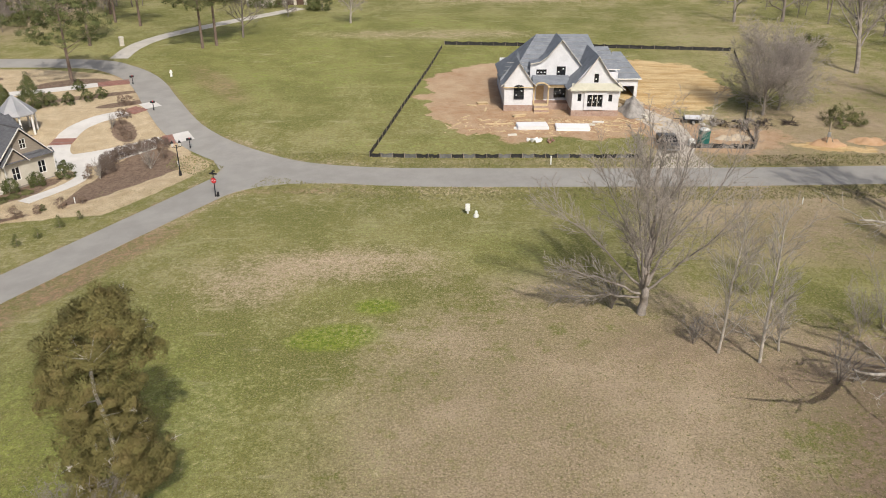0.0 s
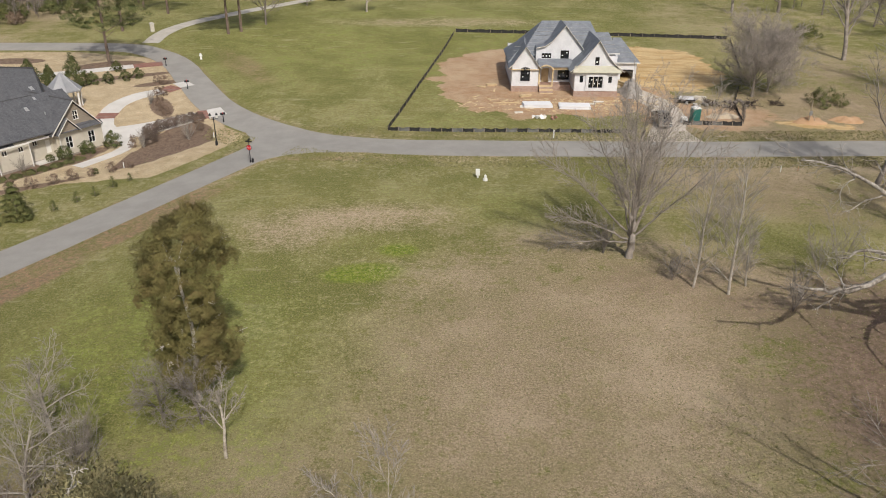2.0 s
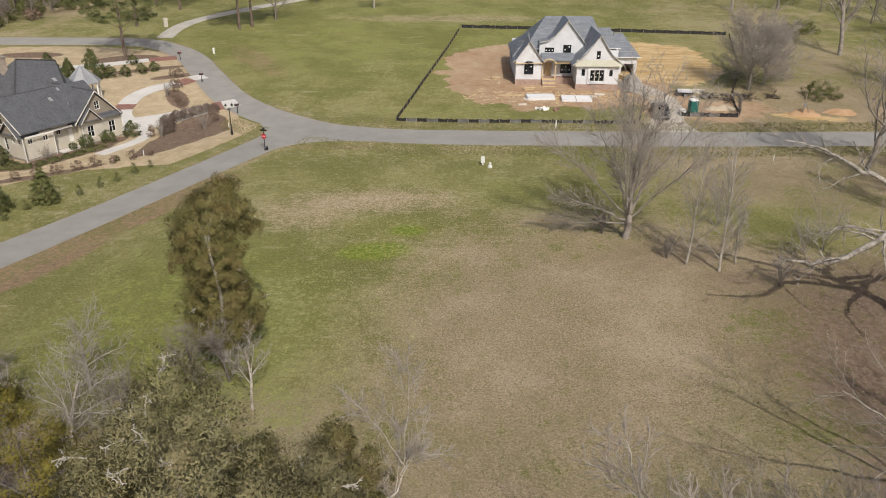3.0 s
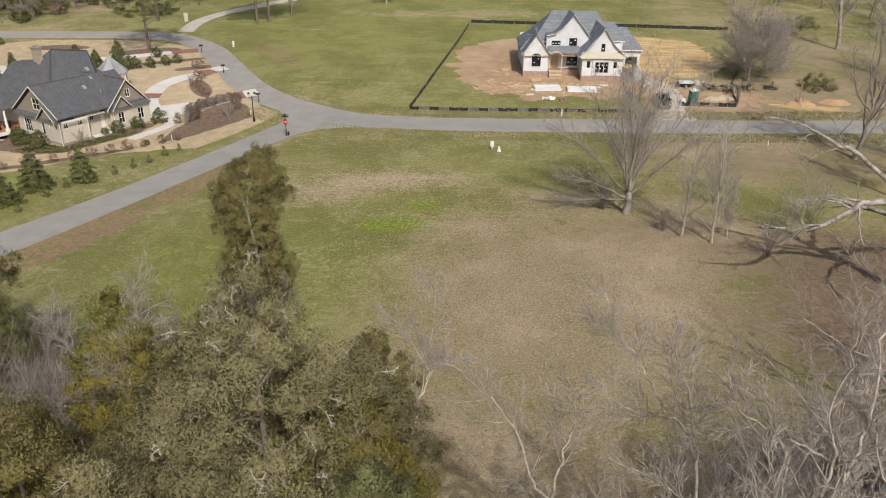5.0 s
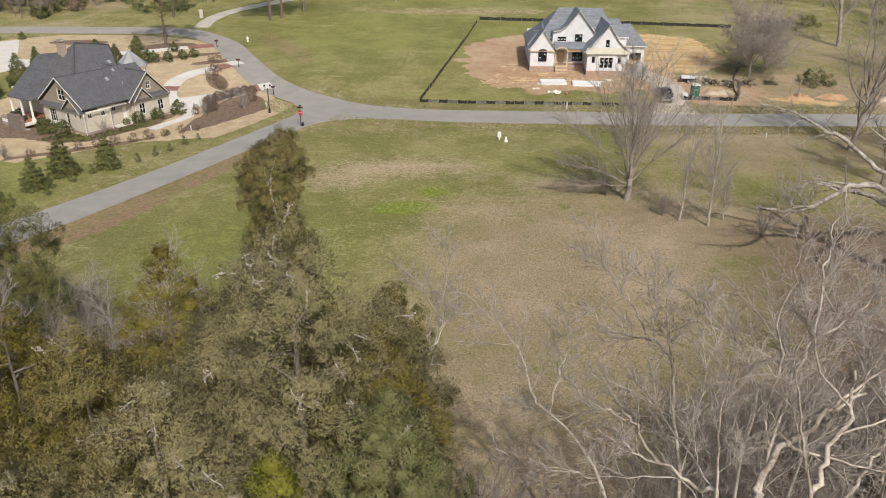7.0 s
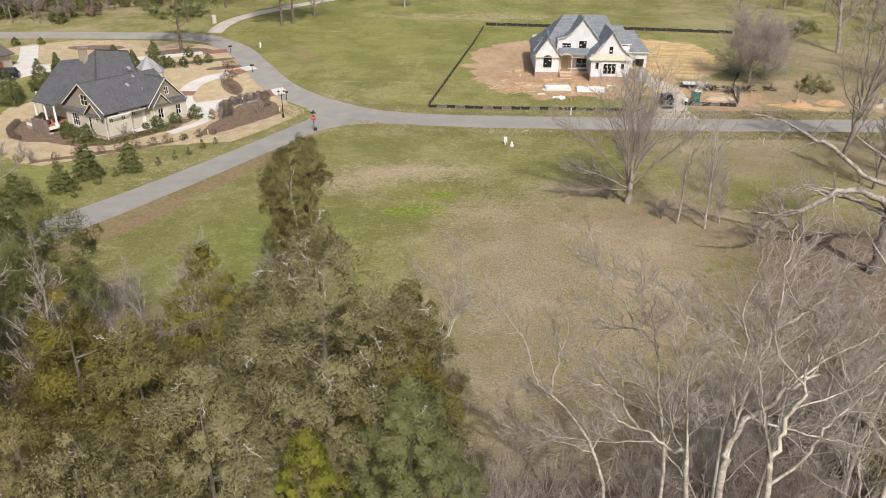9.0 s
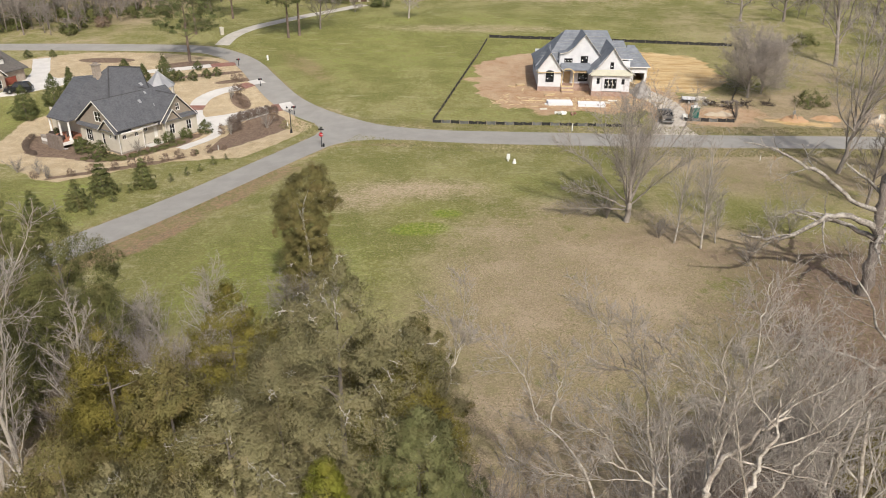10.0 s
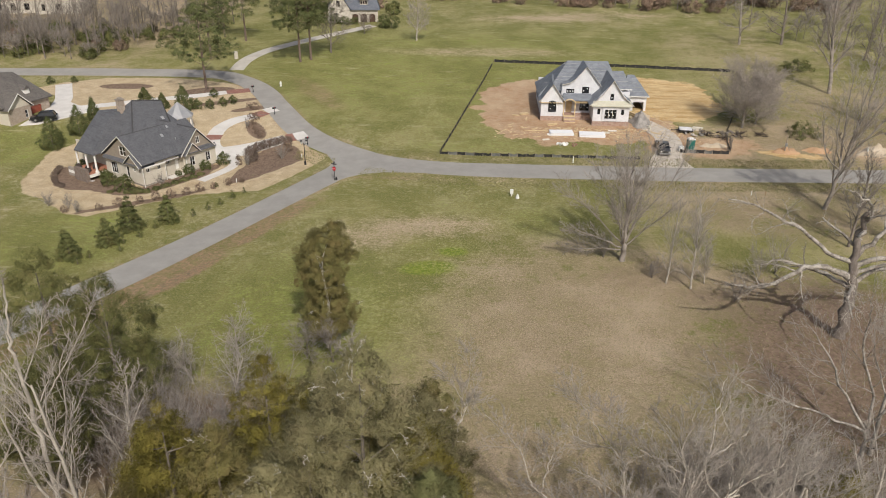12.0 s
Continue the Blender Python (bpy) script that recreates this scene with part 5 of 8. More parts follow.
silt_fence([(32.6, 94.7), (41.2, 94.4)], 1.4, "black silt fence on stakes beside the site entrance", 0.7, True)
silt_fence([(55.9, 145.8), (50, 122), (43.5, 105), (41.3, 94.6)], 2.4, "black silt fence on stakes beside the bare trees", 0.5)

# ---- street things ----


def octagon(r, y0, y1, z):
    s = Shape()
    pts = [(r * math.cos(math.pi * (k + 0.5) / 4), r * math.sin(math.pi * (k + 0.5) / 4) + z) for k in range(8)]
    s.add([(x, y, h) for y in (y0, y1) for x, h in pts], [tuple(range(8)), tuple(range(15, 7, -1))] + [(k, k + 8, (k + 1) % 8 + 8, (k + 1) % 8) for k in range(8)])
    return s


def stop_sign():
    t = thing("stop_sign", on(-25.3, 77.8), "red stop sign and street blades on a black post", "sign", turn=-12)
    part("post", Shape().tube([(0, 0, -0.1), (0, 0, 0.35), (0, 0, 0.36), (0, 0, 2.95), (0, 0, 3.0), (0, 0, 3.15)], [0.11, 0.09, 0.05, 0.05, 0.08, 0.01], 10), BLACK_METAL, t)
    part("backing", octagon(0.36, -0.068, -0.052, 1.95), BLACK_METAL, t)
    plate = part("plate", octagon(0.32, -0.085, -0.07, 1.95), SIGN_RED, t, "red octagonal plate")
    txt = bpy.data.curves.new("word", "FONT")
    txt.body, txt.size, txt.align_x, txt.align_y, txt.extrude = "STOP", 0.23, "CENTER", "CENTER", 0.002
    txt.materials.append(SIGN_WHITE)
    w = new("lettering", txt)
    w.parent = plate
    w.matrix_basis = pose(0, -0.089, 1.95, 90, 0, 0)
    tagged(w, "white lettering")
    part("street_blade", Shape().box(-0.45, 0.45, -0.012, 0.012, 2.62, 2.8), BLACK_METAL, t)
    part("street_blade", Shape().box(-0.012, 0.012, -0.45, 0.45, 2.82, 3.0), BLACK_METAL, t)
    part("base", Shape().tube([(0.25, 0.1, -0.05), (0.25, 0.1, 0.5), (0.25, 0.1, 0.6)], [0.16, 0.14, 0.05], 8), BLACK_METAL, t, "low black bollard beside the post")


stop_sign()


def street_lamp():
    t = thing("street_lamp", on(-31.9, 86.0), "black double-headed street lamp with lantern heads", "lamp", turn=20)
    part("post", Shape().tube([(0, 0, -0.1), (0, 0, 0.5), (0, 0, 0.6), (0, 0, 0.62), (0, 0, 3.6), (0, 0, 3.8)], [0.2, 0.17, 0.12, 0.075, 0.06, 0.09], 10), BLACK_METAL, t)
    for s in (-1, 1):
        part("arm", Shape().tube([(0, 0, 3.45), (0.25 * s, 0, 3.6), (0.42 * s, 0, 3.62)], 0.03, 6), BLACK_METAL, t)
        lan = part("lantern", Shape().tube([(0.42 * s, 0, 3.6), (0.42 * s, 0, 3.68)], [0.1, 0.15], 6).tube([(0.42 * s, 0, 4.08), (0.42 * s, 0, 4.14), (0.42 * s, 0, 4.36), (0.42 * s, 0, 4.42)], [0.2, 0.2, 0.05, 0.02], 6), BLACK_METAL, t)
        part("glass", Shape().tube([(0.42 * s, 0, 3.68), (0.42 * s, 0, 4.08)], [0.13, 0.17], 6), LAMP_GLASS, lan, "frosted lantern glass")


street_lamp()


def mailbox(x, y, turn):
    t = thing("mailbox", on(x, y), "black mailbox on a black post by the lane", "mailbox", "mailboxes along the lane", turn)
    part("post", Shape().tube([(0, 0, -0.1), (0, 0, 0.25), (0, 0, 0.3), (0, 0, 1.3)], [0.1, 0.1, 0.055, 0.05], 8), BLACK_METAL, t)
    b = Shape()
    prof = [(-0.13, 1.15), (-0.13, 1.35), (-0.09, 1.43), (0, 1.46), (0.09, 1.43), (0.13, 1.35), (0.13, 1.15)]
    b.add([(px, py, pz) for py in (-0.38, 0.3) for px, pz in prof], [tuple(range(7)), tuple(range(13, 6, -1))] + [(k, k + 7, (k + 1) % 7 + 7, (k + 1) % 7) for k in range(7)])
    part("box", b, BLACK_METAL, t)
    part("flag", Shape().box(0.135, 0.15, -0.05, 0.02, 1.3, 1.55), SIGN_RED, t, "small red flag")


mailbox(-33.6, 95.6, -60)
mailbox(-43.4, 110.3, -60)
mailbox(-51.8, 124.6, -55)


def marker_post():
    t = thing("hydrant", on(-47.0, 129.6), "pale yellow hydrant on the grass verge", "hydrant")
    part("barrel", Shape().tube([(0, 0, -0.1), (0, 0, 0.1), (0, 0, 0.12), (0, 0, 0.8), (0, 0, 0.82), (0, 0, 0.95), (0, 0, 1.1)], [0.24, 0.24, 0.17, 0.16, 0.21, 0.2, 0.06], 12), PALE_PLASTIC, t)
    part("outlet", Shape().tube([(-0.3, 0, 0.62), (0.3, 0, 0.62)], 0.08, 8), PALE_PLASTIC, t)
    part("bonnet", Shape().tube([(0, 0, 1.1), (0, 0, 1.22)], [0.07, 0.05], 6), CLAY_HEAP, t, "orange operating nut")


marker_post()


def gate_pier(x, y):
    t = thing("gate_pier", on(x, y), "square pale stone pier with cap beside the far drive", "pier", "piers at the far drive", 30)
    part("shaft", Shape().box(-0.4, 0.4, -0.4, 0.4, -0.2, 1.5), PALE_STONE, t)
    part("cap", Shape().hull([(sx * 0.5, sy * 0.5, z) for sx in (-1, 1) for sy in (-1, 1) for z in (1.5, 1.62)] + [(0, 0, 1.9)]), OLD_CONCRETE, t)


gate_pier(-63.2, 150.0)


def service_box():
    t = thing("service_box", on(2.6, 72.8), "white utility pedestal with a pale dome beside it", "utility box")
    part("pedestal", Shape().hull([(sx * 0.24, sy * 0.18, z) for sx in (-1, 1) for sy in (-1, 1) for z in (0.35, 1.05)] + [(0, 0, 1.12)]), PALE_PLASTIC, t)
    part("stem", Shape().tube([(0, 0, -0.1), (0, 0, 0.4)], 0.1, 8), PALE_PLASTIC, t)
    d = thing("cable_riser", on(3.45, 71.9), "low white dome-topped cable riser in the grass", "utility box")
    part("dome", Shape().tube([(0, 0, -0.1), (0, 0, 0.25), (0, 0, 0.27), (0, 0, 0.6), (0, 0, 0.72)], [0.28, 0.26, 0.16, 0.15, 0.05], 10), PALE_PLASTIC, d)


service_box()


def stake(x, y, h, material, label, r=0.05):
    t = thing("stake", on(x, y), label, "stake", "survey stakes by the lane")
    part("shaft", Shape().tube([(0, 0, -0.1), (0, 0, h), (0, 0, h + 0.06)], [r, r, 0.01], 6), material, t)


stake(13.4, 88.6, 1.15, PALE_PLASTIC, "white marker post on the verge", 0.09)
stake(39.0, 75.5, 0.7, PALE_PLASTIC, "white survey stake in the grass")
stake(41.2, 75.8, 0.6, CLAY_HEAP, "orange survey stake in the grass")
stake(65.0, 95.6, 1.3, PALE_PLASTIC, "white marker post near a clay heap", 0.12)
stake(-41.5, 78.5, 0.7, PALE_PLASTIC, "white marker post in the mulch bed", 0.06)
stake(-33.4, 89.8, 0.6, PALE_PLASTIC, "white marker post in the straw lawn", 0.06)

# ---- building site things ----


def toilet():
    t = thing("portable_toilet", on(34.6, 95.9), "green portable toilet with a white roof", "portable toilet", turn=8)
    part("cabin", Shape().box(-0.56, 0.56, -0.56, 0.56, 0.1, 2.05), TOILET_GREEN, t)
    part("door", Shape().box(-0.4, 0.4, -0.6, -0.565, 0.18, 1.95), TOILET_GREEN, t)
    part("roof", Shape().hull([(sx * a, sy * a, z) for sx in (-1, 1) for sy in (-1, 1) for a, z in ((0.6, 2.05), (0.58, 2.15), (0.35, 2.32))]), PALE_PLASTIC, t, "white translucent roof")
    part("skid", Shape().box(-0.6, 0.6, -0.6, 0.6, -0.05, 0.09), BLACK_PLASTIC, t)


toilet()


def small_tank():
    t = thing("water_tank", on(33.0, 95.6), "white plastic tank beside the portable toilet", "tank")
    part("body", Shape().box(-0.4, 0.4, -0.4, 0.4, -0.05, 0.85), PALE_PLASTIC, t)
    part("lid", Shape().tube([(0, 0, 0.86), (0, 0, 0.95)], 0.18, 10), PALE_PLASTIC, t)


small_tank()


def wheel(parent, x, y, r=0.38):
    tyre = part("tyre", Shape().tube([(x - 0.13, y, r), (x - 0.09, y, r), (x + 0.09, y, r), (x + 0.13, y, r)], [r * 0.8, r, r, r * 0.8], 16), RUBBER, parent)
    part("rim", Shape().tube([(x - 0.14, y, r), (x + 0.14, y, r)], r * 0.55, 12), STEEL, tyre, "steel rim")


def vehicle(name, at, turn, label, paint, pickup):
    t = thing(name, at, label, "truck" if pickup else "car", turn=turn)
    body = Shape()
    L, W = (2.75, 0.98) if pickup else (2.4, 0.95)
    # length runs along y, nose towards minus y
    body.hull([(sx * W, -L, 0.55) for sx in (-0.92, 0.92)] + [(sx * W, -L + 0.1, 0.95) for sx in (-0.9, 0.9)] + [(sx * W, -L + 1.25, 1.12) for sx in (-0.97, 0.97)] + [(sx * W, L, z) for sx in (-0.97, 0.97) for z in (0.5, 1.08)] + [(sx * W, -L + 0.3, 0.38) for sx in (-1, 1)] + [(sx * W, L - 0.3, 0.38) for sx in (-1, 1)])
    part("body", body, paint, t)
    back = 0.75 if pickup else L - 0.25
    cab = Shape().hull([(sx * 0.93 * W, -L + 1.2, 1.1) for sx in (-1, 1)] + [(sx * 0.76 * W, -L + 1.95, 1.78) for sx in (-1, 1)] + [(sx * 0.76 * W, back - 0.35, 1.8) for sx in (-1, 1)] + [(sx * 0.93 * W, back, 1.1) for sx in (-1, 1)])
    cab_ob = part("cab", cab, GLASS, t, "dark glazed cab")
    part("roof", Shape().hull([(sx * 0.77 * W, y, z) for sx in (-1, 1) for y in (-L + 1.93, back - 0.33) for z in (1.77, 1.84)]), paint, cab_ob)
    for sx in (-1, 1):
        for y0, y1, lean in ((-L + 1.2, -L + 1.95, 0), (back, back - 0.35, 0), (-0.45, -0.45, 0)):
            part("pillar", Shape().tube([(sx * 0.935 * W, y0, 1.1), (sx * 0.77 * W, y1, 1.8)], 0.045, 5), paint, cab_ob)
        part("mirror", Shape().box(sx * W + (0.0 if sx > 0 else -0.2), sx * W + (0.2 if sx > 0 else 0.0), -L + 1.45, -L + 1.55, 1.12, 1.3), paint, t)
        part("headlight", Shape().box(sx * 0.72 * W - 0.17, sx * 0.72 * W + 0.17, -L - 0.015, -L + 0.05, 0.72, 0.88), LAMP_GLASS, t, "clear headlight")
        for y in (-L + 0.95, L - 1.1):
            wheel(t, sx * (W - 0.12), y)
    part("grille", Shape().box(-0.42, 0.42, -L - 0.02, -L + 0.04, 0.62, 0.9), BLACK_PLASTIC, t)
    part("bumper", Shape().box(-0.92, 0.92, -L - 0.1, -L + 0.1, 0.38, 0.58), STEEL if pickup else paint, t)
    if pickup:
        part("bed", Shape().box(-0.95, -0.86, 0.8, L, 1.05, 1.18).box(0.86, 0.95, 0.8, L, 1.05, 1.18).box(-0.86, 0.86, L - 0.08, L, 1.05, 1.18), paint, t)
    return t


vehicle("pickup_truck", on(29.6, 95.0, 0.04), -2, "dark grey pickup truck parked on the gravel drive", CAR_GREY, True)
vehicle("car", on(-87.2, 104.3, 0.07), -70, "black car parked before the neighbouring garage", CAR_DARK, False)


def board_stack(x, y, w, d, h, n, turn, material, label, group=""):
    t = thing("board_stack", on(x, y), label, "boards", group, turn)
    rng = random.Random(int(x * 7 + y))
    for k in range(n):
        dx, dy = rng.uniform(-0.12, 0.12), rng.uniform(-0.08, 0.08)
        part("board", Shape().box(-w / 2 + dx, w / 2 + dx, -d / 2 + dy, d / 2 + dy, h * k / n + (0 if k else -0.05), h * (k + 0.9) / n), material, t)
    return t


board_stack(12.6, 102.9, 4.3, 2.3, 0.5, 6, 3, SIGN_WHITE, "stack of white sheathing boards on bare soil", "board stacks before the house")
board_stack(10.9, 102.2, 2.0, 1.0, 0.2, 3, -8, TRIM, "loose white sheathing boards on bare soil", "board stacks before the house")
board_stack(18.2, 102.4, 4.7, 2.2, 0.45, 6, -3, SIGN_WHITE, "stack of white sheathing boards on bare soil", "board stacks before the house")
board_stack(6.0, 113.6, 1.6, 1.0, 0.25, 3, 15, LUMBER, "small stack of pale lumber on bare soil", "board stacks before the house")
board_stack(4.4, 112.6, 1.2, 0.7, 0.15, 2, -20, LUMBER, "small stack of pale lumber on bare soil", "board stacks before the house")
board_stack(24.4, 103.6, 2.6, 0.25, 0.12, 2, 8, LUMBER, "few pale planks on bare soil")
board_stack(21.0, 104.0, 1.4, 0.9, 0.1, 1, -14, PALE_BOARD, "pale board lying on bare soil")
board_stack(29.0, 107.4, 0.4, 2.8, 0.5, 4, 24, PALE_BOARD, "leaning bundle of pale boards beside a gravel heap")
board_stack(30.4, 104.2, 2.0, 0.3, 0.1, 1, -32, LUMBER, "single pale plank on bare soil")
board_stack(3.4, 107.4, 1.6, 0.2, 0.1, 1, 48, LUMBER, "single pale plank on bare soil")
board_stack(9.6, 99.8, 1.2, 0.5, 0.12, 2, 12, PALE_BOARD, "pale board offcuts on bare soil")
board_stack(38.4, 106.6, 1.8, 0.8, 0.5, 4, -20, PALE_BOARD, "jumbled pale boards beside the trailer")
board_stack(6.4, 110.6, 0.25, 1.9, 0.12, 1, -8, LUMBER, "single pale plank on bare soil")
board_stack(8.2, 104.2, 3.4, 0.3, 0.14, 2, 2, LUMBER, "few long pale planks on bare soil")
board_stack(11.2, 107.6, 1.8, 0.6, 0.3, 4, 20, LUMBER, "jumbled lumber offcuts below the house")
board_stack(26.6, 105.2, 0.3, 2.4, 0.1, 1, 30, LUMBER, "single pale plank on bare soil")
board_stack(22.3, 104.8, 1.5, 0.5, 0.2, 2, -10, TRIM, "white board offcuts on bare soil")
board_stack(27.5, 113.0, 0.5, 3.2, 0.9, 5, 25, LUMBER, "leaning stack of pale planks beside the garage")


def rubble(x, y, n, spread, size, material, label, name="rubble_heap"):
    t = thing(name, on(x, y), label, "rubble")
    rng = random.Random(int(x * 3 + y * 5))
    for k in range(n):
        a, r = rng.uniform(0, 6.28), spread * math.sqrt(rng.random())
        s = size * rng.uniform(0.5, 1.3)
        cx, cy, cz = r * math.cos(a), r * math.sin(a), 0.25 * s + 0.5 * size * max(0, 1 - r / spread) * rng.random()
        sh = Shape().hull([(cx + s * rng.uniform(-0.6, 0.6), cy + s * rng.uniform(-0.6, 0.6), cz + s * rng.uniform(-0.4, 0.4)) for _ in range(12)])
        part("lump", sh, material, t)


def heap(x, y, rx, ry, h, material, label, seed=0):
    s = Shape()
    n, k = 22, 8
    V, F = [(0, 0, h)], []
    for j in range(1, k + 1):
        u = j / k
        for i in range(n):
            a = 2 * math.pi * i / n
            w = 1 + 0.45 * noise.noise((math.cos(a) * 1.5 + seed, math.sin(a) * 1.5, u * 2))
            px, py = rx * u * w * math.cos(a), ry * u * w * math.sin(a)
            z = h * (math.cos(math.pi * min(u, 1)) * 0.5 + 0.5) ** 0.7 * (1 + 0.9 * noise.noise((px * 0.9 + seed, py * 0.9, 1)))
            V.append((px, py, z - (0.15 if j == k else 0)))
    F += [(0, 1 + i, 1 + (i + 1) % n) for i in range(n)]
    for j in range(k - 1):
        F += [(1 + j * n + i, 1 + (j + 1) * n + i, 1 + (j + 1) * n + (i + 1) % n, 1 + j * n + (i + 1) % n) for i in range(n)]
    s.add(V, F)
    lone("soil_mound", s, material, label, "heap", at=pose(*on(x, y)), smooth=True)


rubble(12.3, 97.3, 9, 0.9, 0.7, TRIM, "heap of white wrapped rubble on the grass")
rubble(14.6, 97.3, 6, 0.7, 0.45, RED_BRICK, "small heap of broken red bricks on the grass")
rubble(37.6, 104.6, 16, 2.4, 0.7, ROCK, "heap of grey rubble and boards beside the bare trees")
rubble(42.5, 104.2, 16, 3.0, 0.6, BARK, "heap of dark brushwood and logs under bare trees")
rubble(-65.0, 77.0, 5, 0.5, 0.4, ROCK, "pale rocks in the mulch bed")
heap(28.2, 109.8, 2.2, 3.6, 1.9, GRAVEL_HEAP, "steep grey gravel heap beside the white house", 3)
heap(29.0, 113.0, 2.2, 2.2, 0.8, SAND, "low sand heap beside the garage wing", 5)
heap(39.5, 98.3, 2.6, 1.0, 0.6, SAND, "pale sand heap beside the silt fence", 7)
heap(66.5, 96.5, 3.4, 2.0, 1.4, SAND, "tan soil heap beside the lane", 11)
heap(51.5, 96.2, 2.4, 1.4, 0.9, CLAY_HEAP, "orange clay heap beside the lane", 13)
heap(57.0, 97.0, 2.8, 1.4, 0.6, CLAY_HEAP, "orange clay heap beside the lane", 17)


def trailer():
    t = thing("utility_trailer", on(35.8, 105.0), "dark flatbed trailer loaded with pale boards", "trailer", turn=-8)
    part("deck", Shape().box(-1.3, 1.3, -0.9, 0.9, 0.5, 0.62), BLACK_METAL, t)
    part("front_rail", Shape().tube([(-1.3, -0.9, 0.62), (-1.3, -0.9, 1.2), (-1.3, 0.9, 1.2), (-1.3, 0.9, 0.62)], 0.04, 5), BLACK_METAL, t)
    part("drawbar", Shape().tube([(-1.3, 0, 0.55), (-2.6, 0, 0.45)], 0.06, 6), BLACK_METAL, t)
    for sy in (-0.95, 0.95):
        tyre = part("tyre", Shape().tube([(0, sy - 0.1, 0.32), (0, sy + 0.1, 0.32)], 0.34, 14), RUBBER, t)
        part("rim", Shape().tube([(0, sy - 0.11, 0.32), (0, sy + 0.11, 0.32)], 0.18, 10), STEEL, tyre)
    for k in range(4):
        part("board", Shape().box(-1.1, 1.1, -0.7 + 0.36 * k, -0.4 + 0.36 * k, 0.63, 0.85 + 0.06 * (k % 2)), HOUSEWRAP, t, "pale board")


trailer()


def utility_pole():
    t = thing("site_power_pole", on(50.8, 95.4), "short wooden power pole with a grey meter box", "pole")
    part("pole", Shape().tube([(0, 0, -0.2), (0, 0, 3.4)], 0.09, 8), STAKE_WOOD, t)
    part("meter_box", Shape().box(-0.2, 0.2, -0.22, -0.1, 1.3, 1.95), STEEL, t)
    part("brace", Shape().tube([(1.1, 0, 0), (0.05, 0, 2.0)], 0.05, 6), STAKE_WOOD, t)


utility_pole()


def litter():
    """Offcuts and chips strewn over the building plot."""
    s = Shape()
    rng = random.Random(12)
    for k in range(520):
        if k % 3:
            x, y = rng.gauss(16, 9), rng.gauss(104.2, 2.4)
        else:
            x, y = rng.gauss(31, 5), rng.gauss(108, 5)
        if y > 106.6 and x < 27 or y < 99 or x < 0:
            continue
        a, L, W, z = rng.uniform(0, 3.14), rng.uniform(0.2, 1.1), rng.uniform(0.06, 0.28), float(land(x, y))
        c, n = math.cos(a), math.sin(a)
        s.add([(x + c * u - n * v, y + n * u + c * v, z + h) for h in (-0.02, 0.06) for v in (-W / 2, W / 2) for u in (-L / 2, L / 2)],
              [(0, 2, 3, 1), (4, 5, 7, 6), (0, 1, 5, 4), (1, 3, 7, 5), (3, 2, 6, 7), (2, 0, 4, 6)])
    lone("wood_litter", s, LUMBER, "pale wood offcuts strewn over bare soil", "litter", "stuff")


litter()

# ---- trees ----
UP = np.array([0.0, 0.0, 1.0])


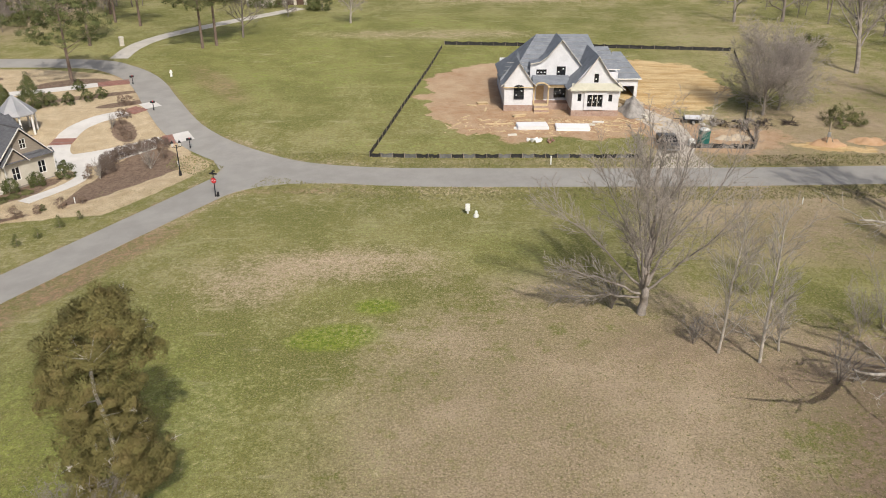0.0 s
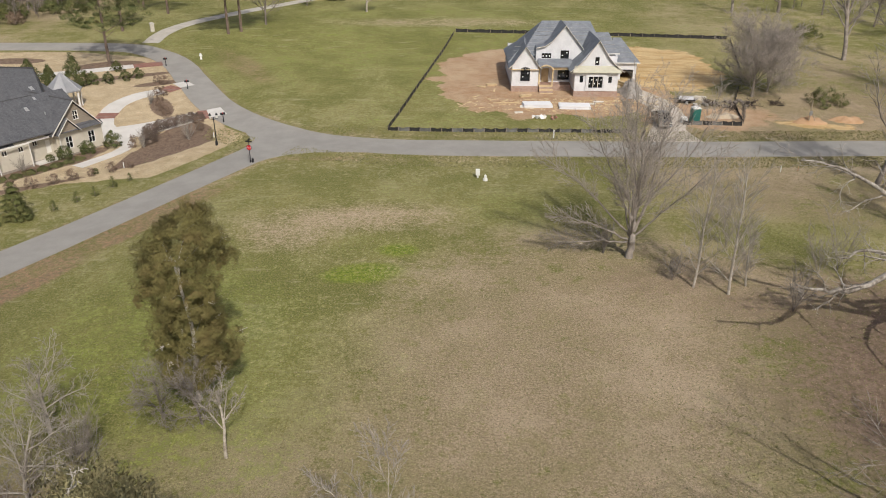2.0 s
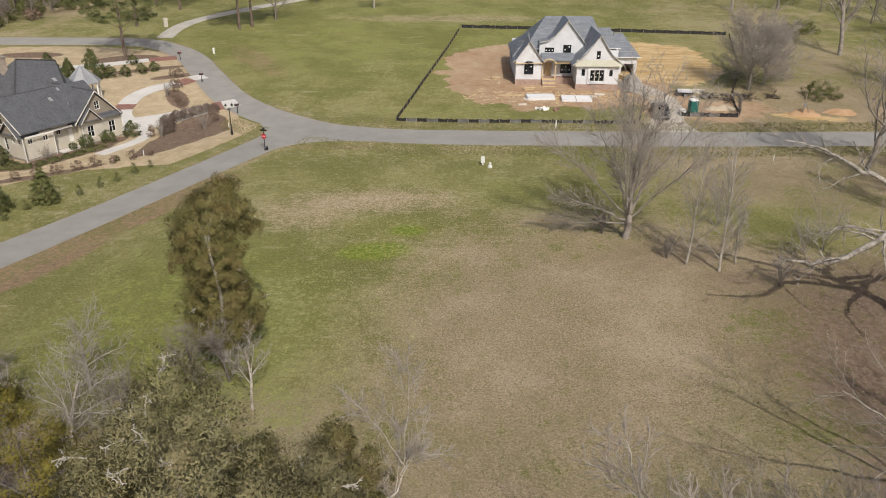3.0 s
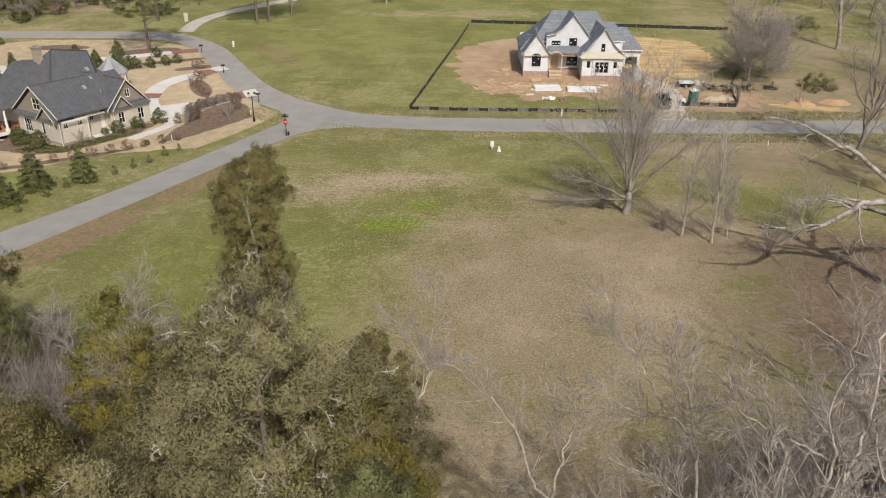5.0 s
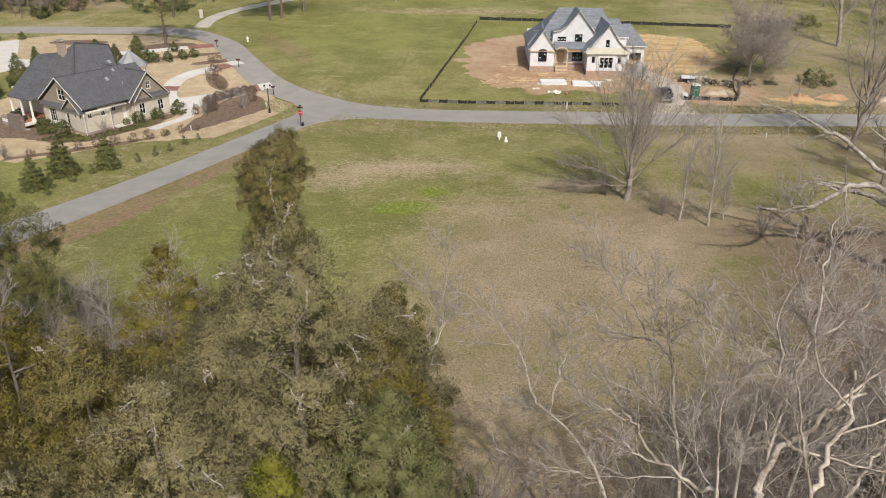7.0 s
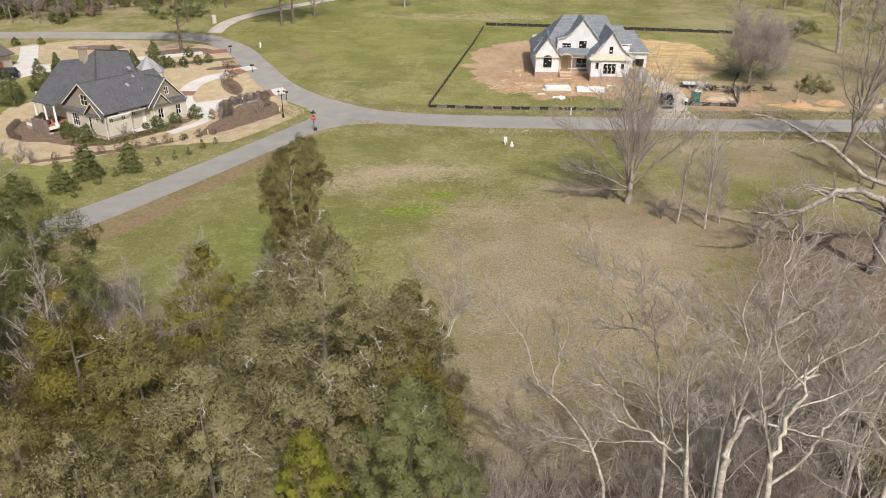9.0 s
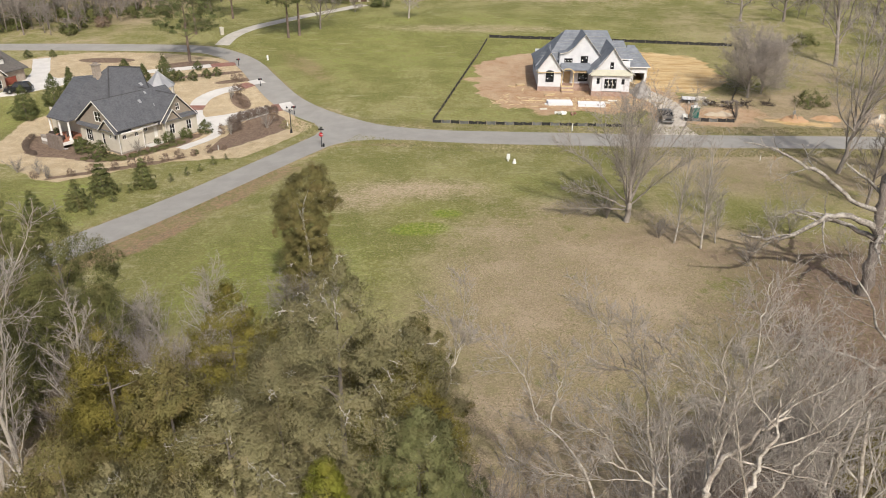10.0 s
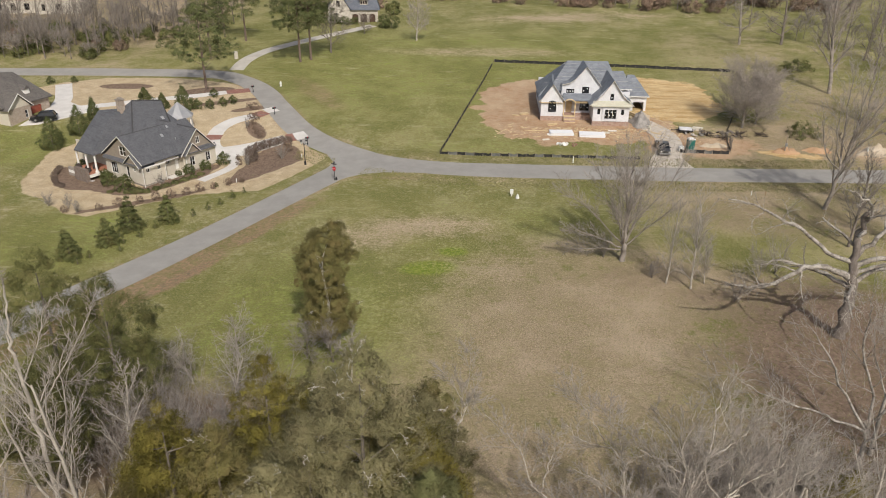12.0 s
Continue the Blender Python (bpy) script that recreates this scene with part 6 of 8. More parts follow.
class Limbs:
    """Grows branching limbs and turns them into meshes, thick wood and thin wood apart."""

    def __init__(self, seed):
        self.rng = np.random.default_rng(seed)
        self.out, self.tips = [], []

    def grow(self, p, d, length, radius, level, cfg, end=0.35):
        rng = self.rng
        k = cfg["segs"][level]
        step = length / k
        p, d = np.array(p, float), np.array(d, float)
        d /= np.linalg.norm(d)
        path, ways = [p], [d]
        wob = rng.normal(0, cfg["wob"][level], (k, 3))
        kink = cfg["kink"][level] if "kink" in cfg else 0.0
        way, side = d, np.cross(d, rng.normal(0, 1, 3))
        side /= np.linalg.norm(side) + 1e-9
        for i in range(k):
            d = d + wob[i] + UP * cfg["lift"][level]
            if kink:
                d = d + side * (kink * (1 if i % 2 else -1) * rng.uniform(0.2, 1.3)) + (way - d) * 0.2
            d = d / math.sqrt(d @ d)
            p = p + d * step
            path.append(p)
            ways.append(d)
        radii = np.linspace(radius, max(radius * end, cfg["thin"]), k + 1)
        self.out.append((level, np.array(path), radii))
        self.sprout(path, ways, radii, length, level, cfg)

    def guide(self, points, r0, r1, level, cfg):
        """A limb led through a few points, with its own side branches."""
        path = np.array([[*q] for q in spline3(points, 4)])
        path[1:-1] += self.rng.normal(0, min(0.15, 0.025 + 0.3 * r0), (len(path) - 2, 3))
        d = np.gradient(path, axis=0)
        d /= np.linalg.norm(d, axis=1)[:, None]
        radii = np.linspace(r0, r1, len(path))
        self.out.append((level, path, radii))
        self.sprout(list(path), list(d), radii, float(np.linalg.norm(np.diff(path, axis=0), axis=1).sum()), level, cfg)

    def sprout(self, path, ways, radii, length, level, cfg):
        rng, k = self.rng, len(path) - 1
        if level + 1 >= len(cfg["segs"]):
            return
        n = cfg["kids"][level]
        spin = rng.uniform(0, 6.28)
        if level + 2 == len(cfg["segs"]) and cfg["segs"][-1] == 1:
            # the finest twigs, all of one branch at once
            j, A, W = np.arange(n), np.asarray(path), np.asarray(ways)
            f = np.minimum(cfg["from"][level] + (1 - cfg["from"][level]) * (j + rng.uniform(0.1, 0.9, n)) / n, 0.98)
            i = np.minimum((f * k).astype(int), k - 1)
            u = (f * k - i)[:, None]
            w = W[i + 1]
            a = np.cross(w, rng.normal(0, 1, (n, 3)))
            a /= np.linalg.norm(a, axis=1)[:, None] + 1e-9
            ang = np.radians(rng.uniform(*cfg["angle"][level], n))[:, None]
            nd = w * np.cos(ang) + a * np.sin(ang) + UP * cfg["lift"][level + 1]
            size = (length * cfg["ratio"][level] * (1 - cfg["shrink"] * f) * rng.uniform(0.7, 1.2, n))[:, None]
            q = A[i] * (1 - u) + A[i + 1] * u
            r = np.interp(f * k, np.arange(k + 1), radii) * cfg["slim"] * (cfg.get("fine", 1.0) if level else 1.0)
            self.tips.append((np.stack([q, q + nd * size], 1), np.maximum(r, cfg["thin"])))
            return
        for j in range(n):
            f = cfg["from"][level] + (1 - cfg["from"][level]) * (j + rng.uniform(0.1, 0.9)) / n
            f = min(f, 0.98)
            i = min(int(f * k), k - 1)
            u = f * k - i
            q = path[i] * (1 - u) + path[i + 1] * u
            w = ways[i + 1]
            a = np.cross(w, UP if abs(w[2]) < 0.9 else np.array([1.0, 0, 0]))
            a /= np.linalg.norm(a)
            b = np.cross(w, a)
            az = spin + 2.4 * j + rng.uniform(-0.5, 0.5)
            ang = radians(rng.uniform(*cfg["angle"][level]))
            nd = w * math.cos(ang) + (a * math.cos(az) + b * math.sin(az)) * math.sin(ang)
            r = radii[i] * (1 - u) + radii[i + 1] * u
            self.grow(q, nd, length * cfg["ratio"][level] * (1 - cfg["shrink"] * f) * rng.uniform(0.7, 1.2), max(r * cfg["slim"] * (cfg.get("fine", 1.0) if level else 1.0), cfg["thin"]), level + 1, cfg)

    def mesh(self, name, levels, material, sides, second=None):
        """One mesh of the given levels; the coarsest of them takes the second material."""
        groups = {}
        for lv, path, radii in self.out:
            if lv in levels:
                groups.setdefault((lv, len(path), sides[min(lv, len(sides) - 1)]), []).append((path, radii))
        V, F, M, base = [], [], [], 0
        if self.tips and max(levels) >= 2:
            P, R = np.concatenate([q[0] for q in self.tips]), np.concatenate([q[1] for q in self.tips])
            d = P[:, 1] - P[:, 0]
            a = np.cross(d, np.array([0.3, 0.2, 0.93]))
            a /= np.linalg.norm(a, axis=1)[:, None] + 1e-9
            b = np.cross(d, a)
            b /= np.linalg.norm(b, axis=1)[:, None] + 1e-9
            ring = [P[:, 0] + R[:, None] * (math.cos(w) * a + math.sin(w) * b) for w in (0.0, 2.1, 4.2)]
            V.append(np.stack([*ring, P[:, 1]], 1).reshape(-1, 3))
            q = np.array([[0, 1, 3], [1, 2, 3], [2, 0, 3]])
            F.append((q[None] + (np.arange(len(P)) * 4)[:, None, None]).reshape(-1, 3))
            M.append(np.zeros(len(F[-1]), np.int32))
            base = 4 * len(P)
        for (lv, k, n), items in groups.items():
            P = np.stack([i[0] for i in items])
            R = np.stack([i[1] for i in items])
            d = np.gradient(P, axis=1)
            d /= np.linalg.norm(d, axis=2)[..., None] + 1e-9
            ref = np.where(np.abs(d[..., 2:3]).mean(1, keepdims=True) < 0.8, np.array([0, 0, 1.0]), np.array([1.0, 0.1, 0]))
            a = np.cross(d, np.broadcast_to(ref, d.shape))
            a /= np.linalg.norm(a, axis=2)[..., None] + 1e-9
            b = np.cross(d, a)
            ang = np.arange(n) * 2 * np.pi / n
            ring = P[:, :, None] + R[:, :, None, None] * (np.cos(ang)[:, None] * a[:, :, None] + np.sin(ang)[:, None] * b[:, :, None])
            V.append(ring.reshape(-1, 3))
            i, j = np.meshgrid(np.arange(k - 1) * n, np.arange(n), indexing="ij")
            q = np.stack([i + j, i + (j + 1) % n, i + n + (j + 1) % n, i + n + j], -1).reshape(-1, 4)
            q = (q[None] + (np.arange(len(items)) * k * n)[:, None, None]).reshape(-1, 4) + base
            F.append(q)
            M.append(np.full(len(q), 1 if second and lv == min(levels) else 0, np.int32))
            base += len(items) * k * n
        me = quads(name, np.concatenate(V), F, material)
        if second:
            me.materials.append(second)
            me.polygons.foreach_set("material_index", np.concatenate(M))
        return me


def spline3(pts, n):
    """A smooth curve through points in space, n steps from each to the next."""
    p = np.array(pts, float)
    p = np.vstack([2 * p[0] - p[1], p, 2 * p[-1] - p[-2]])
    out = []
    for i in range(1, len(p) - 2):
        for u in np.arange(n) / n:
            out.append(0.5 * (2 * p[i] + (p[i + 1] - p[i - 1]) * u + (2 * p[i - 1] - 5 * p[i] + 4 * p[i + 1] - p[i + 2]) * u ** 2 + (3 * p[i] - p[i - 1] - 3 * p[i + 1] + p[i + 2]) * u ** 3))
    return out + [p[-2]]


def quads(name, V, F, material):
    me = bpy.data.meshes.new(name)
    me.vertices.add(len(V))
    me.vertices.foreach_set("co", np.asarray(V, np.float32).ravel())
    F = F if isinstance(F, list) else [F]
    flat = np.concatenate([f.astype(np.int32).ravel() for f in F])
    sizes = np.concatenate([np.full(len(f), f.shape[1], np.int32) for f in F])
    me.loops.add(len(flat))
    me.loops.foreach_set("vertex_index", flat)
    me.polygons.add(len(sizes))
    me.polygons.foreach_set("loop_start", (np.cumsum(sizes) - sizes).astype(np.int32))
    me.materials.append(material)
    me.update(calc_edges=True)
    return me


def style(**over):
    cfg = dict(segs=[7, 6, 4, 3, 2], wob=[0.05, 0.12, 0.16, 0.18, 0.2], lift=[0.02, 0.06, 0.04, 0.02, 0.0], kids=[9, 7, 6, 5], ratio=[0.62, 0.5, 0.45, 0.5], shrink=0.45,
               angle=[(35, 65), (30, 60), (25, 60), (20, 60)], slim=0.62, thin=0.011)
    cfg["from"] = [0.3, 0.25, 0.15, 0.1]
    cfg.update(over)
    return cfg


VASE = style(segs=[5, 11, 6, 4, 1], kids=[9, 15, 10, 7], ratio=[0.42, 0.36, 0.42, 0.45], angle=[(20, 40), (18, 44), (20, 48), (20, 50)], wob=[0.05, 0.09, 0.11, 0.14, 0.2], kink=[0, 0.10, 0.12, 0.1, 0], shrink=0.3, lift=[0, 0.05, 0.06, 0.05, 0], slim=0.42, fine=0.8, thin=0.0125, **{"from": [0.45, 0.22, 0.12, 0.1]})
OAK = style(segs=[6, 10, 8, 6, 1], wob=[0.05, 0.14, 0.18, 0.2, 0.3], kink=[0, 0.26, 0.34, 0.3, 0], lift=[0.02, 0.02, 0.05, 0.05, 0.0], kids=[9, 9, 8, 6], ratio=[0.62, 0.36, 0.42, 0.45], angle=[(45, 85), (30, 70), (28, 70), (25, 65)], slim=0.48, fine=0.85, thin=0.010, **{"from": [0.35, 0.3, 0.2, 0.1]})
SLIM = style(segs=[7, 5, 3, 1], kids=[26, 8, 5], ratio=[0.32, 0.45, 0.5], angle=[(22, 46), (22, 45), (25, 50)], wob=[0.04, 0.10, 0.14, 0.2], lift=[0.02, 0.07, 0.05, 0.0], slim=0.34, shrink=0.3, thin=0.013, **{"from": [0.12, 0.1, 0.1]})
SYC = style(segs=[8, 10, 8, 5, 1], wob=[0.08, 0.10, 0.12, 0.12, 0.2], kink=[0.08, 0.24, 0.26, 0.16, 0], kids=[6, 10, 10, 9], ratio=[0.62, 0.44, 0.42, 0.5], angle=[(20, 52), (28, 58), (22, 52), (16, 44)], lift=[0.02, 0.05, 0.07, 0.06, 0.06], slim=0.54, fine=0.75, thin=0.0065, **{"from": [0.35, 0.2, 0.12, 0.1]})
LED = dict(SYC, kids=[3, 11, 12, 10], ratio=[0.3, 0.48, 0.46, 0.5])
TALL = style(segs=[8, 9, 6, 4, 1], wob=[0.06, 0.09, 0.12, 0.14, 0.2], kink=[0.06, 0.14, 0.18, 0.14, 0], kids=[22, 10, 9, 7], ratio=[0.42, 0.42, 0.42, 0.5], angle=[(20, 50), (22, 50), (22, 52), (18, 48)], lift=[0.01, 0.06, 0.08, 0.06, 0.0], slim=0.44, fine=0.8, thin=0.012, **{"from": [0.18, 0.2, 0.12, 0.1]})
UPRIGHT = dict(TALL, kids=[4, 11, 8, 6], ratio=[0.3, 0.4, 0.42, 0.5])
ROUND = style(segs=[7, 6, 5, 3, 1], kids=[18, 10, 8, 5], ratio=[0.66, 0.46, 0.46, 0.5], angle=[(30, 78), (25, 60), (25, 60), (20, 60)], lift=[0.02, 0.05, 0.05, 0.03, 0], slim=0.42, thin=0.013, **{"from": [0.18, 0.15, 0.12, 0.1]})
WOOD = style(segs=[5, 4, 2, 1], kids=[13, 5, 4], ratio=[0.42, 0.5, 0.6], wob=[0.04, 0.12, 0.16, 0.2], angle=[(25, 60), (25, 55), (20, 55)], lift=[0.02, 0.06, 0.05, 0], slim=0.45, thin=0.03)
SAPLING = style(segs=[2, 6, 3, 1], kids=[13, 10, 6], ratio=[5.0, 0.28, 0.5], wob=[0.05, 0.08, 0.12, 0.2], angle=[(5, 32), (18, 42), (20, 50)], lift=[0, 0.02, 0.06, 0.02], slim=0.45, shrink=0.2, thin=0.010, **{"from": [0.1, 0.15, 0.12]})


def bare_tree(seed, height, radius, cfg, bark, twig, label, at, category="tree", lean=(0, 0), group="", trunk_part=0.75, name="bare_tree", extra=(), turn=0.0, limb=None, split=True, guides=(), stem=None):
    """A leafless tree: its trunk and limbs, and the crown of finer branches."""
    t = thing(name, at, label, category, group, turn)
    g = Limbs(seed)
    if stem:
        g.guide(stem, radius, radius * 0.25, 0, cfg)
    else:
        g.grow((0, 0, -0.3), (lean[0], lean[1], 1), height * trunk_part, radius, 0, cfg)
        k = height / max(max(p[:, 2].max() for _, p, _ in g.out), max((p[:, 1, 2].max() for p, _ in g.tips), default=0))
        g.out = [(lv, p * k, r) for lv, p, r in g.out]
        g.tips = [(p * k, r) for p, r in g.tips]
    for points, r0, r1 in guides:
        g.guide(points, r0, r1, 1, cfg)
    for p, d, length, r in extra:
        g.grow(p, d, length, r, 1, cfg)
    last = len(cfg["segs"])
    if split:
        part("trunk", g.mesh("trunk", (0,), bark, (9,)), None, t)
        every = g.out
        for one in [o for o in every if o[0] == 1]:
            g.out = [one]
            part("bough", g.mesh("bough", (1,), limb or bark, (8, 6)), None, t)
        g.out = every
    else:
        tagged(part("trunk", g.mesh("trunk", (0, 1), bark, (8, 5)), None, t), "", "", "", "stuff")
    part("crown", g.mesh("crown", range(2, last), twig, (8, 6, 4, 3, 3), limb or bark if split else None), None, t, "bare branches and twigs")
    return t


def sprays(rng, C, N, length, width):
    """Small leaf sprays at C that lie like shingles on the clump, facing N."""
    k = len(C)
    t = np.cross(N, rng.normal(0, 1, (k, 3)))
    t /= np.linalg.norm(t, axis=1)[:, None] + 1e-9
    t = t * 0.85 + N * 0.38 + np.array([0, 0, 0.25]) + rng.normal(0, 0.15, (k, 3))
    t /= np.linalg.norm(t, axis=1)[:, None]
    s = np.cross(N, t)
    s /= np.linalg.norm(s, axis=1)[:, None] + 1e-9
    L = (length * rng.uniform(0.6, 1.4, k))[:, None] * 0.5
    W = (width * rng.uniform(0.6, 1.4, k))[:, None] * 0.5
    V = np.stack([C - t * L - s * W * 0.7, C + t * L + N * W * 0.5, C - t * L + s * W * 0.7], 1).reshape(-1, 3)
    F = np.arange(3 * k).reshape(-1, 3)
    return V, F


def crown_mesh(name, seed, outline, clumps, per, size, spray, material, squash=0.75, hollow=0.5, shift=None, ratio=0.42, plume=0.5, whorl=0.0):
    """Clumps of sprays filling a crown; outline gives (height, radius) from the bottom up."""
    rng = np.random.default_rng(seed)
    hs, rs = np.array([o[0] for o in outline], float), np.array([o[1] for o in outline], float)
    cand = np.linspace(hs[0], hs[-1], 400)
    wgt = np.interp(cand, hs, rs) + 0.05
    cdf = np.cumsum(wgt) / wgt.sum()
    z = np.interp(rng.random(clumps), cdf, cand)
    az = rng.uniform(0, 2 * np.pi, clumps)
    lob = 1 + 0.22 * np.sin(3 * az + z * 0.8 + seed) + 0.15 * np.sin(5 * az - z * 1.7 + 2 * seed)
    rad = np.interp(z, hs, rs) * (hollow + (1 - hollow) * rng.random(clumps) ** 0.4) * lob
    cs = size * rng.uniform(0.45, 1.35, clumps)
    rad = np.maximum(rad - cs * 0.4, 0)
    if whorl:
        # boughs stand in storeys and droop outwards, a few to each storey
        tier = np.round(z / whorl)
        z = tier * whorl + rng.normal(0, 0.05, clumps) - 0.22 * rad
        az = 2 * np.pi * np.round(az / (2 * np.pi) * 9) / 9 + tier * 1.9 + rng.normal(0, 0.09, clumps)
        z = np.maximum(z, 0.15)
    Cc = np.stack([rad * np.cos(az), rad * np.sin(az), z], -1)
    if shift is not None:
        Cc[:, :2] += np.stack([np.interp(z, hs, [s[0] for s in shift]), np.interp(z, hs, [s[1] for s in shift])], -1)
    out = np.stack([np.cos(az), np.sin(az), np.full(clumps, 0.5)], -1)
    D = rng.normal(0, 1, (clumps, per, 3)) + 0.75 * out[:, None] + np.array([0, 0, 0.25])
    D /= np.linalg.norm(D, axis=2)[..., None]
    rr = 0.45 + 0.6 * rng.random((clumps, per, 1)) ** 0.45
    # plumes: a few tips of every clump reach further out
    axis = rng.normal(0, 1, (clumps, 5, 3)) + 0.8 * out[:, None] + np.array([0, 0, 0.8])
    axis /= np.linalg.norm(axis, axis=2)[..., None]
    near = np.einsum("cpk,cak->cpa", D, axis).max(2)[..., None]
    reach = 1 + plume * np.clip((near - 0.76) / 0.24, 0, 1) ** 1.2
    P = Cc[:, None] + D * rr * reach * cs[:, None, None] * np.array([1, 1, squash])
    N = D + rng.normal(0, 0.22, D.shape)
    N /= np.linalg.norm(N, axis=2)[..., None]
    V, F = sprays(rng, P.reshape(-1, 3), N.reshape(-1, 3), spray, spray * ratio)
    me = quads(name, V, F, material)
    soft = D * 0.7 + rng.normal(0, 0.24, D.shape) + 0.2 * out[:, None] + np.array([0, 0, 0.1])
    soft /= np.linalg.norm(soft, axis=2)[..., None]
    me.polygons.foreach_set("use_smooth", np.ones(len(me.polygons), bool))
    me.normals_split_custom_set_from_vertices(np.repeat(soft.reshape(-1, 3), 3, axis=0).tolist())
    return me, Cc


def evergreen(name, seed, at, outline, clumps, per, size, spray, material, label, category="tree", bark=None, dead=0, shift=None, group="", turn=0.0, trunk_r=None, squash=0.75, hollow=0.5, whorl=0.0, plume=0.5):
    t = thing(name, at, label, category, group, turn)
    top = outline[-1][0]
    crown, C = crown_mesh("crown", seed, outline, clumps, per, size, spray, material, squash, hollow, shift, plume=plume, whorl=whorl)
    r = trunk_r or 0.012 * top + 0.05
    rng = np.random.default_rng(seed + 7)
    trunk = Shape()
    sx = (lambda z: (0.0, 0.0)) if shift is None else (lambda z: (float(np.interp(z, [o[0] for o in outline], [s[0] for s in shift])), float(np.interp(z, [o[0] for o in outline], [s[1] for s in shift]))))
    zs = np.linspace(-0.3, top * 0.86, 8)
    trunk.tube([(*sx(z), z) for z in zs], np.linspace(r, r * 0.15, 8), 7)
    for c in C[rng.permutation(len(C))[: 16 if top > 2 else 0]]:
        z0 = max(0.1, c[2] - 0.45 * math.hypot(c[0], c[1]))
        a = np.array([*sx(z0), z0])
        trunk.tube([a, a * 0.5 + c * 0.5 + rng.normal(0, 0.08, 3), c], [r * 0.22, r * 0.14, r * 0.05], 4, False)
    part("trunk", trunk, bark or BARK, t)
    part("crown", crown, None, t)
    if dead:
        g = Limbs(seed + 3)
        cfg = style(segs=[4, 3, 2], kids=[5, 4], ratio=[0.5, 0.5], wob=[0.25, 0.3, 0.3], lift=[0.0, 0.02, 0.0], angle=[(30, 70), (30, 70)], thin=0.012)
        cfg["from"] = [0.25, 0.2]
        for k in range(int(dead * 1.8)):
            c = C[rng.integers(len(C))] * np.array([1.0, 1.0, 1.0])
            d = np.array([c[0], c[1], rng.uniform(-0.6, 1.2)]) + rng.normal(0, 0.4, 3)
            g.grow(c, d, size * rng.uniform(0.9, 1.7), 0.035, 0, cfg)
        tagged(part("deadwood", g.mesh("deadwood", range(3), DEAD_WOOD, (4, 3, 3)), None, t), "bleached dead twigs", "", "", "stuff")
    return t


def cone_outline(h, r, low=0.06, belly=0.4):
    return [(h * low, r * 0.5), (h * belly, r), (h * 0.6, r * 0.92), (h * 0.76, r * 0.66), (h * 0.9, r * 0.32), (h, 0.08)]


# the lone cedar on the grass
evergreen("cedar_tree", 11, on(-16.9, 30.0), [(1.4, 1.0), (2.6, 2.2), (4.4, 2.6), (5.6, 2.1), (6.6, 1.7), (7.6, 2.1), (9.4, 2.6), (11.0, 2.3), (12.4, 1.5), (13.4, 0.4)], 520, 330, 0.42, 0.115, CEDAR_OLIVE,
          "lone olive-brown cedar with dead limbs on the grass", bark=DEAD_WOOD, dead=14, shift=[(0, 0), (0.1, 0), (0.3, 0), (0.2, 0.1), (0.1, 0.1), (-0.1, 0.1), (-0.2, 0.2), (0.3, 0.3), (0.9, 0.4), (1.2, 0.5)], trunk_r=0.22, hollow=0.3, squash=1.0, plume=0.9)
BRUSH = style(segs=[4, 5, 4, 3, 1], kids=[14, 8, 7, 5], ratio=[0.9, 0.5, 0.5, 0.5], wob=[0.12, 0.2, 0.24, 0.22, 0.2], angle=[(20, 75), (25, 60), (25, 60), (20, 60)], lift=[0.02, 0.06, 0.05, 0.04, 0], slim=0.5, thin=0.008, **{"from": [0.15, 0.15, 0.12, 0.1]})
bare_tree(41, 5.4, 0.09, BRUSH, BARK, TWIG, "bare brown scrub under the lone cedar", on(-15.9, 27.4), "shrub", trunk_part=0.6, name="bare_shrub", split=False)
bare_tree(42, 5.0, 0.08, BRUSH, BARK, TWIG, "bare brown scrub under the lone cedar", on(-18.6, 28.0), "shrub", trunk_part=0.6, name="bare_shrub", split=False)
bare_tree(45, 6.4, 0.12, SYC, SYC_BARK, SYC_TWIG, "small white-limbed bare tree before the lone cedar", on(-13.6, 24.4), trunk_part=0.55)
bare_tree(46, 6.6, 0.14, BRUSH, PALE_BARK, SYC_TWIG, "low gnarled pale bare tree on the grass", on(-25.0, 26.4), trunk_part=0.6)
bare_tree(47, 6.0, 0.13, BRUSH, PALE_BARK, SYC_TWIG, "low gnarled pale bare tree on the grass", on(-28.4, 23.4), trunk_part=0.6)
bare_tree(48, 6.5, 0.12, BRUSH, PALE_BARK, SYC_TWIG, "low gnarled pale bare tree on the grass", on(-23.4, 20.6), trunk_part=0.6)

